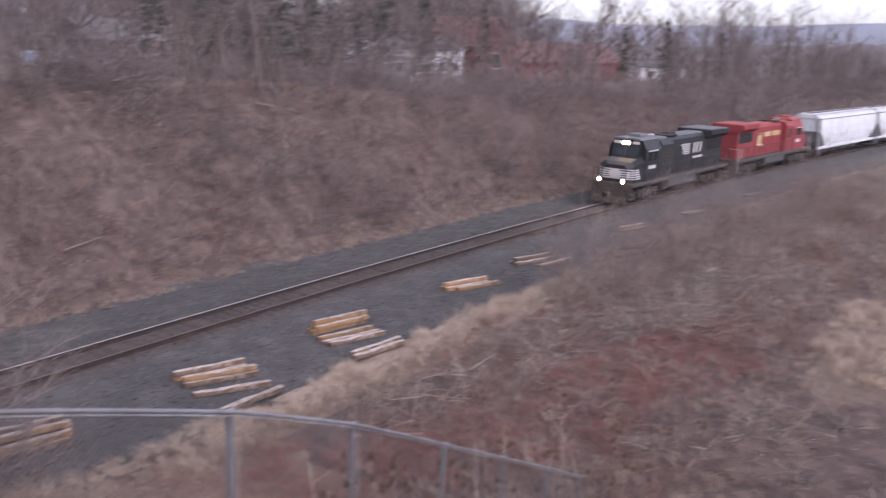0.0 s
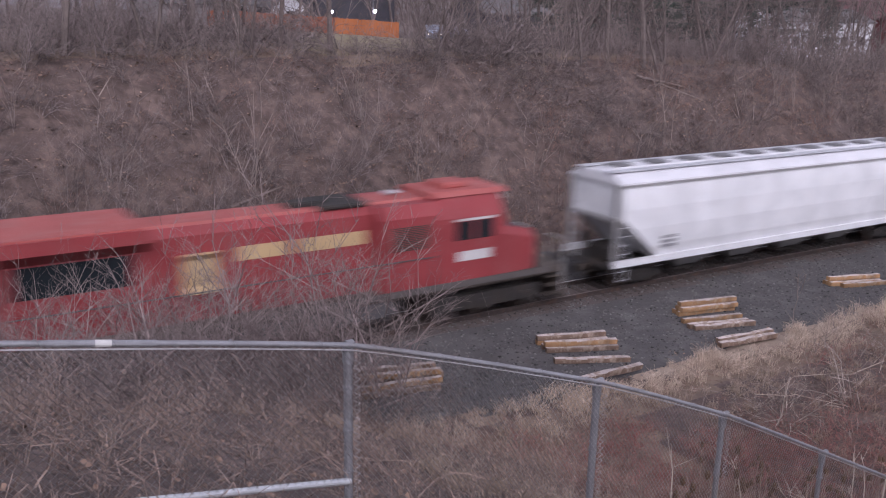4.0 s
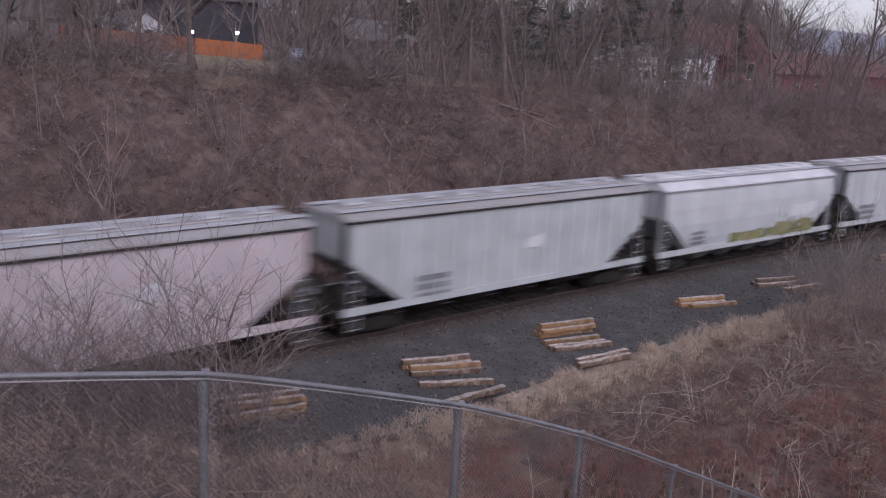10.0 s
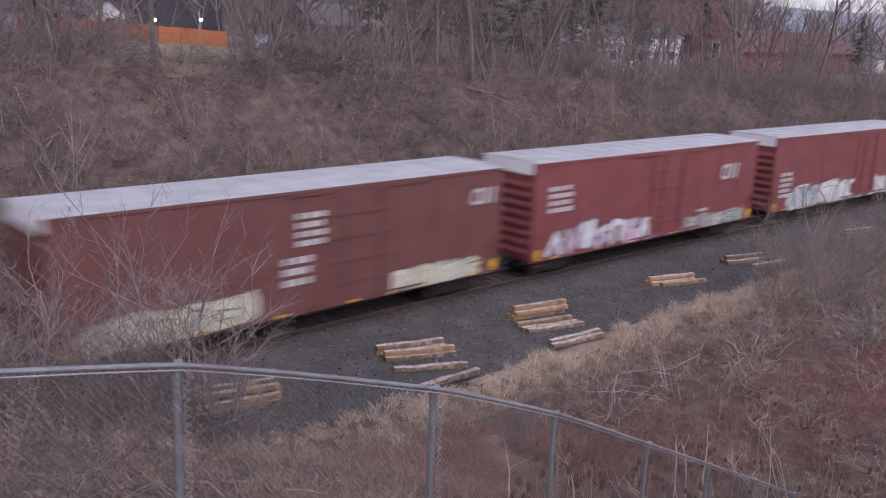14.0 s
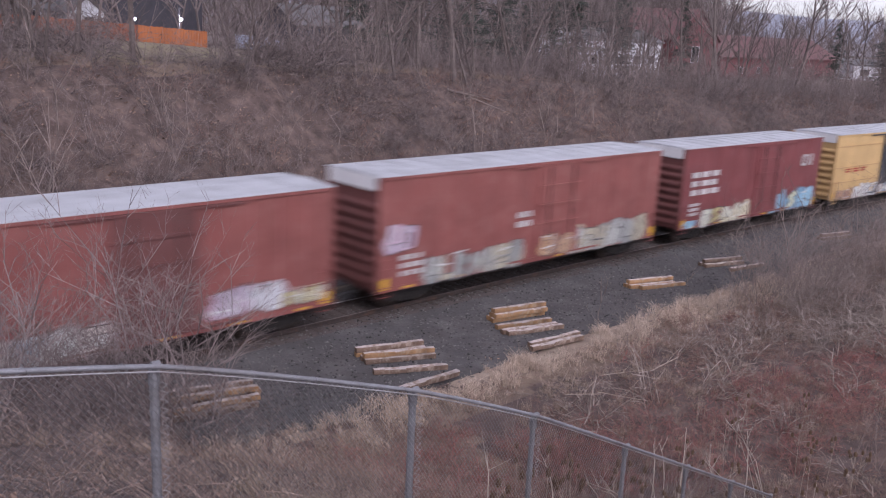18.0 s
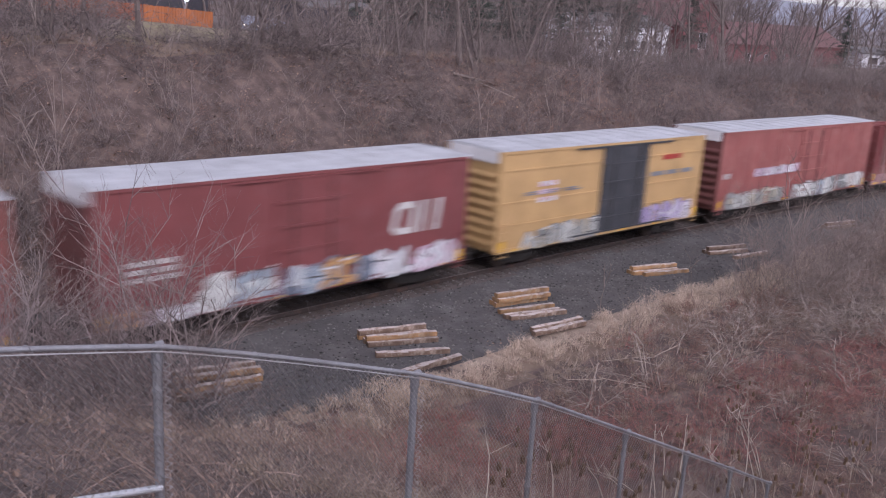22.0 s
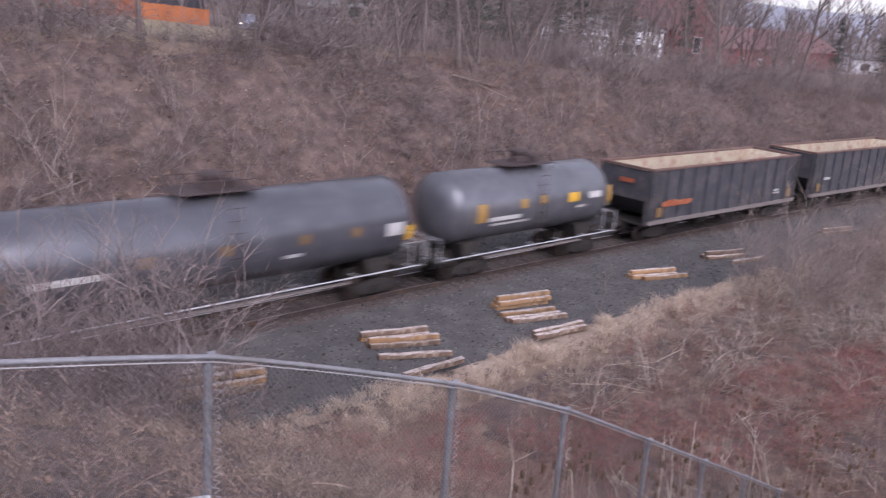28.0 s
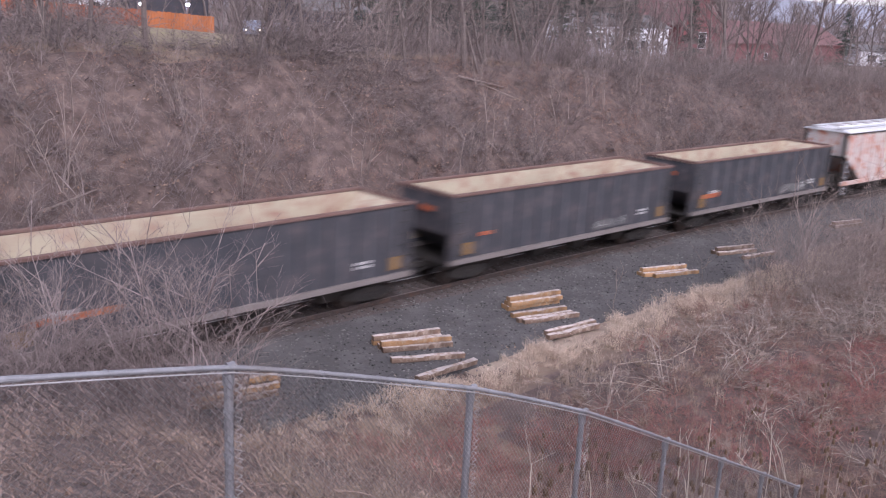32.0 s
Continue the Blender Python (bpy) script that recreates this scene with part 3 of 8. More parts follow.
# ---------------------------------------------------------------- open-top hopper cars
def open_hopper(label, length, side, inside, top=3.95, tags=(), letters=(), seed=5):
    car = thing("open_hopper_car", label, "freight car", "open hoppers of the train")
    x0, x1, h = -length / 2, length / 2, 1.58
    b = B()
    for y in (-1, 1):
        b.box(x0 + 0.1, x1 - 0.1, min(y * h, y * (h - 0.06)), max(y * h, y * (h - 0.06)), 1.15, top - 0.1)
    part("body", b, side, car)
    for y in (-1, 1):
        for k in range(13):
            x = x0 + 0.15 + (length - 0.3) * k / 12
            part("side_post", B().box(x - 0.07, x + 0.07, min(y * h, y * (h + 0.09)), max(y * h, y * (h + 0.09)), 1.2, top - 0.1), side, car)
    b = B()
    for y in (-1, 1):
        b.box(x0, x1, min(y * (h + 0.09), y * (h - 0.1)), max(y * (h + 0.09), y * (h - 0.1)), top - 0.12, top, 0.02)
    for x in (x0, x1 - 0.14):
        b.box(x, x + 0.14, -h + 0.1, h - 0.1, top - 0.12, top - 0.002, 0.02)
    part("top_chord", b, M["rim"], car)
    # sloped end sheets and floor
    for x, d in ((x0 + 0.16, 1), (x1 - 0.16, -1)):
        prof = [(x, top - 0.14), (x + d * 3.0, 1.45), (x + d * 3.0, 1.37), (x - d * 0.06, top - 0.17)]
        part("slope_sheet", B().slab(prof if d > 0 else prof[::-1], -h + 0.065, h - 0.065), inside, car)
    part("hopper_floor", B().box(x0 + 3.1, x1 - 3.1, -h + 0.065, h - 0.065, 1.37, 1.44), inside, car)
    for y in (-1, 1):
        part("inner_lining", B().box(x0 + 0.2, x1 - 0.2, min(y * (h - 0.065), y * (h - 0.085)), max(y * (h - 0.065), y * (h - 0.085)), 1.45, top - 0.13), inside, car)
    for k in range(4):
        x = x0 + 3.2 + (length - 6.4) * k / 3
        part("floor_ridge", B().slab([(x - 0.6, 1.44), (x + 0.6, 1.44), (x, 1.95)], -h + 0.09, h - 0.09), inside, car)
    # residue of the load on the floor
    rng = random.Random(seed)
    n = 24
    v, f = [], []
    for i in range(n + 1):
        for j in range(7):
            x = x0 + 2.0 + (length - 4.0) * i / n
            e = min(1, 4 * min(i, n - i) / n)
            v.append((x, -h + 0.09 + (2 * h - 0.18) * j / 6, 1.5 + e * (0.25 + 0.5 * rng.random() * 0.6 + 0.2 * math.sin(i * 0.9 + j))))
    for i in range(n):
        for j in range(6):
            a = i * 7 + j
            f.append((a, a + 7, a + 8, a + 1))
    part("load_residue", B().add(v, f), M["residue"], car, "pale rust-coloured load residue on the floor")
    for x, d in ((x0, 1), (x1, -1)):
        b = B()
        for y in (-1.42, 1.42):
            b.box(min(x + d * 0.02, x + d * 0.16), max(x + d * 0.02, x + d * 0.16), y - 0.08, y + 0.08, 1.0, top - 0.1)
            b.rod((x + d * 0.1, y, 2.9), (x + d * 2.3, y, 1.2), 0.06)
        b.box(min(x + d * 0.05, x + d * 0.12), max(x + d * 0.05, x + d * 0.12), -1.4, 1.4, 3.0, 3.4)
        part("end_frame", b, side, car)
        # black sheet added in place of the shaded hollow under the slope sheet
        part("end_sheet", B().slab([(x + d * 0.13, top - 0.16), (x + d * 0.16, 2.3), (x + d * 1.5, 1.3), (x + d * 1.45, 1.24), (x + d * 0.08, 2.26), (x + d * 0.07, top - 0.16)][:: (1 if d > 0 else -1)], -h + 0.07, h - 0.07), M["hop_black"], car)
        part("end_stencil", B().box(min(x - d * 0.005, x + d * 0.02), max(x - d * 0.005, x + d * 0.02), -0.5, 0.35, 3.08, 3.3), M["ember_paint"], car, "faded orange painted marking")
        part("end_platform", B().box(min(x, x + d * 2.4), max(x, x + d * 2.4), -1.45, 1.45, 1.0, 1.08), M["steel_dark"], car)
        ladder(car, M["steel_dark"], x + d * 0.45, -1.66, 0.6, top - 0.3, 0.42, 8)
        part("end_marker", B().box(x + d * 0.9 - 0.22, x + d * 0.9 + 0.22, -h - 0.105, -h - 0.095, 1.45, 1.95), M["yellow_dusty"], car, "dusty yellow reflective marker")
    b = B()
    for y in (-1, 1):
        b.box(x0 + 0.05, x1 - 0.05, min(y * (h - 0.1), y * (h + 0.12)), max(y * (h - 0.1), y * (h + 0.12)), 1.08, 1.28)
    part("side_sill", b, M["sill_grey"], car)
    for k in range(4):
        xc = x0 + 3.4 + (length - 6.8) * k / 3
        part("discharge_pan", B().loft([[(xc - 0.35, -0.8, 0.38), (xc + 0.35, -0.8, 0.38), (xc + 0.35, 0.8, 0.38), (xc - 0.35, 0.8, 0.38)], [(xc - 1.0, -1.38, 1.36), (xc + 1.0, -1.38, 1.36), (xc + 1.0, 1.38, 1.36), (xc - 1.0, 1.38, 1.36)]]), M["steel_dark"], car)
    part("centre_sill", B().box(x0 + 0.1, x1 - 0.1, -0.2, 0.2, 0.62, 1.0), M["steel_dark"], car)
    for x in (x0 + 1.6, x1 - 1.6):
        truck(car, x)
    couplers(car, x0, x1, 1.1)
    for i, (x, z, w, hh, rows, m) in enumerate(letters):
        letter_bars(car, m, "worn painted markings too small to read", x0 + length * x, z, w, hh, rows, -h - 0.095, seed=seed * 13 + i)
    for i, (xa, xb, za, zc, m) in enumerate(tags):
        scrawl("graffiti", car, m, x0 + length * xa, x0 + length * xb, za, zc, -h - 0.1, seed * 7 + i, label="faded spray-painted lettering")
    return car


# ---------------------------------------------------------------- tank cars
def tank_car(label, length, r, shell, zc=2.45, marks=(), letters=(), dome=True, reach=1.1):
    car = thing("tank_car", label, "freight car", "tank cars of the train")
    x0, x1 = -length / 2, length / 2
    b = B().lathe([(x0, 0.05), (x0 + 0.06, r * 0.45), (x0 + 0.2, r * 0.75), (x0 + 0.42, r * 0.94), (x0 + 0.65, r), (x1 - 0.65, r), (x1 - 0.42, r * 0.94), (x1 - 0.2, r * 0.75), (x1 - 0.06, r * 0.45), (x1, 0.05)], "x", (0, 0, zc), 36)
    part("shell", b, shell, car, smooth=True)
    for k in range(5):
        x = x0 + 0.65 + (length - 1.3) * k / 4
        part("weld_band", B().lathe([(-0.03, r + 0.004), (-0.03, r + 0.014), (0.03, r + 0.014), (0.03, r + 0.004)], "x", (x, 0, zc), 36), shell, car)
    top = zc + r
    b = B().box(-1.5, 1.5, -0.75, 0.75, top + 0.12, top + 0.16)
    for x in (-1.45, -0.5, 0.5, 1.45):
        for y in (-0.72, 0.72):
            b.rod((x, y, top - 0.25), (x, y, top + 0.75 if abs(x) > 1 else top + 0.14), 0.02)
    for y in (-0.72, 0.72):
        b.rod((-1.45, y, top + 0.55), (1.45, y, top + 0.5), 0.018)
    part("top_platform", b, M["tank_walk"], car, "dark steel walkway with rails")
    part("fittings_dome", B().lathe([(-0.1, 0.42), (0.55, 0.42), (0.57, 0.48), (0.68, 0.48), (0.72, 0.3)], "z", (0, 0, top), 20), M["tank_walk"], car)
    part("valve_box", B().box(0.55, 1.0, -0.25, 0.25, top + 0.1, top + 0.42, 0.05), M["tank_walk"], car)
    for y in (-1, 1):
        b = B().rod((x0 - 0.3, y * 1.42, 1.12), (x1 + 0.3, y * 1.42, 1.12), 0.03)
        for k in range(7):
            x = x0 + length * k / 6
            b.rod((x, y * 1.42, 1.12), (x, y * 0.9, 1.1), 0.025)
        part("hand_rail", b, M["galv"], car)
        part("side_walk", B().box(-length * 0.3, length * 0.3, min(y * 1.5, y * 1.3), max(y * 1.5, y * 1.3), 0.93, 0.98), M["sill_grey"], car)
    ladder(car, M["tank_walk"], 0.0, -r - 0.06, 0.95, top - 0.2, 0.45, 9)
    for x, d in ((x0, 1), (x1, -1)):
        part("stub_sill", B().box(min(x - d * 0.6, x + d * 2.6), max(x - d * 0.6, x + d * 2.6), -0.3, 0.3, 0.66, 1.1), M["steel_dark"], car)
        part("saddle", B().slab([(x + d * 1.2, 0.9), (x + d * 2.0, 0.9), (x + d * 2.2, 1.6), (x + d * 1.0, 1.6)][:: (1 if d > 0 else -1)], -1.1, 1.1), M["steel_dark"], car)
        part("end_platform", B().box(min(x - d * 0.6, x + d * 0.5), max(x - d * 0.6, x + d * 0.5), -1.45, 1.45, 1.0, 1.06), M["steel_dark"], car)
        b = B()
        for y in (-1.4, -0.7, 0.7, 1.4):
            b.rod((x - d * 0.55, y, 1.05), (x - d * 0.55, y, 2.0), 0.025)
        b.rod((x - d * 0.55, -1.4, 2.0), (x - d * 0.55, 1.4, 2.0), 0.025)
        part("end_rail", b, M["galv"], car)
    for i, (x, th, w, hgt, m) in enumerate(marks):
        # curved plates that follow the shell: th is the height angle of the plate on the near side
        n = 5
        v = []
        for k in range(n + 1):
            a = radians(th) + (k / n - 0.5) * hgt / r
            for q in (x0 + length * x, x0 + length * x + w):
                v.append((q, -(r + 0.012) * math.cos(a), zc + (r + 0.012) * math.sin(a)))
        part("marker_plate", B().add(v, [(2 * k, 2 * k + 1, 2 * k + 3, 2 * k + 2) for k in range(n)]), m, car)
    for x in (x0 + 1.6, x1 - 1.6):
        truck(car, x)
    couplers(car, x0 - 0.6, x1 + 0.6, reach - 0.5)
    return car


# ---------------------------------------------------------------- centre-beam flat cars
def centre_beam(label, length, paint, deck, pale, top=4.9):
    car = thing("centre_beam_flat_car", label, "freight car", "centre-beam cars of the train")
    x0, x1 = -length / 2, length / 2
    part("deck", B().box(x0, x1, -1.48, 1.48, 1.0, 1.06), deck, car)
    for y in (-1, 1):
        part("side_sill", B().box(x0, x1, min(y * 1.48, y * 1.36), max(y * 1.48, y * 1.36), 0.78, 1.0), deck, car)
    part("fish_belly_sill", B().slab([(x0 + 0.4, 0.98), (x0 + 3.4, 0.98), (x1 - 3.4, 0.98), (x1 - 0.4, 0.98), (x1 - 3.6, 0.6), (x0 + 3.6, 0.6)][::-1], -0.35, 0.35), M["steel_dark"], car)
    for x, d in ((x0, 1), (x1, -1)):
        bulk = part("bulkhead", B().box(min(x, x + d * 0.1), max(x, x + d * 0.1), -1.46, 1.46, 1.06, top), paint, car)
        for k in range(5):
            z = 1.5 + k * 0.75
            part("stiffener", B().box(min(x - d * 0.07, x), max(x - d * 0.07, x), -1.36, 1.36, z, z + 0.12), paint, bulk)
        for y in (-1.4, 1.28):
            part("corner_post", B().box(min(x + d * 0.1, x + d * 0.5), max(x + d * 0.1, x + d * 0.5), y, y + 0.12, 1.06, top), paint, bulk)
        part("end_marker", B().box(min(x + d * 0.04, x + d * 0.44), max(x + d * 0.04, x + d * 0.44), -1.425, -1.405, 1.15, 1.55), M["yellow"], car)
        # solid panel of the beam next to each bulkhead
        part("end_panel", B().box(min(x + d * 0.12, x + d * 2.6), max(x + d * 0.12, x + d * 2.4), -0.13, 0.13, 1.06, top - 0.1), paint, car)
        ladder(car, paint, x + d * 0.28, -1.46, 0.6, 2.6, 0.4, 6)
    n = 19
    for k in range(n + 1):
        x = x0 + 2.8 + (length - 5.6) * k / n
        part("post", B().slab([(x - 0.3, 1.06), (x + 0.3, 1.06), (x + 0.12, 1.75), (x + 0.1, 2.2), (x + 0.1, top - 0.1), (x - 0.1, top - 0.1), (x - 0.1, 2.2), (x - 0.12, 1.75)], -0.14, 0.14), pale if k % 4 == 2 else paint, car)
    for k in range(n):
        xa, xb = x0 + 2.8 + (length - 5.6) * k / n, x0 + 2.8 + (length - 5.6) * (k + 1) / n
        part("strap", B().rod((xa + 0.1, 0, 1.7 if k % 2 else top - 0.5), (xb - 0.1, 0, top - 0.5 if k % 2 else 1.7), 0.022, n=5), pale, car)
    part("girt", B().box(x0 + 2.6, x1 - 2.6, -0.04, 0.04, 1.5, 1.6), paint, car)
    b = B().box(x0 + 0.1, x1 - 0.1, -0.36, -0.26, top - 0.14, top).box(x0 + 0.1, x1 - 0.1, 0.26, 0.36, top - 0.14, top)
    for k in range(n + 1):
        x = x0 + 0.2 + (length - 0.4) * k / n
        b.box(x - 0.06, x + 0.06, -0.28, 0.28, top - 0.12, top - 0.03)
    part("top_chord", b, paint, car)
    b = B()
    for k in range(16):
        x = x0 + 0.6 + (length - 1.2) * k / 15
        part("reflector", B().box(x - 0.3, x + 0.3, -1.49, -1.482, 0.83, 0.94), M["yellow"] if k % 3 != 2 else M["white_letter"], car)
        b.box(x - 0.06, x + 0.06, -1.44, 1.44, 0.86, 0.98)
    part("cross_bearers", b, M["steel_dark"], car)
    letter_bars(car, M["grey_pale"], "worn white stencilled lettering", x1 - 2.5, 4.6, 0.4, 0.16, 7, -0.135, 0.9, 5, 2)
    letter_bars(car, M["grey_pale"], "worn white stencilled lettering", x1 - 1.5, 4.6, 0.8, 0.13, 5, -0.135, 1.4, 6, 3)
    for x in (x0 + 2.2, x1 - 2.2):
        truck(car, x)
    couplers(car, x0, x1, 0.8)
    return car


# ---------------------------------------------------------------- diesel locomotives (front at -x unless spun)
def locomotive(label, paint, roofpaint, frame_paint, spin, lit, nose_mark, side_mark, trim, cut=0.0):
    car = thing("diesel_locomotive", label, "locomotive", "locomotives of the train")
    L = 20.8
    x0, x1 = -L / 2, L / 2
    N = lambda: B(spin)
    # underframe and walkway
    part("frame", N().box(x0 + 0.5 + cut, x1 - 0.5, -1.5, 1.5, 1.35, 1.62).box(x0 + 0.6 + cut, x1 - 0.6, -1.0, 1.0, 1.1, 1.36), frame_paint, car)
    for y in (-1, 1):
        part("walkway_edge", N().box(x0 + 0.9 + cut * 0.7, x1 - 0.9, min(y * 1.5, y * 1.55), max(y * 1.5, y * 1.55), 1.42, 1.64), M["walk_sill"], car)
    # fuel tank
    part("fuel_tank", N().prism([(-1.1, 0.5), (1.1, 0.5), (1.42, 0.78), (1.42, 1.34), (-1.42, 1.34), (-1.42, 0.78)], -2.6, 2.9), M["tank_grey"], car, "dusty grey fuel tank")
    # three-axle trucks
    for xc in (-6.6, 6.9):
        b = N()
        for y in (-1.12, 1.12):
            b.slab([(xc - 2.5, 0.55), (xc - 2.0, 0.42), (xc + 2.0, 0.42), (xc + 2.5, 0.55), (xc + 2.5, 0.95), (xc - 2.5, 0.95)], y - 0.1, y + 0.1)
            for dx in (-1.95, 0, 1.95):
                b.box(xc + dx - 0.22, xc + dx + 0.22, y - 0.2, y + 0.2, 0.32, 0.74, 0.05)
            for dx in (-1.0, 1.0):
                b.lathe([(0.5, 0.13), (0.98, 0.13)], "z", (xc + dx, y * 1.1, 0), 8)
        b.box(xc - 1.6, xc + 1.6, -0.9, 0.9, 0.5, 0.95)
        t = part("truck", b, M["steel_dark"], car)
        k = -1 if spin else 1
        for dx in (-1.95, 0, 1.95):
            for y in (-0.76, 0.76):
                w = part("wheel", BIG_WHEEL, None, t)
                w.location = (k * (xc + dx), y, 0.52)
                w.rotation_euler = (0, 0, math.pi if y > 0 else 0)
    # pilot, steps, couplers
    for x, d in ((x0 + 0.3 + cut, 1), (x1 - 0.3, -1)):
        b = N().box(min(x, x + d * 0.18), max(x, x + d * 0.18), -1.48, 1.48, 0.5, 1.6)
        b.slab([(x, 0.16), (x - d * 0.25, 0.22), (x - d * 0.12, 0.62), (x, 0.62)][:: (-1 if d > 0 else 1)], -1.3, 1.3)
        part("pilot", b, M["loco_grime"], car, "grimy dark pilot plate")
        for y in (-1, 1):
            q = N()
            for z in (0.45, 0.8, 1.15):
                q.box(min(x + d * 0.15, x + d * 0.75), max(x + d * 0.15, x + d * 0.75), min(y * 1.5, y * 1.2), max(y * 1.5, y * 1.2), z, z + 0.05)
            part("step", q, frame_paint, car)
            g = N()
            g.rod((x + d * 0.1, y * 1.5, 0.6), (x + d * 0.1, y * 1.5, 2.6), 0.025).rod((x + d * 0.85, y * 1.5, 1.5), (x + d * 0.85, y * 1.5, 2.6), 0.025)
            g.rod((x + d * 0.1, y * 1.5, 2.6), (x + d * 0.1, y * 0.5, 2.6), 0.02)
            part("grab_rail", g, M["white_letter"] if not lit else M["loco_grime"], car)
        g = N().box(min(x, x - d * 0.8), max(x, x - d * 0.8), -0.12, 0.12, 0.72, 0.96, 0.03).box(min(x - d * 0.5, x - d * 0.8), max(x - d * 0.5, x - d * 0.8), -0.2, 0.2, 0.68, 1.0, 0.06)
        part("coupler", g, M["steel_dark"], car)
    # nose
    zf = 1.62
    e = cut * 0.35

    def section(x, hw, zt):
        k = min(0.3, hw * 0.3)
        return [(x, -hw, zf), (x, hw, zf), (x, hw, zt - 0.26), (x, hw - k, zt), (x, -hw + k, zt), (x, -hw, zt - 0.26)]

    part("nose", N().loft([section(x0 + 1.3 + e, 0.95, 2.86), section(x0 + 1.75 + e * 0.5, 1.38, 3.06), section(x0 + 3.3, 1.46, 3.4)]), paint, car)
    part("nose_top", N().loft([[(x0 + 1.35 + e, -0.6, 2.875), (x0 + 1.35 + e, 0.6, 2.875), (x0 + 1.35 + e, 0.6, 2.895), (x0 + 1.35 + e, -0.6, 2.895)], [(x0 + 1.78 + e * 0.5, -1.05, 3.075), (x0 + 1.78 + e * 0.5, 1.05, 3.075), (x0 + 1.78 + e * 0.5, 1.05, 3.095), (x0 + 1.78 + e * 0.5, -1.05, 3.095)], [(x0 + 2.7, -1.1, 3.275), (x0 + 2.7, 1.1, 3.275), (x0 + 2.7, 1.1, 3.295), (x0 + 2.7, -1.1, 3.295)]]), M["nose_grey"], car)
    # cab
    b = N().prism([(-1.5, zf), (1.5, zf), (1.5, 3.9), (1.12, 4.62), (-1.12, 4.62), (-1.5, 3.9)], x0 + 3.3, x0 + 6.0)
    b.slab([(x0 + 2.75, 3.25), (x0 + 3.32, 3.25), (x0 + 3.32, 4.5), (x0 + 3.15, 4.45)], -1.05, 1.05)
    cab = part("cab", b, paint, car)
    b = N().prism([(-1.2, 4.6), (1.2, 4.6), (0.95, 4.74), (-0.95, 4.74)], x0 + 2.95, x0 + 6.05)
    part("cab_roof", b, roofpaint, cab)
    for y in (-1, 1):
        b = N()
        v = [(x0 + 2.8, y * 0.08, 3.42), (x0 + 2.78, y * 0.98, 3.42), (x0 + 3.06, y * 0.98, 4.18), (x0 + 3.08, y * 0.08, 4.18)]
        o = [(x - 0.035, yy, z) for x, yy, z in v]
        b.loft([v, o] if y > 0 else [v[::-1], o[::-1]])
        part("windshield", b, M["glass"], cab)
        for xa, xb in ((x0 + 3.75, x0 + 4.45), (x0 + 4.6, x0 + 5.3)):
            part("side_window", N().box(xa, xb, min(y * 1.5, y * 1.515), max(y * 1.5, y * 1.515), 3.1, 3.75), M["glass"], cab)
        part("window_frame", N().box(x0 + 3.7, x0 + 5.35, min(y * 1.5, y * 1.53), max(y * 1.5, y * 1.53), 3.78, 3.86), trim, cab)
        part("cab_door", N().box(x0 + 5.45, x0 + 5.95, min(y * 1.5, y * 1.52), max(y * 1.5, y * 1.52), 1.8, 3.75), paint, cab)
        part("number_board", N().box(x0 + 2.98, x0 + 3.1, y * 0.75 - 0.25, y * 0.75 + 0.25, 4.3, 4.5), M["white_letter"], cab)
    # long hood with doors and vents, radiator section with overhanging wings
    part("hood", N().prism([(-0.95, zf), (0.95, zf), (0.95, 4.25), (0.7, 4.5), (-0.7, 4.5), (-0.95, 4.25)], x0 + 6.0, x1 - 5.0), paint, car)
    part("hood_roof", N().prism([(-0.75, 4.45), (0.75, 4.45), (0.6, 4.58), (-0.6, 4.58)], x0 + 6.1, x1 - 5.2), roofpaint, car)
    part("equipment_box", N().prism([(-1.48, zf), (1.48, zf), (1.48, 4.1), (1.2, 4.5), (-1.2, 4.5), (-1.48, 4.1)], x0 + 6.02, x0 + 8.2), paint, car)
    for y in (-1, 1):
        for k in range(11):
            x = x0 + 8.5 + k * 0.75
            if x + 0.7 < x1 - 5.1:
                part("hood_door", N().box(x, x + 0.68, min(y * 0.95, y * 0.98), max(y * 0.95, y * 0.98), 1.85, 3.7), paint, car)
        b = N()
        for k in range(14):
            b.box(x0 + 6.4, x0 + 7.9, min(y * 1.48, y * 1.5), max(y * 1.48, y * 1.5), 3.0 + k * 0.06, 3.03 + k * 0.06)
        part("vent_louvre", b, frame_paint, car)
        b = N().rod((x0 + 6.2, y * 1.5, 2.65), (x1 - 1.2, y * 1.5, 2.65), 0.022)
        for k in range(10):
            x = x0 + 6.2 + (L - 7.4) * k / 9
            b.rod((x, y * 1.5, 1.6), (x, y * 1.5, 2.65), 0.022)
        part("hand_rail", b, M["tank_grey"], car)
    part("radiator_body", N().box(x1 - 5.0, x1 - 1.2, -0.98, 0.98, zf, 4.3), paint, car)
    part("radiator_wing", N().prism([(-1.5, 4.32), (-1.0, 3.95), (1.0, 3.95), (1.5, 4.32), (1.5, 4.7), (-1.5, 4.7)], x1 - 5.1, x1 - 1.1), paint, car)
    part("radiator_top", N().box(x1 - 5.0, x1 - 1.2, -1.4, 1.4, 4.7, 4.76), roofpaint, car)
    for y in (-1, 1):
        part("radiator_grille", N().box(x1 - 4.7, x1 - 1.5, min(y * 0.98, y * 0.995), max(y * 0.98, y * 0.995), 3.0, 3.9), M["glass"], car)
    part("exhaust_pipe", N().box(-0.6, 0.6, -0.3, 0.3, 4.5, 4.74, 0.05), M["steel_dark"], car)
    part("dynamic_brake_vent", N().box(x0 + 8.4, x0 + 10.2, -0.82, 0.82, 4.5, 4.66, 0.05), M["steel_dark"], car)
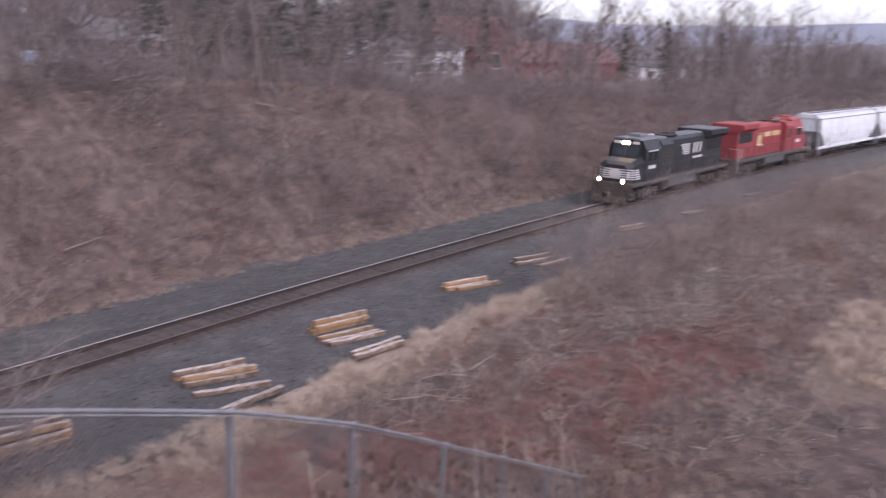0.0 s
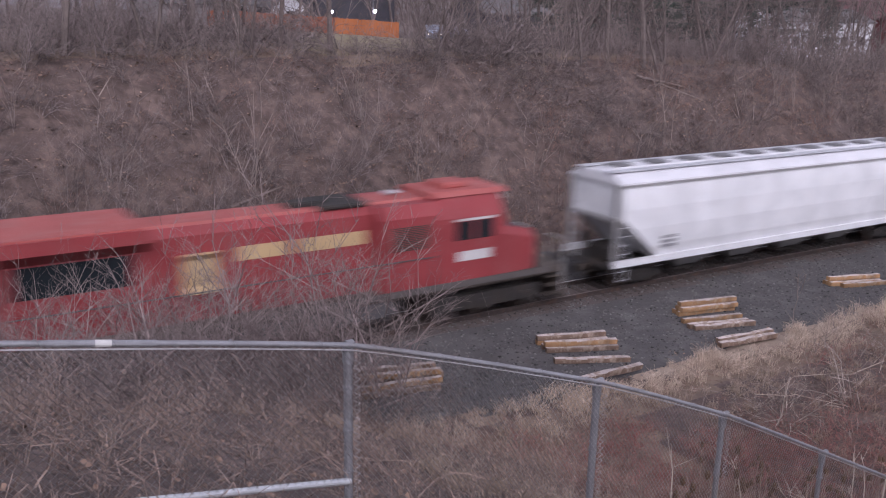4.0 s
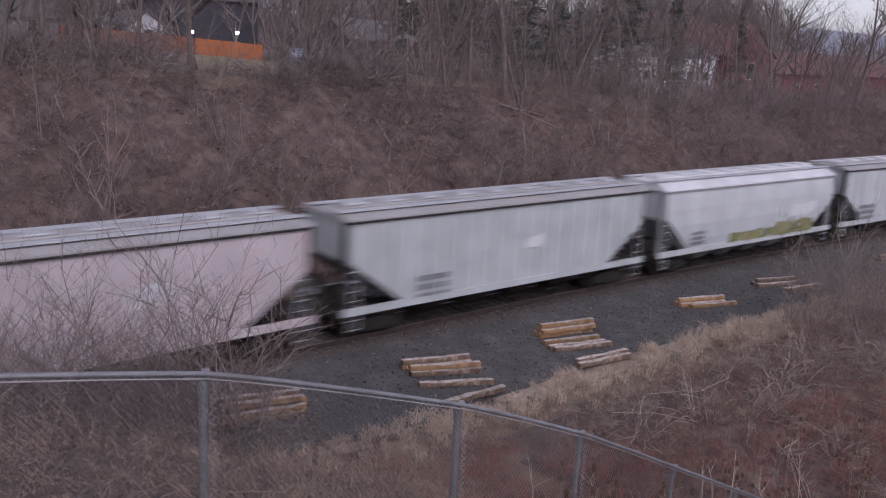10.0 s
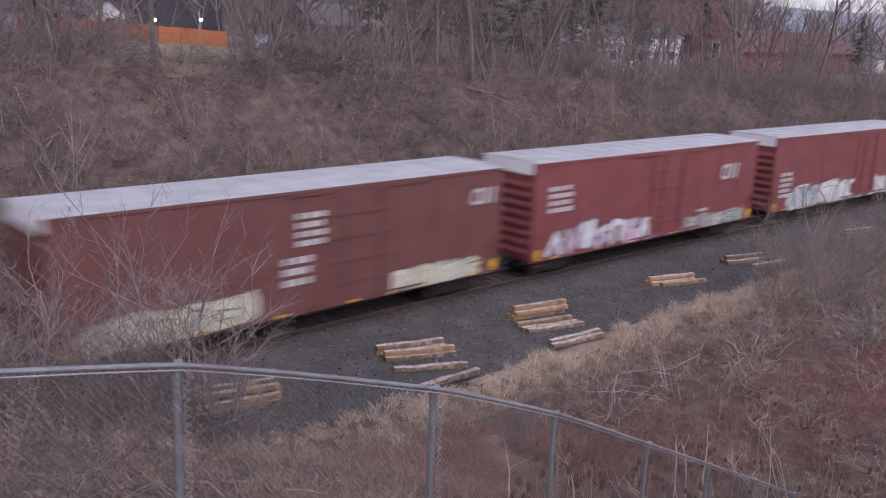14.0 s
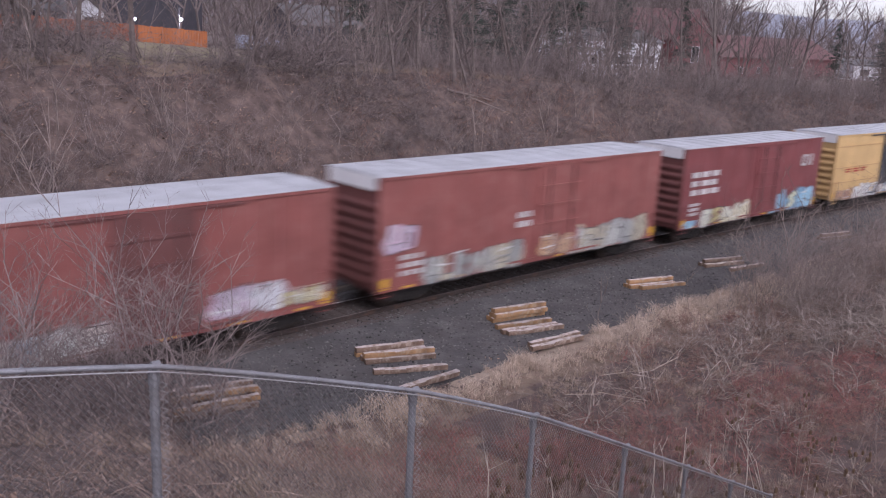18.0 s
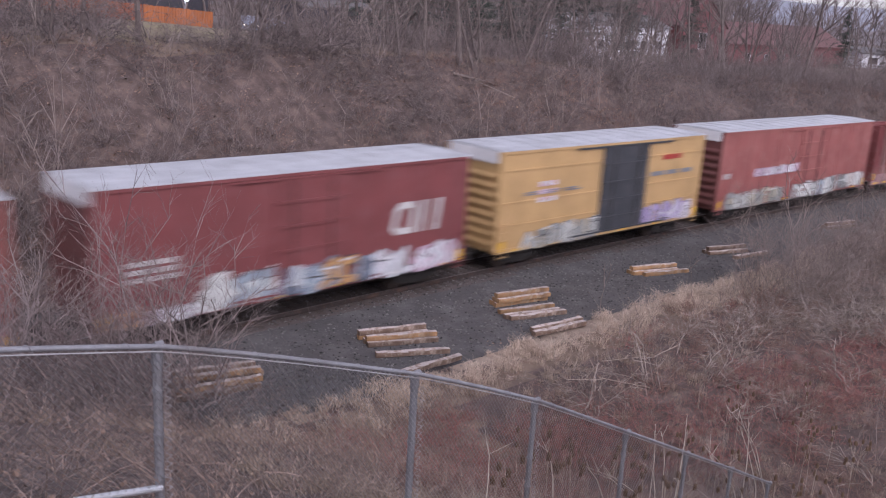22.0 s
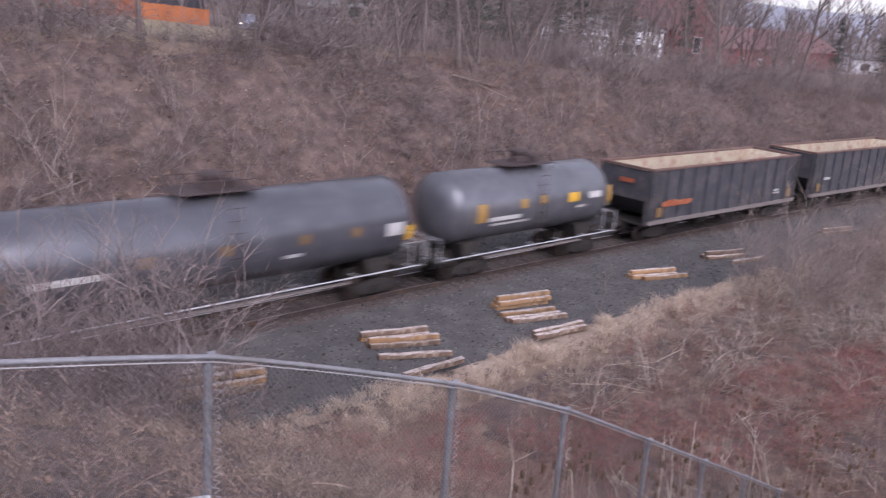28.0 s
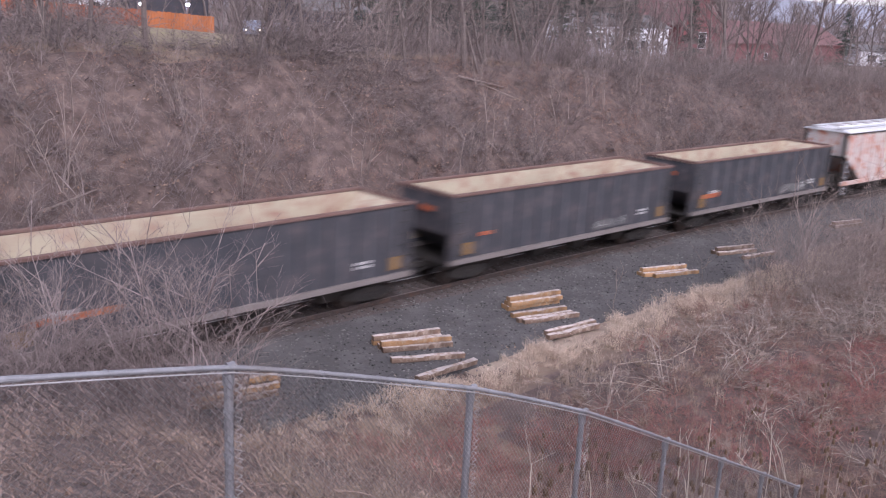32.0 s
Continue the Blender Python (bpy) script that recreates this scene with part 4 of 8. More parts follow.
    part("air_conditioner", N().box(x0 + 4.2, x0 + 5.3, -0.5, 0.5, 4.72, 4.95, 0.06), roofpaint, cab)
    b = N()
    for dy in (-0.16, 0, 0.16):
        b.lathe([(-0.2, 0.03), (0.1, 0.035), (0.25, 0.08)], "x", (x0 + 7.0, dy, 4.72), 8)
    part("horn", b, M["galv"], car)
    # lights
    glow = M["lamp"] if lit else M["glass"]
    hl = part("headlight_box", N().box(x0 + 2.98, x0 + 3.2, -0.32, 0.32, 4.2, 4.5, 0.05), paint, car)
    for y in (-0.17, 0.17):
        part("headlight", N().lathe([(-0.02, 0.11), (0.03, 0.12)], "x", (x0 + 2.95, y, 4.36), 14), glow, hl)
    for y in (-0.95, 0.95):
        d = part("ditch_light", N().box(x0 + 0.32 + cut, x0 + 0.5 + cut, y - 0.14, y + 0.14, 1.65, 1.92, 0.04), M["steel_dark"], car)
        part("lens", N().lathe([(-0.02, 0.12), (0.03, 0.13)], "x", (x0 + 0.3 + cut, y, 1.79), 14), glow, d)
    nose_mark(car, N, x0, cut * 0.35)
    side_mark(car, N, x0, x1)
    return car


def stripes_on_nose(car, N, x0, e):
    for k in range(5):
        z = 1.86 + k * 0.158
        path = [(x0 + 2.75 - k * 0.1, 1.445), (x0 + 1.75 + e * 0.5, 1.395), (x0 + 1.285 + e, 0.96)]
        path = [(x, -y) for x, y in path] + [(x, y) for x, y in path[::-1]]
        rings = [[(x, y, z), (x, y, z + 0.1), (x + 0.03, y * 0.985, z + 0.1), (x + 0.03, y * 0.985, z)] for x, y in path]
        part("nose_stripe", N().loft(rings), M["white_letter"], car)
    part("nose_emblem", N().box(x0 + e + 1.24, x0 + e + 1.284, -0.45, 0.45, 1.95, 2.5, 0.12), M["white_letter"], car, "plain white painted emblem")


def stripes_on_side(car, N, x0, x1):
    for y in (-0.99, 0.99):
        yo = sorted((y, y * 1.008))
        for k in range(6):
            z = 3.72 - k * 0.15
            part("side_stripe", N().slab([(0.0 + k * 0.1 + 0.3, z), (2.2 + 0.0 * k, z), (2.2 - 0.08, z + 0.09), (0.45 + k * 0.1, z + 0.09)], yo[0], yo[1]), M["white_letter"], car)
        for u in (2.75, 3.35, 4.05):
            part("side_emblem", N().slab([(u, 2.95), (u + 0.34, 2.95), (u + 0.62, 3.8), (u + 0.28, 3.8)], yo[0], yo[1]), M["white_letter"], car, "plain white painted emblem")
        part("lettering", N().box(2.9, 4.9, yo[0], yo[1], 2.5, 2.7), M["white_letter"], car)
        part("cab_number", N().box(x0 + 3.8, x0 + 5.0, *sorted((y * 1.53, y * 1.54)), 2.5, 2.75), M["white_letter"], car, "white number painted as plain bars")


def plain_nose(car, N, x0, e):
    part("nose_emblem", N().box(x0 + 1.2, x0 + 1.236, -0.5, 0.5, 2.3, 2.8, 0.1), M["white_letter"], car, "plain white painted emblem")


def plain_side(car, N, x0, x1):
    for y in (-0.99, 0.99):
        yo = sorted((y, y * 1.008))
        part("side_lettering", N().box(-1.8, 0.6, yo[0], yo[1], 3.3, 3.75).box(0.9, 2.6, yo[0], yo[1], 3.3, 3.75), M["faded_gold"], car, "faded lettering as plain bars")
        part("side_emblem", N().box(3.2, 4.3, yo[0], yo[1], 2.5, 3.7, 0.2), M["faded_gold"], car, "faded gold shield emblem")
        part("cab_number", N().box(x0 + 3.8, x0 + 5.2, *sorted((y * 1.53, y * 1.54)), 2.35, 2.7), M["white_letter"], car, "white number painted as a plain bar")


# ---------------------------------------------------------------- the train
M["ember_paint"] = mat("faded_orange_marking", (0.4, 0.1, 0.04), 0.7, 0, (0.08, 0.06, 0.06), 0.7, 0.5)
M["rim"] = mat("rusty_top_chord", (0.16, 0.09, 0.075), 0.8, 0.1, (0.3, 0.24, 0.2), 0.4, 0)
M["residue"] = mat("pale_load_residue", (0.54, 0.46, 0.36), 0.95, 0, (0.30, 0.16, 0.12), 0.8, 0, 0.9, 12, 0.6, second=(0.40, 0.24, 0.19), sec_at=(0.46, 0.62))
M["hop_in"] = mat("rusty_hopper_lining", (0.50, 0.44, 0.33), 0.85, 0.1, (0.26, 0.13, 0.1), 0.75, 0.5, 0.8, second=(0.38, 0.23, 0.18), sec_at=(0.5, 0.65))
M["sill_grey"] = mat("dusty_sill", (0.20, 0.17, 0.16), 0.85, 0, (0.1, 0.08, 0.07), 0.5, 0)
M["hop_black"] = mat("sooty_black_hopper_paint", (0.055, 0.055, 0.065), 0.7, 0.05, (0.16, 0.12, 0.11), 0.5, 0.45)
M["tank_walk"] = mat("dark_walkway", (0.06, 0.04, 0.04), 0.8)
M["plate_tan"] = mat("faded_orange_plate", (0.42, 0.24, 0.06), 0.7, 0, (0.12, 0.1, 0.09), 0.5, 0.3)
M["tank_shell"] = mat("black_tank_shell", (0.13, 0.13, 0.15), 0.3, 0.45, (0.2, 0.19, 0.2), 0.35, 0.2, bump=0.04)
M["tank_shell2"] = mat("grey_black_tank_shell", (0.16, 0.16, 0.18), 0.32, 0.45, (0.24, 0.22, 0.22), 0.4, 0.2, bump=0.04)
M["tank_grey"] = mat("dusty_fuel_tank", (0.085, 0.08, 0.083), 0.75, 0, (0.08, 0.06, 0.05), 0.5, 0.2)
M["loco_black"] = mat("black_locomotive_paint", (0.022, 0.022, 0.026), 0.45, 0, (0.09, 0.08, 0.075), 0.35, 0.25)
M["loco_roof"] = mat("dusty_locomotive_roof", (0.17, 0.17, 0.18), 0.7, 0, (0.3, 0.29, 0.28), 0.4, 0)
M["walk_sill"] = mat("dusty_walkway_sill", (0.1, 0.085, 0.08), 0.8, 0, (0.05, 0.042, 0.04), 0.5, 0)
M["nose_grey"] = mat("dull_black_nose_top", (0.05, 0.05, 0.055), 0.7, 0, (0.1, 0.09, 0.085), 0.4, 0)
M["loco_grime"] = mat("brown_brake_dust", (0.065, 0.05, 0.042), 0.85, 0, (0.12, 0.09, 0.07), 0.5, 0.3)
M["loco_red"] = mat("faded_red_locomotive_paint", (0.29, 0.04, 0.045), 0.55, 0, (0.2, 0.1, 0.09), 0.35, 0.3)
M["loco_red_roof"] = mat("dusty_red_roof", (0.40, 0.10, 0.09), 0.7, 0, (0.3, 0.2, 0.18), 0.5, 0)
M["faded_gold"] = mat("faded_gold_lettering", (0.55, 0.38, 0.2), 0.6)
M["hop_white"] = mat("white_hopper_paint", (0.74, 0.74, 0.76), 0.5, 0, (0.42, 0.38, 0.36), 0.3, 0.3)
M["hop_roof"] = mat("white_hopper_roof", (0.72, 0.71, 0.74), 0.5, 0, (0.4, 0.36, 0.35), 0.35, 0.0)
# eave rails, end frames and pans of pale hoppers: shade put into the grey
M["hop_shade"] = mat("hopper_shade_grey", (0.30, 0.29, 0.29), 0.7, 0, (0.14, 0.11, 0.1), 0.5, 0.3)
M["hatch_dark"] = mat("dark_hatch_cover", (0.17, 0.165, 0.17), 0.7)
M["hop_cream"] = mat("cream_stained_roof", (0.62, 0.52, 0.38), 0.7, 0, (0.42, 0.3, 0.2), 0.5, 0.2)
M["hop_pink"] = mat("faded_pink_hopper_paint", (0.60, 0.54, 0.56), 0.65, 0, (0.50, 0.27, 0.27), 0.6, 0.8)
M["hop_grey"] = mat("light_grey_hopper_paint", (0.52, 0.55, 0.56), 0.6, 0, (0.36, 0.3, 0.27), 0.35, 0.4)
M["hop_grey2"] = mat("pale_grey_hopper_paint", (0.58, 0.60, 0.62), 0.6, 0, (0.4, 0.33, 0.27), 0.35, 0.4)
M["roof_dull"] = mat("dull_grey_hopper_roof", (0.42, 0.40, 0.40), 0.7, 0, (0.3, 0.2, 0.17), 0.5, 0.2)
M["hop_orange"] = mat("white_hopper_paint_with_rust", (0.56, 0.5, 0.47), 0.65, 0, (0.42, 0.13, 0.07), 0.9, 1.0, second=(0.46, 0.2, 0.13), sec_at=(0.5, 0.62))
M["box_orange"] = mat("orange_red_box_car_paint", (0.45, 0.105, 0.075), 0.6, 0, (0.25, 0.08, 0.06), 0.5, 0.5, 0.45, second=(0.50, 0.16, 0.07), sec_at=(0.48, 0.6))
M["panel_yellow"] = mat("faded_yellow_panel", (0.54, 0.25, 0.10), 0.65, 0, (0.45, 0.105, 0.075), 0.9, 0.9, 0.5, second=(0.45, 0.12, 0.075), sec_at=(0.44, 0.62))
M["box_orange_end"] = mat("orange_red_end_paint", (0.34, 0.07, 0.035), 0.7, 0, (0.12, 0.05, 0.04), 0.5, 0.4)
M["box_orange_door"] = mat("red_door_paint", (0.42, 0.045, 0.035), 0.6, 0, (0.2, 0.07, 0.05), 0.4, 0.3)
M["band_dark"] = mat("dark_roof_panel", (0.24, 0.24, 0.25), 0.7)
M["box_brown"] = mat("dark_brown_box_car_paint", (0.155, 0.055, 0.05), 0.65, 0, (0.12, 0.075, 0.07), 0.4, 0.35)
M["box_maroon"] = mat("maroon_box_car_paint", (0.21, 0.055, 0.055), 0.65, 0, (0.15, 0.08, 0.08), 0.35, 0.35)
M["box_red"] = mat("faded_red_oxide_box_car_paint", (0.265, 0.083, 0.072), 0.65, 0, (0.26, 0.15, 0.13), 0.35, 0.35)
M["box_red2"] = mat("pinkish_red_box_car_paint", (0.31, 0.095, 0.085), 0.65, 0, (0.3, 0.18, 0.16), 0.4, 0.4)
M["box_blue"] = mat("sky_blue_box_car_paint", (0.14, 0.27, 0.45), 0.6, 0, (0.12, 0.16, 0.24), 0.3, 0.35)
M["box_yellow"] = mat("yellow_box_car_paint", (0.62, 0.41, 0.18), 0.6, 0, (0.36, 0.22, 0.12), 0.35, 0.35)
M["box_yellow2"] = mat("ochre_box_car_paint", (0.52, 0.33, 0.145), 0.6, 0, (0.36, 0.22, 0.12), 0.35, 0.35)
M["door_dark"] = mat("dark_grey_door_paint", (0.045, 0.047, 0.055), 0.65, 0, (0.1, 0.09, 0.09), 0.35, 0.3)
M["box_crimson"] = mat("crimson_box_car_paint", (0.41, 0.09, 0.088), 0.6, 0, (0.3, 0.15, 0.14), 0.35, 0.4)
M["beam_maroon"] = mat("maroon_centre_beam_paint", (0.22, 0.05, 0.05), 0.7, 0, (0.2, 0.12, 0.11), 0.4, 0.4)
M["beam_maroon_deck"] = mat("dusty_pink_deck", (0.34, 0.19, 0.19), 0.85, 0, (0.2, 0.12, 0.11), 0.5, 0)
M["beam_pale"] = mat("worn_maroon_posts", (0.27, 0.13, 0.12), 0.8, 0, (0.3, 0.24, 0.22), 0.6, 0.5)
M["beam_green"] = mat("dark_green_centre_beam_paint", (0.075, 0.098, 0.08), 0.7, 0, (0.1, 0.11, 0.1), 0.4, 0.4)
M["beam_green_deck"] = mat("dusty_green_deck", (0.19, 0.20, 0.185), 0.85, 0, (0.12, 0.11, 0.1), 0.5, 0)
M["beam_green_pale"] = mat("worn_green_posts", (0.12, 0.14, 0.12), 0.8, 0, (0.15, 0.14, 0.13), 0.6, 0.5)
S = {
    "grey": spray("grey_silver_spray", [(0.4, 0.4, 0.38), (0.3, 0.31, 0.3), (0.5, 0.5, 0.48), (0.22, 0.23, 0.22), (0.45, 0.4, 0.3)]),
    "blue": spray("blue_white_spray", [(0.45, 0.6, 0.75), (0.7, 0.72, 0.75), (0.2, 0.4, 0.6), (0.55, 0.5, 0.5), (0.75, 0.75, 0.78)]),
    "purple": spray("purple_spray", [(0.42, 0.33, 0.55), (0.6, 0.55, 0.68), (0.3, 0.24, 0.42), (0.65, 0.6, 0.66)]),
    "white": spray("white_black_spray", [(0.7, 0.7, 0.68), (0.75, 0.73, 0.7), (0.2, 0.2, 0.2), (0.3, 0.36, 0.42), (0.68, 0.6, 0.55), (0.62, 0.62, 0.6)]),
    "cream": spray("cream_yellow_spray", [(0.66, 0.6, 0.42), (0.72, 0.68, 0.55), (0.5, 0.42, 0.2), (0.6, 0.6, 0.5)]),
    "multi": spray("many_coloured_spray", [(0.25, 0.32, 0.4), (0.6, 0.65, 0.7), (0.12, 0.14, 0.2), (0.5, 0.58, 0.66), (0.55, 0.3, 0.12), (0.6, 0.62, 0.66)]),
    "teal": spray("teal_spray", [(0.3, 0.45, 0.45), (0.4, 0.5, 0.5), (0.2, 0.3, 0.33)]),
    "olive": spray("olive_green_spray", [(0.27, 0.3, 0.08), (0.2, 0.24, 0.07), (0.35, 0.3, 0.12)]),
    "aqua": spray("aqua_yellow_spray", [(0.3, 0.52, 0.66), (0.6, 0.68, 0.45), (0.45, 0.62, 0.7), (0.7, 0.72, 0.5), (0.2, 0.36, 0.5)]),
    "pink": spray("pink_white_spray", [(0.62, 0.45, 0.55), (0.72, 0.68, 0.72), (0.5, 0.4, 0.5), (0.7, 0.7, 0.74)]),
    "green": spray("green_blue_spray", [(0.16, 0.36, 0.25), (0.2, 0.3, 0.5), (0.25, 0.45, 0.35)]),
    "dust": spray("dusty_grey_spray", [(0.12, 0.12, 0.12), (0.17, 0.16, 0.16), (0.09, 0.09, 0.1)]),
    "ember": spray("faded_orange_red_spray", [(0.4, 0.1, 0.04), (0.3, 0.08, 0.04), (0.45, 0.16, 0.07)]),
    "rust": spray("orange_brown_spray", [(0.5, 0.27, 0.15), (0.35, 0.2, 0.14), (0.55, 0.35, 0.22)]),
}
W_, G_ = M["white_letter"], M["grey_letter"]


def cars_of_train():
    """Builds all vehicles; returns (thing, place of its middle along the train)."""
    out = []

    def put(car, a, b):
        out.append((car, (a + b) / 2))

    put(locomotive("black diesel locomotive with white nose stripes and lit headlights", M["loco_black"], M["loco_roof"], M["loco_grime"], False, True, stripes_on_nose, stripes_on_side, W_, 0.6), 28.9, 49.7)
    put(locomotive("faded red diesel locomotive running cab last", M["loco_red"], M["loco_red_roof"], M["loco_grime"], True, False, plain_nose, plain_side, W_), 50.9, 72.1)
    hl = [(0.12, 2.2, 0.9, 0.12, 3, G_), (0.86, 2.3, 0.5, 0.1, 4, G_)]
    for i, (a, b) in enumerate(((74.0, 94.7), (95.5, 115.5), (116.6, 135.2))):
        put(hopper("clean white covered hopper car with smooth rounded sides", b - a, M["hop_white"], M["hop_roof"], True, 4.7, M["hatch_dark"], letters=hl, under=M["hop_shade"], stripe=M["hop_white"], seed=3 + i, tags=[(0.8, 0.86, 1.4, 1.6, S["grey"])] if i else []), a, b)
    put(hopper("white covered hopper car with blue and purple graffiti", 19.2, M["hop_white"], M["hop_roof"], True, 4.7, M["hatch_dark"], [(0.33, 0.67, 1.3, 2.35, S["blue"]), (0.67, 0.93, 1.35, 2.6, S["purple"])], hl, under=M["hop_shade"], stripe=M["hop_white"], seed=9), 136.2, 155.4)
    put(hopper("white ribbed covered hopper car with a cream stained roof", 19.0, M["hop_white"], M["hop_cream"], False, 4.7, M["roof_dull"], [(0.7, 0.84, 1.3, 2.3, S["teal"])], [(0.16, 2.2, 1.4, 0.16, 3, G_)], under=M["hop_shade"], seed=10), 156.6, 175.6)
    put(hopper("faded pink and grey ribbed covered hopper car", 17.3, M["hop_pink"], M["roof_dull"], False, 4.65, M["galv"], [(0.62, 0.69, 2.6, 3.4, M["hop_white"])], [(0.24, 2.2, 1.7, 0.2, 3, G_)], under=M["steel_dark"], seed=11), 176.9, 194.2)
    put(hopper("light grey ribbed covered hopper car with rust stains", 17.3, M["hop_grey"], M["roof_dull"], False, 4.65, M["galv"], [(0.52, 0.58, 2.6, 3.2, M["hop_white"])], [(0.2, 2.2, 1.7, 0.22, 3, G_), (0.85, 1.6, 0.5, 0.1, 2, G_)], under=M["steel_dark"], seed=12), 195.3, 212.6)
    put(hopper("light grey smooth covered hopper car with olive graffiti", 16.4, M["hop_grey2"], M["hop_roof"], True, 4.65, M["hop_roof"], [(0.36, 0.62, 1.3, 1.9, S["olive"]), (0.62, 0.86, 1.3, 2.2, S["olive"]), (0.7, 0.86, 2.25, 3.0, M["hop_white"])], [(0.15, 2.2, 1.2, 0.16, 3, G_)], under=M["hop_shade"], seed=13), 213.7, 230.1)
    put(hopper("pale grey ribbed covered hopper car with rusty lower edge", 17.5, M["hop_grey2"], M["roof_dull"], False, 4.65, M["hop_roof"], [(0.72, 0.82, 1.3, 2.0, S["olive"])], [(0.12, 2.3, 1.9, 0.22, 3, G_), (0.55, 1.6, 0.6, 0.2, 1, G_)], under=M["steel_dark"], seed=14), 231.3, 248.8)

    put(boxcar("orange and red ribbed box car with a long band of graffiti", 18.7, M["box_orange"], M["galv"], M["box_orange_end"], M["box_orange_door"], (0.56, 3.4), 5.15, 0, 7, [(0.08, 0.46, 0.92, 2.0, S["multi"]), (0.46, 0.74, 0.92, 2.1, S["multi"]), (0.74, 0.79, 0.95, 2.0, M["box_red2"]), (0.79, 0.96, 1.0, 2.35, S["blue"]), (0.06, 0.14, 3.2, 4.2, S["grey"])], [(0.21, 4.3, 2.0, 0.22, 3, W_), (0.88, 2.9, 0.9, 0.16, 4, W_)], roof_band=M["band_dark"], seed=20, panels=[(0.12, 0.28, 4.0, 4.9, M["panel_yellow"]), (0.3, 0.46, 2.35, 4.6, M["panel_yellow"]), (0.67, 0.82, 2.4, 4.9, M["panel_yellow"]), (0.82, 0.9, 2.4, 4.4, M["panel_yellow"])], rails=(2.3, 3.5, 4.75)), 250.3, 269.0)
    put(boxcar("dark brown box car with cream graffiti", 18.3, M["box_brown"], M["galv"], None, None, (0.6, 3.0), 5.1, 0, 10, [(0.03, 0.36, 0.95, 2.2, S["cream"]), (0.68, 0.94, 0.95, 1.9, S["cream"])], [(0.45, 4.5, 1.2, 0.2, 4, W_), (0.42, 3.0, 1.2, 0.24, 3, W_), (0.57, 4.5, 0.8, 0.2, 3, W_)], emblem_wide(0.9, 3.9, 0.65, W_), seed=21), 271.5, 289.8)
    put(boxcar("maroon box car with a white emblem and faint graffiti", 18.1, M["box_maroon"], M["galv"], None, None, (0.55, 3.0), 5.1, 0, 10, [(0.05, 0.6, 0.95, 2.5, S["pink"]), (0.6, 0.95, 0.95, 1.8, S["grey"])], [(0.05, 4.2, 1.6, 0.2, 4, W_), (0.7, 2.0, 1.0, 0.16, 3, W_)], emblem_wide(0.8, 3.4, 0.8, W_), seed=22), 291.9, 310.0)
    put(boxcar("brown box car with large white graffiti letters", 18.4, M["box_maroon"], M["galv"], None, None, (0.62, 3.0), 5.1, 0, 10, [(0.1, 0.62, 0.9, 2.5, S["white"]), (0.66, 0.97, 0.9, 2.4, S["white"])], [(0.04, 3.2, 1.3, 0.2, 5, W_), (0.54, 4.6, 1.2, 0.16, 3, W_)], seed=23), 312.4, 330.8)
    put(boxcar("sky blue box car with graffiti along its foot", 16.4, M["box_blue"], M["galv"], None, M["box_blue"], (0.55, 3.0), 5.1, 0, 9, [(0.2, 0.42, 0.9, 2.0, S["rust"]), (0.6, 0.96, 0.9, 2.0, S["purple"]), (0.42, 0.6, 0.9, 1.6, S["grey"])], [(0.03, 3.2, 0.6, 0.3, 1, W_)], seed=24, eave=M["box_red"], bar=M["door_dark"]), 333.2, 349.6)
    put(boxcar("brown ribbed box car with white graffiti", 15.4, M["box_red"], M["galv"], M["box_brown"], M["box_brown"], (0.56, 3.0), 5.05, 14, 1, [(0.08, 0.46, 0.9, 2.2, S["white"]), (0.68, 0.86, 1.2, 2.4, S["pink"]), (0.86, 0.98, 1.2, 1.9, S["cream"])], [(0.1, 3.0, 0.8, 0.3, 2, W_), (0.6, 2.5, 1.0, 0.16, 3, W_)], seed=25), 351.9, 367.3)
    put(boxcar("faded red box car with long grey graffiti", 18.4, M["box_red"], M["galv"], M["box_brown"], None, (0.57, 3.0), 5.2, 0, 14, [(0.13, 0.44, 0.9, 2.15, S["grey"]), (0.5, 0.62, 1.1, 2.2, S["rust"]), (0.62, 0.95, 0.9, 2.3, S["grey"]), (0.02, 0.1, 2.4, 3.6, S["pink"])], [(0.06, 2.3, 1.2, 0.2, 3, W_), (0.42, 3.3, 1.0, 0.26, 2, W_), (0.6, 3.6, 0.7, 0.3, 1, W_)], seed=26), 369.5, 387.9)
    put(boxcar("maroon box car with aqua and yellow graffiti", 15.3, M["box_maroon"], M["galv"], M["box_brown"], None, (0.58, 2.8), 5.1, 0, 9, [(0.13, 0.46, 0.9, 2.1, S["cream"]), (0.62, 0.97, 0.9, 2.4, S["aqua"]), (0.02, 0.1, 0.95, 1.4, S["aqua"])], [(0.05, 4.0, 2.8, 0.3, 3, W_), (0.05, 2.3, 1.0, 0.16, 3, W_), (0.5, 3.2, 1.3, 0.22, 4, W_)], emblem_wide(0.83, 3.6, 0.7, W_), seed=27), 390.3, 405.6)
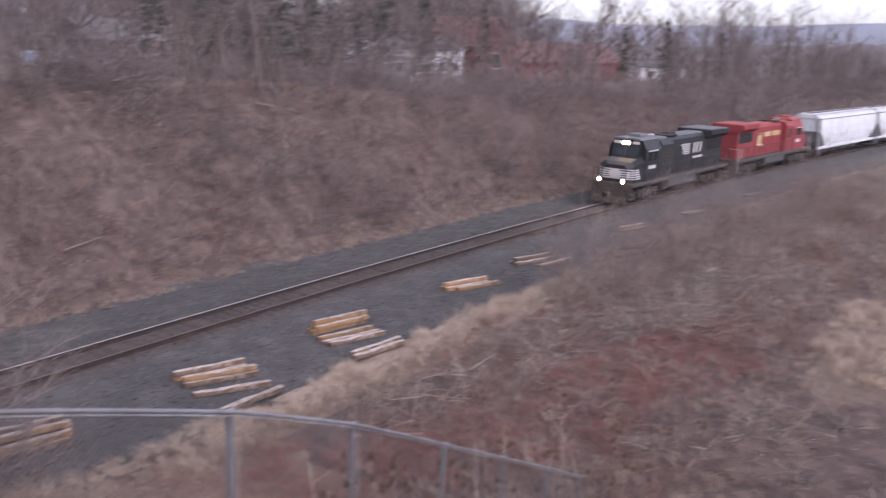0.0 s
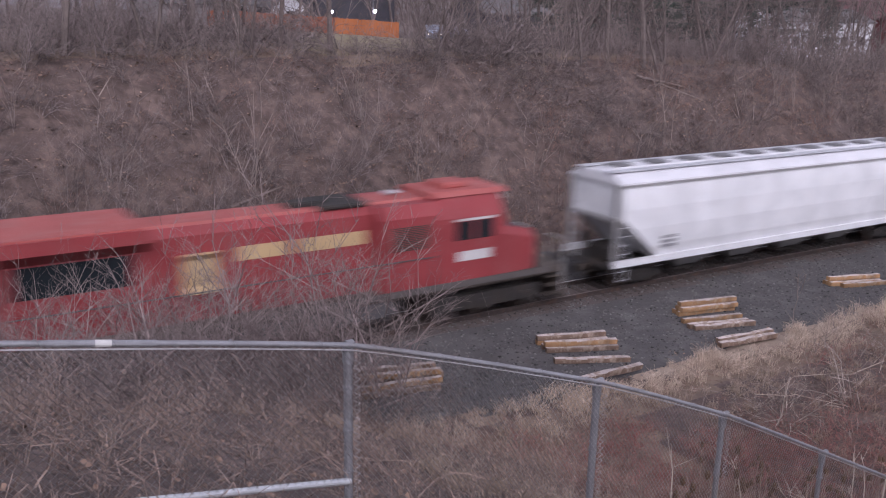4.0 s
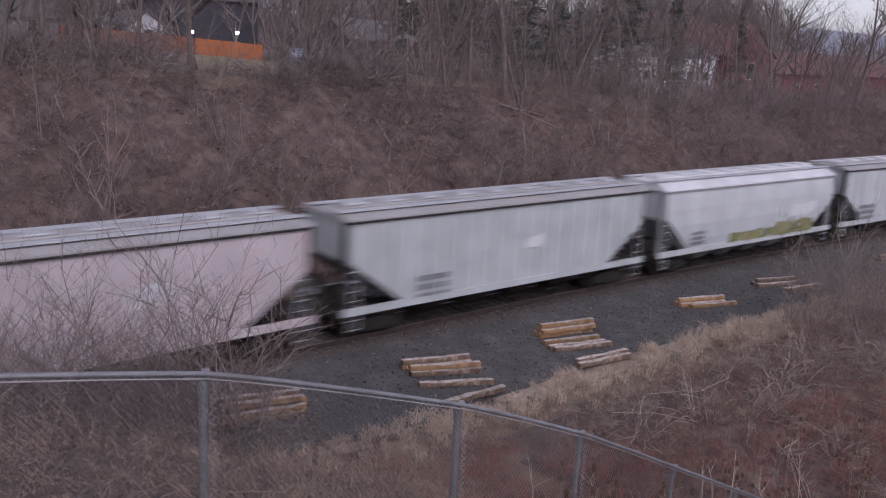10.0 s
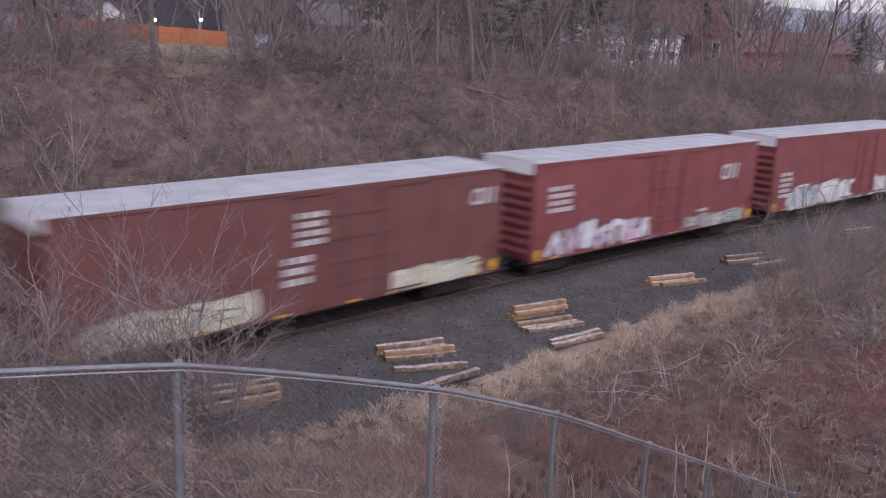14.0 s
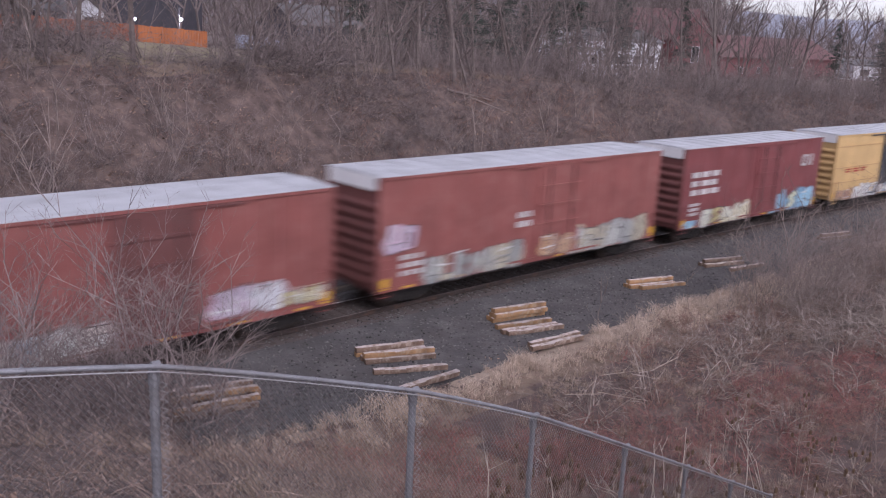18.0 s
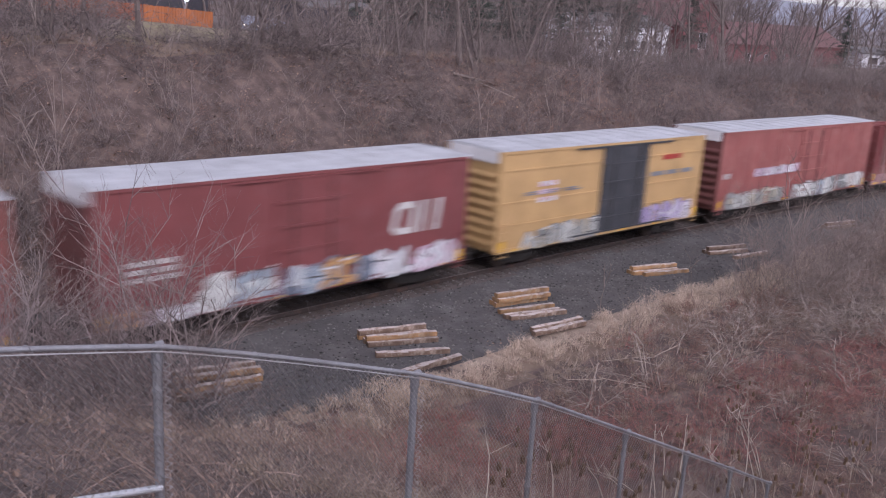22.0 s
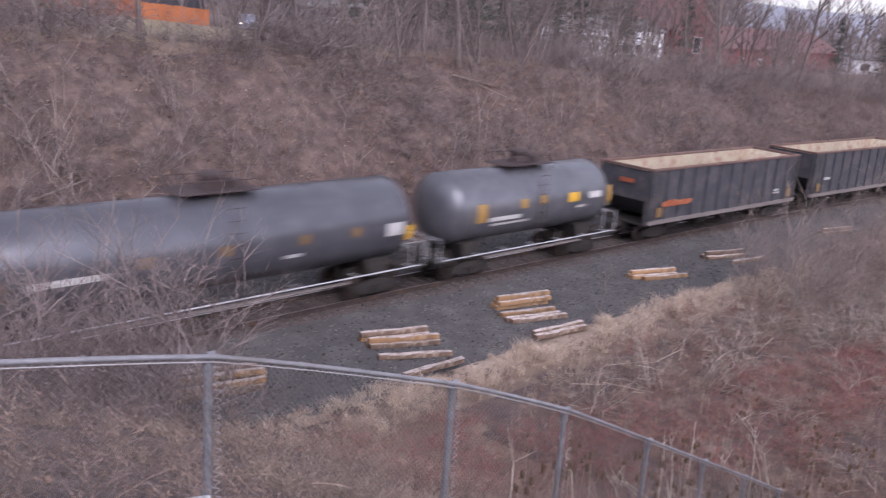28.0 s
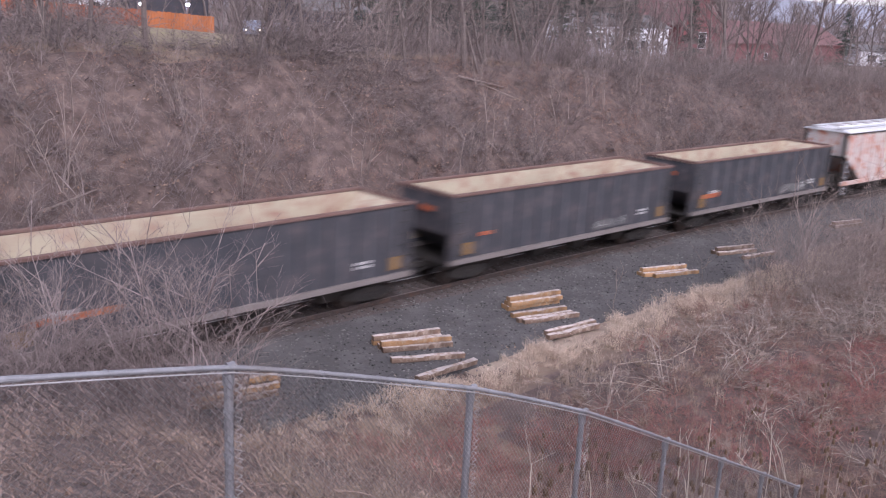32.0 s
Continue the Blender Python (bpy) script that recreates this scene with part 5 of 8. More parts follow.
    put(boxcar("yellow box car with a dark grey double door", 15.2, M["box_yellow"], M["galv"], M["box_yellow2"], M["door_dark"], (0.56, 3.6), 5.1, 0, 1, [(0.02, 0.2, 0.9, 1.7, S["rust"]), (0.2, 0.44, 0.9, 1.9, S["white"]), (0.44, 0.66, 1.0, 1.8, S["white"]), (0.68, 0.97, 0.9, 2.2, S["white"])], [(0.1, 3.0, 3.2, 0.1, 2, M["box_orange_door"]), (0.73, 4.3, 1.6, 0.22, 1, M["box_orange_door"]), (0.71, 3.7, 3.6, 0.22, 1, M["band_dark"]), (0.5, 3.2, 1.2, 0.14, 3, W_)], seed=28, rails=(2.1, 3.1, 4.5)), 407.9, 423.1)
    for i, (a, b) in enumerate(((425.6, 441.3), (443.7, 459.1))):
        put(boxcar("red-brown box car with a large white emblem and graffiti", b - a, M["box_red"] if i == 0 else M["box_maroon"], M["galv"], M["box_brown"], None, (0.5, 3.0), 5.1, 0, 10, [(0.02, 0.1, 0.9, 1.8, S["rust"]), (0.22, 0.42, 0.9, 2.3, S["white"]), (0.42, 0.68, 0.95, 2.2, S["multi"]), (0.68, 0.97, 0.9, 2.1, S["pink"]), (0.1, 0.22, 0.9, 1.5, S["pink"])], [(0.06, 3.0, 1.8, 0.16, 3, W_), (0.5, 3.0, 1.4, 0.16, 2, W_)], emblem_wide(0.73, 2.5, 1.25, W_), seed=29 + i), a, b)
    put(boxcar("yellow box car with a black double door and blue graffiti", 15.5, M["box_yellow2"], M["galv"], M["box_yellow2"], M["door_dark"], (0.56, 3.6), 5.15, 0, 1, [(0.1, 0.45, 0.9, 2.0, S["grey"]), (0.66, 0.96, 1.0, 2.2, S["purple"])], [(0.16, 3.9, 1.3, 0.22, 3, S["pink"]), (0.1, 3.5, 4.0, 0.06, 2, M["band_dark"]), (0.76, 4.5, 1.8, 0.24, 1, M["box_orange_door"]), (0.7, 3.7, 4.0, 0.22, 1, M["band_dark"]), (0.56, 3.4, 0.9, 0.12, 2, W_)], seed=31, rails=(2.1, 3.1, 4.5)), 461.0, 476.5)
    put(boxcar("faded red box car with pale green graffiti", 18.4, M["box_red2"], M["galv"], M["box_brown"], None, (0.56, 3.0), 5.15, 0, 12, [(0.05, 0.4, 0.9, 2.0, S["grey"]), (0.45, 0.75, 0.9, 2.1, S["white"]), (0.78, 0.98, 1.0, 2.1, S["white"]), (0.2, 0.5, 2.6, 3.2, S["pink"])], [(0.57, 3.6, 1.0, 0.24, 2, W_), (0.02, 3.0, 0.8, 0.3, 1, W_)], seed=32), 478.7, 497.1)
    put(centre_beam("empty maroon centre-beam flat car with bulkheads", 22.6, M["beam_maroon"], M["beam_maroon_deck"], M["beam_pale"]), 498.7, 521.3)
    put(centre_beam("empty dark green centre-beam flat car with bulkheads", 22.2, M["beam_green"], M["beam_green_deck"], M["beam_green_pale"]), 522.8, 545.0)
    put(boxcar("crimson box car covered in pink and green graffiti", 19.0, M["box_crimson"], M["galv"], None, M["box_orange_door"], (0.56, 3.0), 4.83, 0, 14, [(0.12, 0.6, 2.4, 3.9, S["pink"]), (0.1, 0.36, 1.0, 2.2, S["green"]), (0.4, 0.6, 1.2, 2.4, M["box_red2"]), (0.72, 0.95, 1.2, 3.9, S["purple"])], [], seed=33), 547.4, 566.4)
    y_, yw, yd = M["yellow"], M["white_letter"], M["yellow_dusty"]
    put(tank_car("long black tank car with yellow marker plates", 16.4, 1.6, M["tank_shell"], 2.92, [(0.03, -12, 0.35, 0.6, yd), (0.1, -8, 2.2, 0.22, yw), (0.3, 0, 0.3, 0.34, yd), (0.47, 0, 0.3, 0.34, yd), (0.66, 0, 0.3, 0.34, yd), (0.8, 0, 0.3, 0.34, yd), (0.62, -20, 0.7, 0.14, yw), (0.9, -4, 0.8, 0.5, yw), (0.96, -12, 0.3, 0.6, y_)]), 567.9, 584.3)
    put(tank_car("short grey-black tank car with a bright yellow panel", 10.8, 1.52, M["tank_shell2"], 2.95, [(0.13, -2, 0.55, 0.8, M["plate_tan"]), (0.2, -14, 2.0, 0.2, yw), (0.22, -24, 2.4, 0.12, yw), (0.38, 6, 0.4, 0.4, M["plate_tan"]), (0.5, 8, 0.4, 0.4, M["plate_tan"]), (0.68, 6, 0.75, 0.42, y_), (0.82, 6, 0.9, 0.3, yw), (0.95, 4, 0.3, 0.8, M["plate_tan"]), (0.74, -12, 0.7, 0.12, yw)]), 586.4, 596.8)
    for i in range(6):
        a = 600.1 + i * 17.66
        put(open_hopper("sooty black empty open-top hopper car", 15.5, M["hop_black"], M["hop_in"], 3.98, [[(0.07, 0.24, 1.95, 2.25, S["ember"])], [(0.7, 0.82, 1.4, 1.9, S["dust"])], [], [(0.08, 0.24, 1.95, 2.2, S["ember"])], [(0.6, 0.75, 1.4, 1.9, S["dust"])], [(0.05, 0.16, 1.9, 2.2, S["ember"]), (0.6, 0.8, 1.4, 2.0, S["dust"])]][i], [(0.1, 2.3, 0.9, 0.16, 1, W_ if i % 2 else S["ember"]), (0.82, 2.0, 0.7, 0.1, 2, W_)], seed=40 + i), a, a + 15.5)
    put(hopper("white and rust-streaked covered hopper car", 17.0, M["hop_orange"], M["hop_roof"], False, 4.7, M["roof_dull"], under=M["steel_dark"], seed=50), 706.0, 723.0)
    return out


TRAIN = cars_of_train()


# ---------------------------------------------------------------- ground: one sheet from the embankment to the horizon
WAVES = {}


def ripple(x, y, k, seed):
    """Smooth unevenness between -1 and 1."""
    if seed not in WAVES:
        rng = np.random.RandomState(seed)
        w = [(rng.uniform(0, 6.28), rng.uniform(0.6, 1.6), rng.uniform(0, 6.28)) for _ in range(6)]
        WAVES[seed] = [(math.cos(a) * f, math.sin(a) * f, p) for a, f, p in w]
    out = 0
    for a, b, p in WAVES[seed]:
        out = out + np.sin((x * a + y * b) * k + p)
    return out / 4


def line_coords(x, y):
    dx, dy = x - CX, y - (CY - RAD)
    return RAD * np.arctan2(dx, dy), np.hypot(dx, dy) - RAD


def ground_z(x, y):
    x, y = np.asarray(x, float), np.asarray(y, float)
    s, w = line_coords(x, y)
    edge_n = -6.9 + 0.5 * ripple(x, y, 0.35, 1)
    edge_f = 5.7 + 0.3 * ripple(x, y, 0.3, 2)
    z = np.full(x.shape, -0.38) + 0.02 * ripple(x, y, 1.3, 3)
    bed = np.clip((2.6 - np.abs(w)) / 0.9, 0, 1)
    z = z + bed * 0.185
    # embankment on which the camera stands, and the rough floor of the cutting beside it
    plane = np.minimum(9.17 - 0.42 * x - 0.24 * y, 9.3)
    floor = -0.3 + 0.25 * ripple(x, y, 0.25, 4)
    near = np.maximum(plane + 0.15 * ripple(x, y, 0.8, 5), floor)
    rise = np.clip((edge_n - w) * 0.8, 0, None)
    z = np.where(w < edge_n, np.minimum(near, -0.38 + rise), z)
    # far bank and the terrace above it
    top = np.clip(8.7 - np.clip(x - 30, 0, None) * 0.05, 4.8, 9)
    t = w - edge_f
    rough = np.clip(t / 3, 0, 1)
    bank = -0.38 + np.clip(t, 0, None) * 0.93 + rough * (0.35 * ripple(x, y, 0.55, 6) + 0.22 * ripple(x, y, 1.5, 61) + 0.1 * ripple(x, y, 2.9, 62))
    # worn gullies and ledges that run slantwise down the bank
    bank = bank - 0.32 * rough * np.clip(np.sin((s * 0.75 + t * 0.55) * 0.9 + 1.3 * ripple(x, y, 0.4, 63)) - 0.55, 0, 1) * 2
    cap = top + 0.2 * ripple(x, y, 0.2, 7) - 0.004 * np.clip(t - 10, 0, 60)
    soft = 0.8
    far = -soft * np.log(np.exp(-bank / soft) + np.exp(-cap / soft))
    z = np.where(t > 0, np.maximum(far, -0.38), z)
    return z


def spread(*steps):
    out = []
    for a, b, d in steps:
        out += list(np.arange(a, b, d))
    return np.array(out)


def make_ground():
    xs = spread((-3000, -200, 700), (-200, -20, 15), (-20, -4, 1.0), (-4, 90, 0.55), (90, 160, 1.6), (160, 420, 16), (420, 3800, 650))
    ys = spread((-3000, -200, 700), (-200, -20, 15), (-20, -4, 2.0), (-4, 50, 0.5), (50, 120, 3.0), (120, 400, 16), (400, 3800, 650))
    X, Y = np.meshgrid(xs, ys, indexing="ij")
    Z = ground_z(X, Y)
    nx, ny = X.shape
    verts = np.stack([X.ravel(), Y.ravel(), Z.ravel()], 1)
    i = np.arange((nx - 1) * (ny - 1))
    a = (i // (ny - 1)) * ny + i % (ny - 1)
    faces = np.stack([a, a + ny, a + ny + 1, a + 1], 1)
    me = arrays_mesh("ground", verts, faces)
    c = verts[faces].mean(1)
    s, w = line_coords(c[:, 0], c[:, 1])
    wig = 0.35 * ripple(c[:, 0], c[:, 1], 0.9, 11)
    slot = np.full(len(c), 1)
    slot[(w > -7.2 + wig) & (w < 5.5 + wig * 0.3)] = 0
    straw = (w <= -7.2 + wig) & (w > -7.9 + 0.6 * ripple(c[:, 0], c[:, 1], 0.4, 12) + 0.5 * ripple(c[:, 0], c[:, 1], 1.7, 17))
    slot[straw & (c[:, 0] > 13 + 2 * ripple(c[:, 0], c[:, 1], 0.5, 13))] = 2
    slot[(w < -5.2 + wig * 2) & (w > -9) & (c[:, 0] < 10 + 2 * ripple(c[:, 0], c[:, 1], 0.5, 13))] = 1
    slot[np.abs(w) < 1.5 + wig * 0.4] = 4
    az = np.degrees(np.arctan2(c[:, 1], c[:, 0]))
    slot[(w > 15.5 + wig) & (w < 60)] = 5
    slot[(w > 17 + wig) & (w < 60) & (az > 57.5 + wig) & (az < 67)] = 3
    toe = (w < -8.5) & (w > -13 + 1.5 * ripple(c[:, 0], c[:, 1], 0.6, 14)) & (c[:, 0] > 11.5 + 1.5 * ripple(c[:, 0], c[:, 1], 0.9, 15)) & (c[:, 0] < 17 + 1.5 * ripple(c[:, 0], c[:, 1], 0.7, 16))
    slot[toe] = 5
    mixed_edge = (w <= -7.9) & (w > -9.6 + 0.8 * ripple(c[:, 0], c[:, 1], 1.1, 18)) & (c[:, 0] > 14) & (slot == 1)
    slot[mixed_edge] = 5
    slot[(w < -20.6 + wig * 2) & (w > -27) & (c[:, 0] > 32 + wig * 3) & (c[:, 0] < 46 + wig * 4)] = 5
    for m in (M["ballast"], M["litter"], M["straw_floor"], M["lawn"], M["rusty_bed"], M["terrace"]):
        me.materials.append(m)
    me.polygons.foreach_set("material_index", slot.astype(np.int32))
    for p in me.polygons:
        p.use_smooth = True
    return tagged(new("ground", me), "ballast bed, leaf-littered banks and dry grass", "ground", kind="structure")


M["ballast"] = mat("grey_ballast", (0.088, 0.081, 0.081), 0.95, 0, (0.07, 0.058, 0.052), 0.5, 0, 0.5, 9.0, 1.0, second=(0.14, 0.13, 0.128), sec_at=(0.5, 0.75))
M["litter"] = mat("brown_leaf_litter", (0.115, 0.08, 0.071), 0.95, 0, (0.038, 0.026, 0.024), 0.95, 0, 0.9, 11.0, 1.0, second=(0.175, 0.122, 0.104), sec_at=(0.46, 0.6))
M["straw_floor"] = mat("matted_straw", (0.31, 0.235, 0.185), 0.95, 0, (0.12, 0.08, 0.065), 0.85, 0, 0.9, 8.0, 1.0, second=(0.42, 0.34, 0.265), sec_at=(0.45, 0.7))
M["lawn"] = mat("winter_lawn", (0.25, 0.195, 0.125), 0.95, 0, (0.17, 0.12, 0.08), 0.6, 0, 0.15, 6.0, 0.8, second=(0.24, 0.22, 0.10), sec_at=(0.5, 0.7))
M["terrace"] = mat("brown_terrace_grass", (0.19, 0.135, 0.105), 0.95, 0, (0.08, 0.055, 0.045), 0.8, 0, 0.4, 8.0, 1.0, second=(0.26, 0.19, 0.14), sec_at=(0.5, 0.65))
M["rusty_bed"] = mat("rust_stained_ballast", (0.105, 0.082, 0.076), 0.95, 0, (0.06, 0.045, 0.04), 0.5, 0, 0.8, 9.0, 1.0)
make_ground()


# ---------------------------------------------------------------- railway track
def make_track():
    track = thing("railway_track", "single railway track with polished rails on sleepers", "railway track", kind="structure")
    prof = [(-0.07, -0.172), (0.07, -0.172), (0.07, -0.155), (0.012, -0.14), (0.012, -0.05), (0.035, -0.035), (0.035, -0.004), (-0.035, -0.004), (-0.035, -0.035), (-0.012, -0.05), (-0.012, -0.14), (-0.07, -0.155)]
    e = radians(LEAN)
    for side in (-1, 1):
        rings, head = [], []
        for s in np.arange(-140, 330, 2.5):
            place = lambda q, z: tuple(on_line(s, (side * 0.753 + q) * math.cos(e) - z * math.sin(e), (side * 0.753 + q) * math.sin(e) + z * math.cos(e)))
            rings.append([place(q, z) for q, z in prof])
            head.append([place(q, z) for q, z in ((-0.034, -0.004), (0.034, -0.004), (0.028, 0.0), (-0.028, 0.0))])
        r = part("rail", B().loft(rings), M["rail"], track)
        part("rail_head", B().loft(head), M["railhead"] if side > 0 else M["railhead_unlit"], r, "polished running surface" if side > 0 else "running surface painted without the sky gleam")
    slp = B().box(-0.115, 0.115, -1.3, 1.3, -0.36, -0.176, 0.02)
    me = slp.mesh("sleeper")
    me.materials.append(M["sleeper"])
    rng = random.Random(4)
    for k in range(280):
        s = -38 + k * 0.53
        o = new("sleeper", me)
        o.parent = track
        o.matrix_world = line_pose(s, rng.uniform(-0.04, 0.04)) @ pose(0, 0, 0, 0, 0, rng.uniform(-1.2, 1.2))
    b = B()
    for k in range(180):
        m = line_pose(111 + k * 0.53)
        v = [tuple(m @ Vector(q)) for q in ((-0.11, -1.3, -0.18), (0.11, -1.3, -0.18), (0.11, 1.3, -0.18), (-0.11, 1.3, -0.18))]
        b.add(v, [(0, 1, 2, 3)])
    tagged(part("far_sleepers", b, M["sleeper"], track), kind="stuff")


make_track()


# ---------------------------------------------------------------- piles of old ties beside the track
def tie_mesh(seed):
    rng = random.Random(seed)
    b = B()
    rings = []
    n = 7
    for k in range(n + 1):
        x = -1.28 + 2.56 * k / n
        j = lambda: rng.uniform(-0.012, 0.012)
        wob = 0.02 * math.sin(k * 1.3 + seed)
        c, hw, hh = 0.025, 0.115, 0.088
        rings.append([(x + j(), y + j() + wob, z + j()) for y, z in ((-hw + c, -hh), (hw - c, -hh), (hw, -hh + c), (hw, hh - c), (hw - c, hh), (-hw + c, hh), (-hw, hh - c), (-hw, -hh + c))])
    me = b.loft(rings).mesh("railway_tie")
    return me


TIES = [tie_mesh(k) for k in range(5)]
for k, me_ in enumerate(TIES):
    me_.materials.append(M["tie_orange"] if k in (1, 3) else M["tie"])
    # top faces of each tie: bleached wood with skylight painted into its pale colour
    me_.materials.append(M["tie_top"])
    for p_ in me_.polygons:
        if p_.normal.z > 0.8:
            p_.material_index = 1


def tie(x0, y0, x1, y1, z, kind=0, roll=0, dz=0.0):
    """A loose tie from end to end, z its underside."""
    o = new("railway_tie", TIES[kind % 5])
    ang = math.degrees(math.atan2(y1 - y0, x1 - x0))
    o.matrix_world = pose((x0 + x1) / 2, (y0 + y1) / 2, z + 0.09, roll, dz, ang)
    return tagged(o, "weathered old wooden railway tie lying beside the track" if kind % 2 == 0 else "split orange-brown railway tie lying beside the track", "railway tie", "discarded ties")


GZ = -0.385
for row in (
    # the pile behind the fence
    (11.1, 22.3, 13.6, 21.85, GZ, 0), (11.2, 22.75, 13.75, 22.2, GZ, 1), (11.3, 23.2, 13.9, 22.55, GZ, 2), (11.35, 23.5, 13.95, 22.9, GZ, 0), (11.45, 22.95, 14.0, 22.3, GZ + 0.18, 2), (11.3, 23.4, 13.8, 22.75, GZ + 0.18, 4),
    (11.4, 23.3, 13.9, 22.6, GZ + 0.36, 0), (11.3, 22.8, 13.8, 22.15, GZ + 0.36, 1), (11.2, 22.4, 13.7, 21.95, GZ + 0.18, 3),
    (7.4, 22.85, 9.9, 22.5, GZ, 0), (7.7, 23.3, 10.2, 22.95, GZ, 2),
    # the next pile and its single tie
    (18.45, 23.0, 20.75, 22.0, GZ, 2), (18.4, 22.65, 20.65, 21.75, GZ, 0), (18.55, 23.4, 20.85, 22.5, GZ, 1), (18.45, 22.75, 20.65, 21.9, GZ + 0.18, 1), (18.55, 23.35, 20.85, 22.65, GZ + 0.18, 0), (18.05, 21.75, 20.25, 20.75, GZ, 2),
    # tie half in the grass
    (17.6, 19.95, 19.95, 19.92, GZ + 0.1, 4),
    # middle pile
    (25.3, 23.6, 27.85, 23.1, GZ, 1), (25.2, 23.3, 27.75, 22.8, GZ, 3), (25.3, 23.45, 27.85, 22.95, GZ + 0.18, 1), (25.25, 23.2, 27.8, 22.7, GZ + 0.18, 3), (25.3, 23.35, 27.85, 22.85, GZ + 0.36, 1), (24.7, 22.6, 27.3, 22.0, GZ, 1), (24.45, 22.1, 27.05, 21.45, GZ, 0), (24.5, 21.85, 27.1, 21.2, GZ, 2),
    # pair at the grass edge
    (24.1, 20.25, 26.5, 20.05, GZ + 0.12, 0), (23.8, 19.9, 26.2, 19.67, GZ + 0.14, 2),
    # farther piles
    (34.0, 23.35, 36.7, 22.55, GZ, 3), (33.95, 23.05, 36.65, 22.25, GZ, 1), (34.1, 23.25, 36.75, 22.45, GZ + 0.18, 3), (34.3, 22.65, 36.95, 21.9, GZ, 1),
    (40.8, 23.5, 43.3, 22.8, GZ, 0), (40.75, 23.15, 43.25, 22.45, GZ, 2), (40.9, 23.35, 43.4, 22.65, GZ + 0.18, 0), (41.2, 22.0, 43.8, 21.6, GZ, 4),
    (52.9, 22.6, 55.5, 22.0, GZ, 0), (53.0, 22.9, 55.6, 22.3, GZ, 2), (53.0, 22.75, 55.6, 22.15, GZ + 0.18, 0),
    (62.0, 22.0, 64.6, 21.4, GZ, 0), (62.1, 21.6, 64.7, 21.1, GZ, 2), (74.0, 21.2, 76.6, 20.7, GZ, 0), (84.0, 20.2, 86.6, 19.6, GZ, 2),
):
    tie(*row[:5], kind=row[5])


# ---------------------------------------------------------------- chain-link fence on the embankment
FENCE = [(-3.2, 5.6, 9.4), (-0.5, 5.65, 9.06), (2.71, 5.70, 8.46), (5.24, 5.74, 7.63), (7.11, 5.83, 6.84), (9.47, 6.18, 5.64), (11.4, 6.35, 4.66), (13.4, 6.6, 3.64), (15.6, 6.9, 2.5)]


def make_fence():
    fence = thing("chain_link_fence", "galvanised chain-link fence running down the embankment", "fence")
    F = [Vector(p) for p in FENCE]

    def along(k, u):
        """The top rail as a smooth curve."""
        a, b, c, d = F[max(k - 1, 0)], F[k], F[k + 1], F[min(k + 2, len(F) - 1)]
        q = 0.5 * ((2 * b) + (c - a) * u + (2 * a - 5 * b + 4 * c - d) * u * u + (3 * b - a - 3 * c + d) * u**3)
        return q * 0.4 + b.lerp(c, u) * 0.6

    pts = [along(k, u / 8) for k in range(len(F) - 1) for u in range(8)] + [F[-1]]
    b = B()
    n = 10
    rings = []
    for i, p in enumerate(pts):
        d = (pts[min(i + 1, len(pts) - 1)] - pts[max(i - 1, 0)]).normalized()
        u = Vector((0, 0, 1)).cross(d).normalized()
        w = d.cross(u)
        rings.append([tuple(p + (u * math.cos(q) + w * math.sin(q)) * 0.0195) for q in [2 * math.pi * j / n for j in range(n)]])
    part("top_rail", b.loft(rings), M["galv_grey"], fence, smooth=True)
    H = 1.75
    for k, p in enumerate(F):
        z0 = float(ground_z(p.x, p.y)) - 0.3
        q = B().rod((p.x, p.y + 0.05, min(z0, p.z - H)), (p.x, p.y + 0.05, p.z - 0.06), 0.035 if k < 4 else 0.03, n=12)
        post = part("post", q, M["galv_grey"], fence, smooth=False)
        c = B().lathe([(-0.13, 0.042), (-0.03, 0.043), (-0.01, 0.03), (0.02, 0.02)], "z", (p.x, p.y + 0.05, p.z - 0.02), 12)
        c.lathe([(-0.03, 0.034), (0.03, 0.034)], "x", (p.x, p.y + 0.02, p.z), 10)
        part("post_cap", c, M["galv_grey"], post, "rounded metal cap that carries the rail")
        for j in range(4):
            part("tie_band", B().lathe([(-0.008, 0.041), (0.008, 0.041)], "z", (p.x, p.y + 0.05, p.z - 0.35 - j * 0.35), 10), M["galv_grey"], post)
    # brace rail under the second bay
    a, c = F[1], F[2]
    part("brace_rail", B().rod((a.x, a.y + 0.02, a.z - 1.12), (c.x, c.y + 0.02, c.z - 1.12), 0.027, n=10), M["galv_bright"], fence, "pale galvanised brace rail")
    part("paint_mark", B().rod(tuple(along(1, 0.445)), tuple(along(1, 0.475)), 0.0235, n=10), M["white_letter"], fence, "splash of white paint on the rail")
    part("rail_sleeve", B().rod(tuple(along(1, 0.36)), tuple(along(1, 0.56)), 0.0228, n=10), M["galv_grey"], fence)
    # wire ties round the rail, the twisted upper edge of the mesh, and bands down the posts
    rngf = random.Random(9)
    for k in range(len(F) - 1):
        for j in range(5):
            u = (j + rngf.uniform(0.3, 0.7)) / 5
            p, q = along(k, u), along(k, min(1, u + 0.02))
            coil = []
            for m_ in range(10):
                g = m_ / 8 * 5.4 - 1.2
                c = p.lerp(q, m_ / 8) + Vector((0, math.cos(g), math.sin(g))) * (0.026 + 0.03 * (m_ > 8))
                o = Vector((0, math.cos(g), math.sin(g))) * 0.0035
                x_ = Vector((0.0035, 0, 0))
                coil.append([tuple(c + o), tuple(c + x_), tuple(c - o), tuple(c - x_)])
            t = B().loft(coil)
            part("wire_tie", t, M["galv_grey"], fence)
    edge = B()
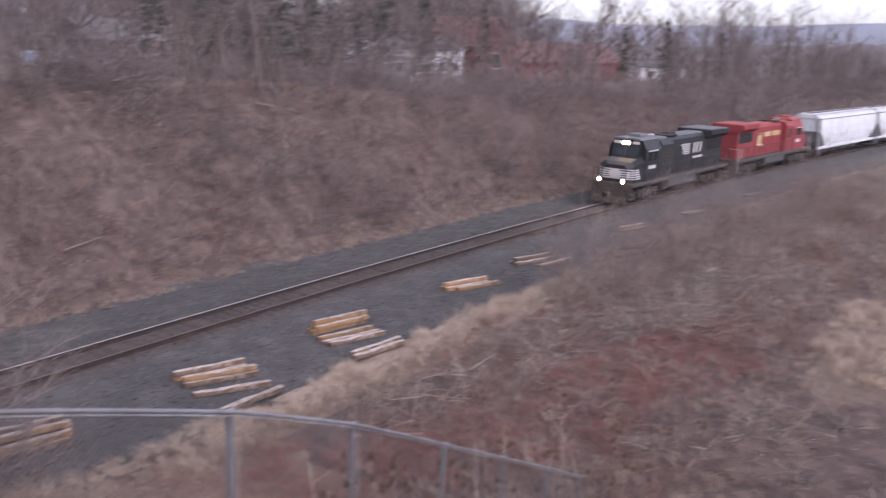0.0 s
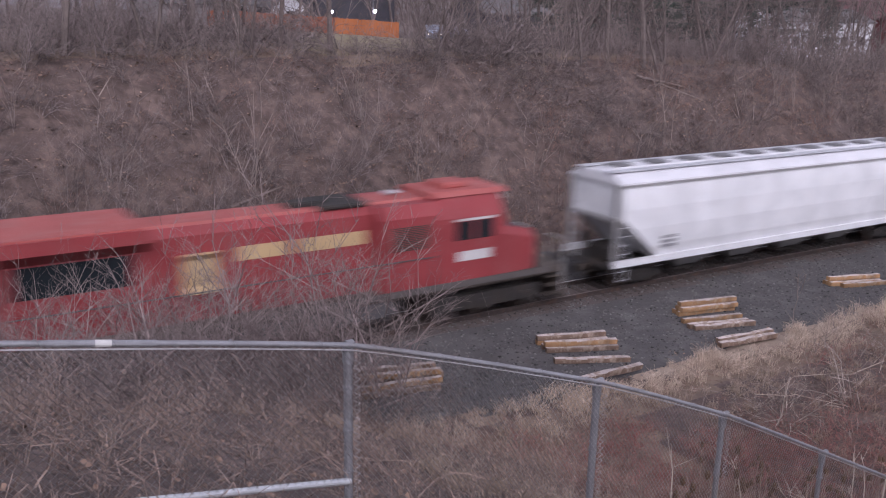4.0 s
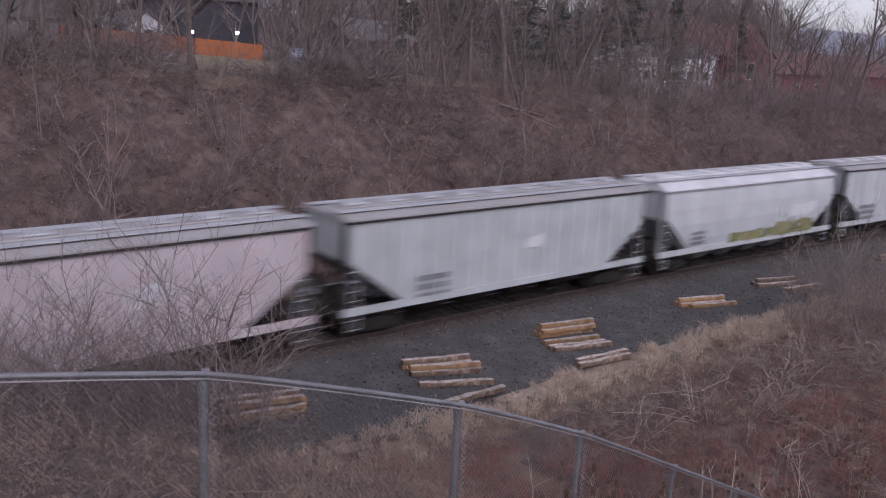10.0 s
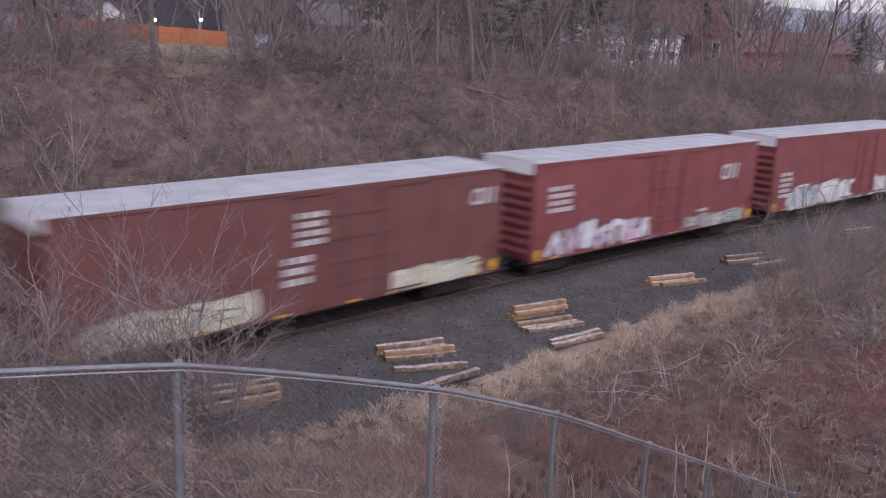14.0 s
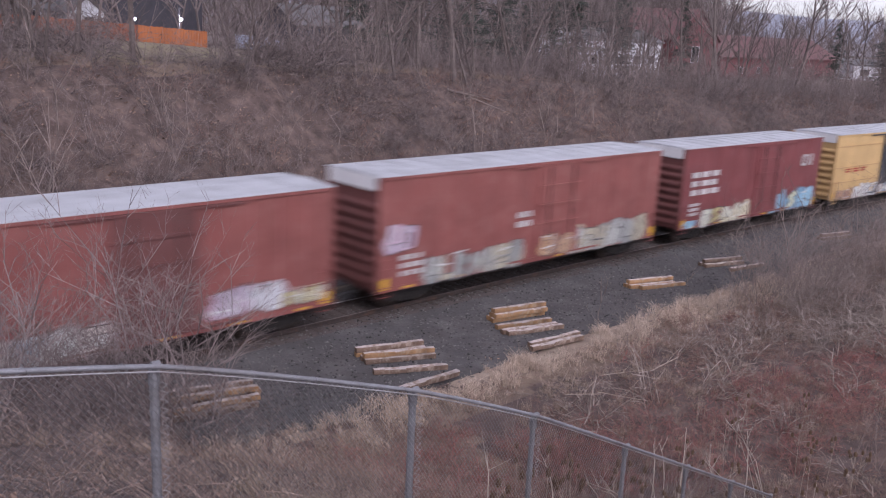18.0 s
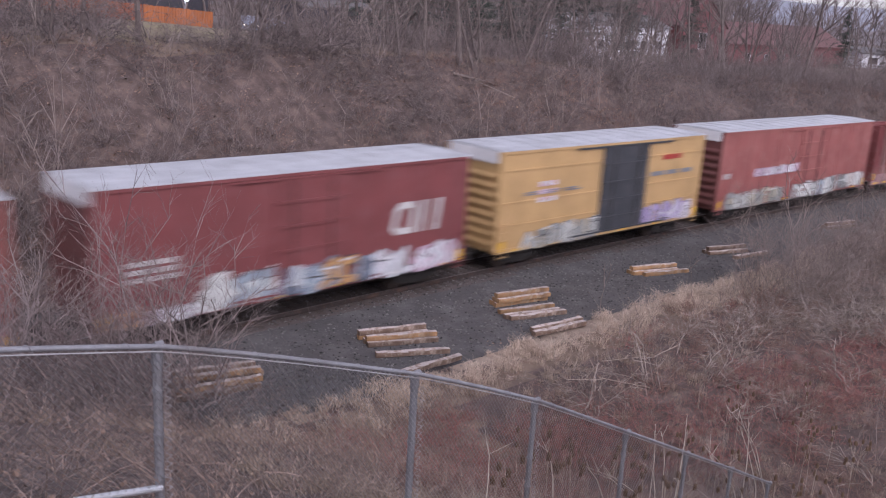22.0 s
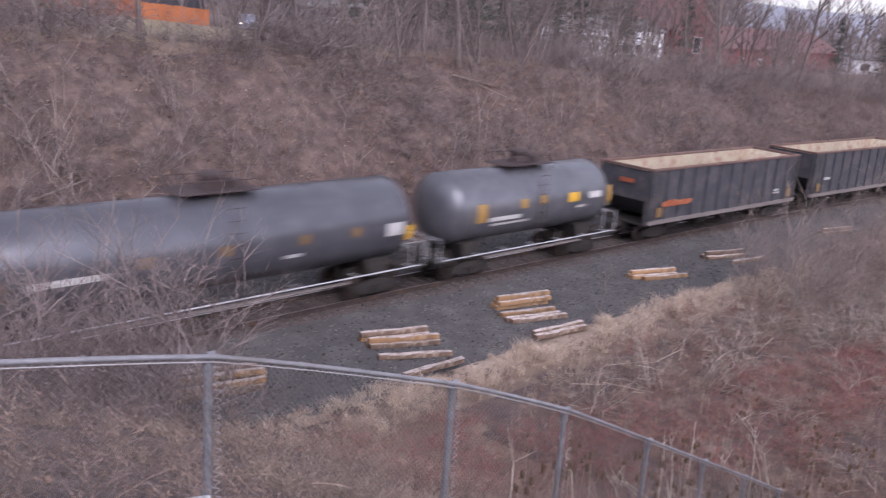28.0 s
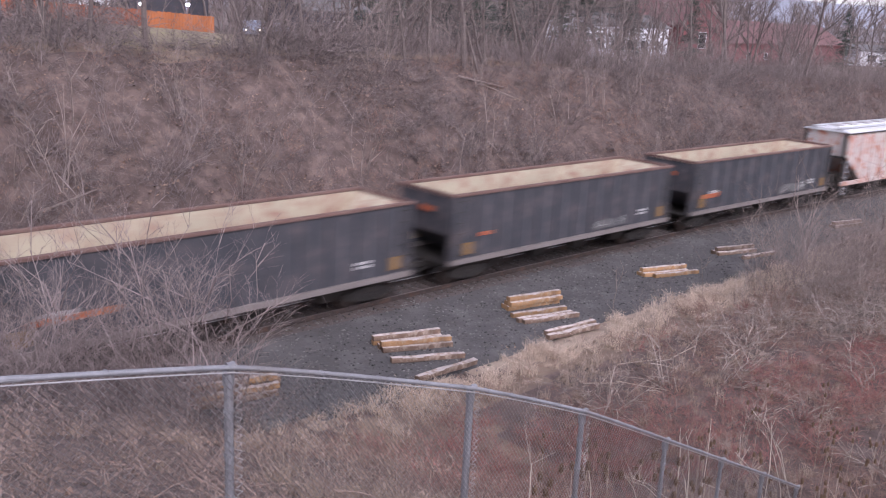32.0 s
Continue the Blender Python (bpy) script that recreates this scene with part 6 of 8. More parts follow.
    for k in range(len(F) - 1):
        for j in range(40):
            p, q = along(k, j / 40), along(k, (j + 1) / 40)
            lift = Vector((0, -0.012, -0.036))
            edge.rod(p + lift, q + lift, 0.006, n=5)
            if j % 2 == 0:
                edge.rod(p + lift, p + lift + Vector((0.012, -0.004, 0.055)), 0.0022, n=4)
    part("mesh_edge", edge, M["galv_wire"], fence, "twisted upper edge of the wire mesh")
    for k in (1, 2, 3, 4):
        p = F[k]
        for j in range(24):
            z = p.z - 0.12 - j * 0.065
            w = B().rod((p.x + 0.02, p.y - 0.0, z), (p.x + 0.075, p.y - 0.01, z - 0.03), 0.0028, n=5).rod((p.x + 0.075, p.y - 0.01, z - 0.03), (p.x + 0.03, p.y, z - 0.055), 0.0028, n=5)
            part("mesh_loop", w, M["galv_wire"], fence)
    # mesh: two families of wires bent into diamonds
    P = 0.06
    cum = [0]
    for i in range(1, len(pts)):
        cum.append(cum[-1] + (pts[i] - pts[i - 1]).length)
    cum = np.array(cum)
    arr = np.array([tuple(p) for p in pts])
    rail = lambda u: np.stack([np.interp(u, cum, arr[:, j]) for j in range(3)], -1)
    step = P / 2
    nu = int(cum[-1] / step)
    nv = int(H / step)
    vv = np.arange(nv)
    verts, faces = [], []
    r = 0.0013
    base = 0
    for fam in (0, 1):
        for i in range(0, nu, 1):
            # zig-zag wire: it leans one cell to each side on its way down
            if i % 2 != fam:
                continue
            u = (i + ((vv + fam) % 2)) * step
            p = rail(np.clip(u, 0, cum[-1]))
            z = p[:, 2] - 0.02 - vv * step
            zig = np.where((vv + fam) % 2 == 0, 0.004, -0.004)
            c = np.stack([p[:, 0], p[:, 1] + zig, z], 1)
            for off in ((-r, 0, -r), (r, 0, -r), (0, 0, 1.4 * r)):
                verts.append(c + np.array(off) + np.array([0, 0, 0]))
            k = np.arange(nv - 1)
            for q in range(3):
                qa, qb = base + q * nv, base + ((q + 1) % 3) * nv
                faces.append(np.stack([qa + k, qa + k + 1, qb + k + 1, qb + k], 1))
            base += 3 * nv
    me = arrays_mesh("wire_mesh", np.concatenate(verts), np.concatenate(faces))
    o = part("wire_mesh", me, M["galv_wire"], fence, "diamond wire mesh")
    tagged(o, kind="stuff")


M["galv_bright"] = mat("pale_galvanised_tube", (0.62, 0.63, 0.66), 0.4, 0.5, (0.3, 0.28, 0.28), 0.3, 0.1, 6.0, 60)
# worn wire whose patchy bright tone paints glints into the colour
M["galv_wire"] = mat("weathered_glinting_wire", (0.4, 0.38, 0.39), 0.4, 0.4, (0.22, 0.17, 0.15), 0.7, 0, 6.0, 60)
make_fence()


# ---------------------------------------------------------------- plants: bare twigs, trees, grass
def sprout(rng, stems, height, spread_, kids, r0, droop=0.1, levels=2, gap=0.25):
    """Segments (a, b, ra, rb) of a bare shrub growing from the origin."""
    seg = []

    def grow(p, d, length, r, lev):
        n = 3 if lev == 0 else 2
        for k in range(n):
            d = (d + Vector((rng.uniform(-1, 1), rng.uniform(-1, 1), rng.uniform(-0.4, 0.5) - droop * lev)) * 0.22).normalized()
            q = p + d * (length / n)
            seg.append((p, q, r * (1 - 0.25 * k), r * (1 - 0.25 * (k + 1))))
            if lev < levels:
                for _ in range(kids if k else max(1, kids - 1)):
                    a = rng.uniform(0, 6.28)
                    e = (d * rng.uniform(0.5, 1.0) + Vector((math.cos(a), math.sin(a), rng.uniform(-0.1, 0.7))) * rng.uniform(0.5, 0.9)).normalized()
                    grow(p.lerp(q, rng.uniform(0.3, 1)), e, length * rng.uniform(0.35, 0.6), r * 0.5, lev + 1)
            p = q

    for _ in range(stems):
        a = rng.uniform(0, 6.28)
        lean = rng.uniform(0.1, spread_)
        grow(Vector((math.cos(a), math.sin(a), 0)) * rng.uniform(0, gap), Vector((math.cos(a) * lean, math.sin(a) * lean, 1)).normalized(), height * rng.uniform(0.6, 1.1), r0 * rng.uniform(0.7, 1.2), 0)
    return seg


def seg_arrays(seg, thick=1.0):
    """Prisms for stout segments and strips for fine ones: vertices and quads."""
    n = len(seg)
    a = np.array([tuple(s[0]) for s in seg])
    b = np.array([tuple(s[1]) for s in seg])
    ra = np.array([s[2] for s in seg])[:, None] * thick
    rb = np.array([max(s[3], 0.0012) for s in seg])[:, None] * thick
    d = b - a
    d /= np.linalg.norm(d, axis=1, keepdims=True) + 1e-9
    ref = np.where(np.abs(d[:, 2:3]) > 0.9, np.array([[1.0, 0, 0]]), np.array([[0, 0, 1.0]]))
    u = np.cross(d, ref)
    u /= np.linalg.norm(u, axis=1, keepdims=True) + 1e-9
    w = np.cross(d, u)
    stout = ra[:, 0] > 0.014
    v, f, base = [], [], 0
    m = int(stout.sum())
    if m:
        q = np.empty((m, 6, 3))
        for k in range(3):
            t = 2 * math.pi * k / 3
            o = (u * math.cos(t) + w * math.sin(t))[stout]
            q[:, k], q[:, 3 + k] = a[stout] + o * ra[stout], b[stout] + o * rb[stout]
        i = (np.arange(m) * 6)[:, None]
        f += [i + np.array([[k, (k + 1) % 3, 3 + (k + 1) % 3, 3 + k]]) for k in range(3)]
        v.append(q.reshape(-1, 3))
        base = 6 * m
    thin = ~stout
    m = int(thin.sum())
    if m:
        # the finest twigs and blades: one flat strip each, turned at random about its length
        t = (np.arange(n) * 2.399)[:, None]
        o = ((u * np.cos(t) + w * np.sin(t)) * 1.3)[thin]
        q = np.stack([a[thin] - o * ra[thin], a[thin] + o * ra[thin], b[thin] + o * rb[thin], b[thin] - o * rb[thin]], 1)
        v.append(q.reshape(-1, 3))
        f.append(base + np.arange(m * 4).reshape(m, 4))
    return np.concatenate(v), np.concatenate(f)


def tangle(rng, stems, height, reach, r0, twigs=2):
    """A mound of thin arching stems with side twigs that point every way."""
    seg = []
    for _ in range(stems):
        a = rng.uniform(0, 6.28)
        p = Vector((math.cos(a), math.sin(a), 0)) * rng.uniform(0, reach * 0.5)
        lean = rng.uniform(0.1, 1.1)
        d = Vector((math.cos(a) * lean, math.sin(a) * lean, 1)).normalized()
        n, length, r = 4, height * rng.uniform(0.55, 1.2), r0 * rng.uniform(0.7, 1.2)
        for k in range(n):
            d = (d + Vector((rng.uniform(-0.5, 0.5) + 0.22 * math.cos(a) * lean, rng.uniform(-0.5, 0.5) + 0.22 * math.sin(a) * lean, rng.uniform(-0.55, 0.12) * lean))).normalized()
            q = p + d * (length / n)
            seg.append((p, q, r * (1 - 0.2 * k), r * (0.8 - 0.2 * k)))
            for _ in range(twigs if k else 1):
                e = (d * 0.4 + Vector((rng.uniform(-1, 1), rng.uniform(-1, 1), rng.uniform(-0.35, 0.75)))).normalized()
                m = p.lerp(q, rng.uniform(0.1, 1))
                l = length * rng.uniform(0.14, 0.32)
                j = m + e * l
                seg.append((m, j, r * 0.5, r * 0.35))
                e = (e + Vector((rng.uniform(-0.7, 0.7), rng.uniform(-0.7, 0.7), rng.uniform(-0.4, 0.6)))).normalized()
                seg.append((j, j + e * l * 0.7, r * 0.35, r * 0.15))
            p = q
    return seg


def scatter(name, label, category, templates, places, material, seed=0):
    """ONE object that holds many plants: each place is x, y, z, scale, turn, tilt."""
    rng = np.random.RandomState(seed)
    V, Fc, base = [], [], 0
    for x, y, z, sc, tall, turn in places:
        v, f = templates[rng.randint(len(templates))]
        c, s = math.cos(turn), math.sin(turn)
        p = np.empty_like(v)
        p[:, 0] = (v[:, 0] * c - v[:, 1] * s) * sc + x
        p[:, 1] = (v[:, 0] * s + v[:, 1] * c) * sc + y
        p[:, 2] = v[:, 2] * sc * tall + z
        V.append(p)
        Fc.append(f + base)
        base += len(v)
    me = arrays_mesh(name, np.concatenate(V), np.concatenate(Fc))
    me.materials.append(material)
    return tagged(new(name, me), label, category, kind="stuff")


def sites(n, s_range, w_range, seed, dens=None, size=(0.7, 1.3), tall=(0.8, 1.2)):
    """Random places in track coordinates; dens(s, w) keeps a share of them."""
    rng = random.Random(seed)
    out = []
    tries = 0
    while len(out) < n and tries < n * 20:
        tries += 1
        s, w = rng.uniform(*s_range), rng.uniform(*w_range)
        p = on_line(s, w)
        if dens and rng.random() > dens(p.x, p.y, w):
            continue
        out.append((p.x, p.y, float(ground_z(p.x, p.y)) - 0.05, rng.uniform(*size), rng.uniform(*tall), rng.uniform(0, 6.28)))
    return out


def blades(rng, n, h, r, width, bend=0.5):
    """A tuft of narrow grass blades, each a bent thin prism."""
    seg = []
    for _ in range(n):
        a, q = rng.uniform(0, 6.28), rng.uniform(0, r)
        p = Vector((math.cos(a) * q, math.sin(a) * q, 0))
        l = h * rng.uniform(0.5, 1.1)
        b = Vector((rng.uniform(-1, 1), rng.uniform(-1, 1), 0)) * bend * l
        m = p + Vector((b.x * 0.3, b.y * 0.3, l * 0.6))
        e = p + Vector((b.x, b.y, l * rng.uniform(0.7, 1.0)))
        seg += [(p, m, width, width * 0.8), (m, e, width * 0.8, width * 0.2)]
    return seg


def free(x, y):
    """Nothing grows right where the ties lie at the grass edge."""
    return 0.0 if (23.4 < x < 26.9 and 19.2 < y < 20.6) or (17.3 < x < 20.2 and 19.5 < y < 20.3) else 1.0


def clump(x, y, k, seed, low):
    """Share of plants kept at a place: high in clumps, low between."""
    return min(1.0, max(low, 0.5 + 1.6 * float(ripple(x, y, k, seed))))


def plants():
    rng = random.Random(12)
    bush = [seg_arrays(tangle(rng, 10, 1.35, 0.7, 0.0105)) for _ in range(9)]
    whip = [seg_arrays(sprout(rng, 3, 2.0, 0.4, 2, 0.012, 0.05, 1)) for _ in range(6)]
    cane = [seg_arrays(tangle(rng, 10, 0.8, 0.5, 0.0055)) for _ in range(8)]
    tuft = [seg_arrays(blades(rng, 40, 0.4, 0.24, 0.004, 0.7)) for _ in range(6)]
    tall = [seg_arrays(blades(rng, 9, 0.8, 0.3, 0.0032, 0.4)) for _ in range(5)]
    # brush on the far bank
    scatter("bank_brush", "dense bare grey-brown brush on the far bank", "brush", bush, sites(1900, (-45, 75), (6.3, 17), 1, size=(0.5, 1.35), dens=lambda x, y, w: clump(x, y, 0.6, 51, 0.3)), M["twig"], 1)
    scatter("bank_saplings", "thin bare saplings on the far bank", "brush", whip, sites(330, (-45, 110), (6.5, 18), 2, size=(0.6, 1.9)), M["twig_pale"], 2)
    scatter("bank_brambles", "low reddish brambles on the far bank", "brush", cane, sites(800, (-45, 70), (6, 16), 3, size=(0.7, 1.5), dens=lambda x, y, w: clump(x, y, 0.5, 52, 0.15)), M["cane"], 3)
    scatter("far_brush", "distant bare brush along the cutting", "brush", bush, sites(330, (70, 240), (6.3, 22), 4, size=(1.5, 3.0)), M["twig"], 4)
    scatter("bank_cover", "low brown ground cover on the far bank", "brush", cane, sites(1100, (-45, 60), (5.9, 16), 55, size=(0.4, 0.9)), M["cover"], 55)
    scatter("toe_grass", "dry grass along the foot of the far bank", "grass", tuft, sites(1250, (-40, 90), (5.1, 6.6), 5, size=(0.4, 0.9)), M["straw_dull"], 5)
    # near slope
    scatter("edge_grass", "dry straw grass along the ballast edge", "grass", tuft, sites(1250, (-32, 45), (-9.4, -7.0), 6, size=(0.4, 1.2), dens=lambda x, y, w: free(x, y) * (0.05 if x < 11 else 0.3 if x < 14 else clump(x, y, 1.0, 42, 0.2))), M["straw"], 6)
    scatter("slope_grass", "matted dry grass on the near slope", "grass", tuft, sites(1100, (-34, 25), (-22, -9), 7, size=(0.5, 1.1), dens=lambda x, y, w: clump(x, y, 1.1, 21, 0.1) * (0.06 if x < 7 else 0.75 if x < 14 and w < -11 else 0.3)), M["straw_dull"], 7)
    scatter("slope_canes", "tangled red-brown canes on the near slope", "brush", cane, sites(1100, (-26, 40), (-20, -8.6), 8, size=(0.5, 1.2), dens=lambda x, y, w: clump(x, y, 0.9, 22, 0.15) if x > 8.5 + (19 - y) * 0.1 else 0.2), M["cane"], 8)
    scatter("near_brush", "bare grey-brown shrubs beside the track", "brush", bush, sites(480, (-8, 95), (-16, -8.0), 9, size=(0.6, 1.5), dens=lambda x, y, w: min(1, max(0, (x - 22) / 12)) * clump(x, y, 0.8, 24, 0.25)), M["twig_grey"], 9)
    scatter("valley_brush", "bare brush on the floor beside the track", "brush", bush, sites(900, (-18, 150), (-45, -11), 10, size=(0.7, 1.5), dens=lambda x, y, w: 0.15 if 33 < x < 47 and w < -20.5 else 1 if x > 20 + (12 - y) * 0.1 else 0), M["twig_grey"], 10)
    scatter("tall_weeds", "pale dead weed stalks on the near slope", "grass", tall, sites(170, (-28, 30), (-21, -8.5), 11, size=(0.6, 1.3), dens=lambda x, y, w: clump(x, y, 1.5, 23, 0.1)), M["stalk"], 11)
    # the shrub thicket in front of the track on the left
    fine = [seg_arrays(sprout(rng, 6, 1.5, 0.9, 3, 0.008, 0.2), 0.55) for _ in range(5)]
    shrub = [seg_arrays(sprout(rng, 4, 1.7, 0.85, 3, 0.013, 0.1, 3), 0.8) for _ in range(4)]
    arch = [seg_arrays(tangle(rng, 12, 1.7, 0.6, 0.008, 4)) for _ in range(6)]
    scatter("track_thicket", "dense bare shrub thicket in front of the track", "brush", fine, sites(22, (-33, -25.3), (-9.5, -5.6), 12, size=(1.5, 2.3)), M["twig_mid"], 12)
    scatter("thicket_arches", "arching grey-pink twigs of the thicket by the track", "brush", arch, sites(95, (-34, -22.6), (-9.5, -3.2), 53, size=(0.6, 1.15), dens=lambda x, y, w: 1 if x < 8.4 or w > -5.0 else 0), M["twig_thicket"], 53)
    scatter("thicket_crowns", "tall tangled crowns of the thicket by the track", "brush", shrub, sites(38, (-35, -25.6), (-9.0, -4.4), 59, size=(1.3, 2.3), tall=(0.9, 1.2)), M["twig_thicket"], 59)
    scatter("bank_veil", "slender grey saplings on the side of the cutting", "brush", fine, sites(310, (-40, 120), (7, 18), 54, size=(0.8, 2.8), dens=lambda x, y, w: 1 if x > 50 else 0.6), M["twig_mid"], 54)
    scatter("valley_canes", "tangled red-brown canes beside the track", "brush", cane, sites(700, (-16, 60), (-30, -9), 13, size=(0.6, 1.3), dens=lambda x, y, w: 0.15 if 33 < x < 47 and w < -20.5 else 1 if x > 18 else 0), M["cane"], 13)
    scatter("straw_patch", "patch of pale tall straw grass", "grass", tuft, sites(330, (-2, 12), (-26, -20), 14, size=(0.7, 1.6), dens=lambda x, y, w: clump(x, y, 0.9, 58, 0.15)), M["straw"], 14)
    scatter("edge_thicket", "tall brown thicket beside the ballast edge", "brush", arch, sites(75, (4, 45), (-15, -9), 56, size=(0.9, 1.7), dens=lambda x, y, w: clump(x, y, 0.6, 57, 0.2)), M["weed_brown"], 56)
    scatter("edge_plumes", "tall pale grass plumes along the ballast edge", "grass", tuft, sites(240, (-26, 45), (-8.8, -7.2), 16, size=(0.8, 1.6), dens=lambda x, y, w: free(x, y) * clump(x, y, 1.3, 41, 0.05)), M["straw"], 16)
    scatter("slope_shrubs", "grey bare shrubs on the near slope", "brush", whip, sites(200, (-22, 30), (-24, -9), 17, size=(0.35, 0.8), dens=lambda x, y, w: min(1, max(0, (x - 12) / 9)) * clump(x, y, 1.0, 25, 0.1)), M["twig_pale"], 17)
    rim = [seg_arrays(sprout(rng, 5, 2.2, 0.5, 3, 0.02, 0.05, 2), 1.2) for _ in range(5)]
    scatter("rim_brush", "tall bare brush along the top of the bank", "brush", rim, sites(120, (-32, 60), (14.6, 18.5), 18, size=(0.4, 1.1), dens=lambda x, y, w: 0.08 if 60 < math.degrees(math.atan2(y, x)) < 70 else 0.2 if 40 < math.degrees(math.atan2(y, x)) < 53 else 1), M["twig_mid"], 18)
    crown = [seg_arrays(sprout(rng, 1, 13, 0.2, 4, 0.12, 0.0, 2), 1.6) for _ in range(6)]
    scatter("far_wood", "bare wood behind the houses", "trees", crown, [q for q in sites(420, (-30, 210), (62, 150), 19, size=(0.8, 1.3), dens=lambda x, y, w: 1 if math.degrees(math.atan2(y, x)) > 31 else 0.35) if not 98 < q[0] < 190 or q[1] > 96], M["twig_mid"], 19)
    scatter("far_wood_edge", "bare wood behind the barn", "trees", crown, sites(130, (95, 330), (66, 125), 20, size=(0.9, 1.4), dens=lambda x, y, w: 1 if 30.5 < math.degrees(math.atan2(y, x)) < 41 and y > 94 else (0.02 if y > 94 else 0)), M["twig_mid"], 20)
    scatter("foot_weeds", "low brown weeds beside the ballast", "brush", fine, sites(55, (-33, -22), (-10, -5.6), 33, size=(0.3, 0.6)), M["weed_brown"], 33)
    scatter("shrub_veil", "fine grey shrubs beside the ballast edge", "brush", fine, sites(150, (-8, 45), (-14, -8.0), 34, size=(0.5, 1.3), dens=lambda x, y, w: min(1, max(0.03, (x - 24) / 14))), M["twig_pale"], 34)
    scatter("slope_weeds", "low brown weeds behind the fence", "brush", tuft, sites(420, (-42, -18), (-24, -7), 36, size=(0.4, 0.8)), M["weed_brown"], 36)
    scatter("slope_tangle", "brown tangled undergrowth behind the fence", "brush", cane, sites(420, (-42, -20), (-22, -6.4), 38, size=(0.6, 1.2), dens=lambda x, y, w: 0 if 9.5 < x < 15.5 and w > -9 else 1 if x < 11.5 else 0.15), M["weed_brown"], 38)
    scatter("red_canes", "clumps of reddish canes on the near slope", "brush", cane, sites(520, (-24, 2), (-20, -9.3), 37, size=(0.45, 1.0), dens=lambda x, y, w: clump(x, y, 0.7, 43, 0.02) if x > 11 else 0.1), M["cane_red"], 37)
    scatter("tall_shrubs", "tall grey bare shrubs beside the track", "brush", fine, sites(85, (-3, 45), (-13, -7.9), 35, size=(1.2, 2.7), dens=lambda x, y, w: 1 if x > 33 else 0), M["twig_pale"], 35)
    # dead leaves: small folded flakes lying about on the banks
    flake = []
    for _ in range(8):
        v = []
        for k in range(7):
            c = np.array([rng.uniform(-0.35, 0.35), rng.uniform(-0.35, 0.35), rng.uniform(0.04, 0.12)])
            d = np.array([rng.uniform(-1, 1), rng.uniform(-1, 1), rng.uniform(-0.5, 0.5)]) * 0.06
            e = np.array([-d[1], d[0], rng.uniform(-0.05, 0.05)]) * 0.7
            v += [c - d, c + e, c + d, c - e]
        flake.append((np.array(v), np.arange(28).reshape(7, 4)))
    scatter("bank_leaves", "dead leaves on the far bank", "leaves", flake, sites(5000, (-45, 75), (5.8, 16), 31, size=(0.7, 1.5)), M["dead_leaf"], 31)
    scatter("slope_leaves", "dead leaves on the near slope", "leaves", flake, sites(2400, (-42, 40), (-24, -6.5), 32, size=(0.5, 1.0)), M["dead_leaf"], 32)
    scatter("terrace_brush", "dense bare undergrowth on the terrace", "brush", bush, sites(760, (-30, 150), (15, 40), 15, size=(1.2, 2.4), dens=lambda x, y, w: (0.25 if math.degrees(math.atan2(y, x)) < 39.5 else 0.06 if w < 27 else 1) if math.atan2(y, x) < radians(52) else (0.6 if w < 20 else 0.35) if not 58 < math.degrees(math.atan2(y, x)) < 67 else (0.1 if w < 18 else 0)), M["twig"], 15)


M["dead_leaf"] = mat("dead_brown_leaf", (0.22, 0.145, 0.11), 0.9, 0, (0.1, 0.06, 0.05), 0.3, 0, isl=0.7)
M["cover"] = mat("dark_brown_cover", (0.15, 0.108, 0.095), 0.95, 0, grime=0.2, streak=0, isl=0.5)
M["weed_brown"] = mat("brown_weed_stems", (0.27, 0.195, 0.165), 0.9, 0, grime=0.2, streak=0, isl=0.5)
M["cane_red"] = mat("reddish_canes", (0.33, 0.135, 0.12), 0.9, 0, grime=0.2, streak=0, isl=0.45)
M["twig_grey"] = mat("grey_shrub_twigs", (0.33, 0.27, 0.235), 0.9, 0, grime=0.2, streak=0, isl=0.45)
M["twig_thicket"] = mat("grey_pink_twigs", (0.26, 0.205, 0.195), 0.9, 0, grime=0.2, streak=0, isl=0.35)
M["twig_mid"] = mat("fine_grey_twigs", (0.225, 0.178, 0.17), 0.9, 0, grime=0.2, streak=0, isl=0.4)
M["twig_pale"] = mat("pale_grey_twigs", (0.26, 0.205, 0.185), 0.9, 0, grime=0.2, streak=0, isl=0.35)
M["straw_dull"] = mat("dull_matted_grass", (0.4, 0.31, 0.245), 0.9, 0, (0.17, 0.11, 0.08), 0.4, 0, isl=0.35)
plants()


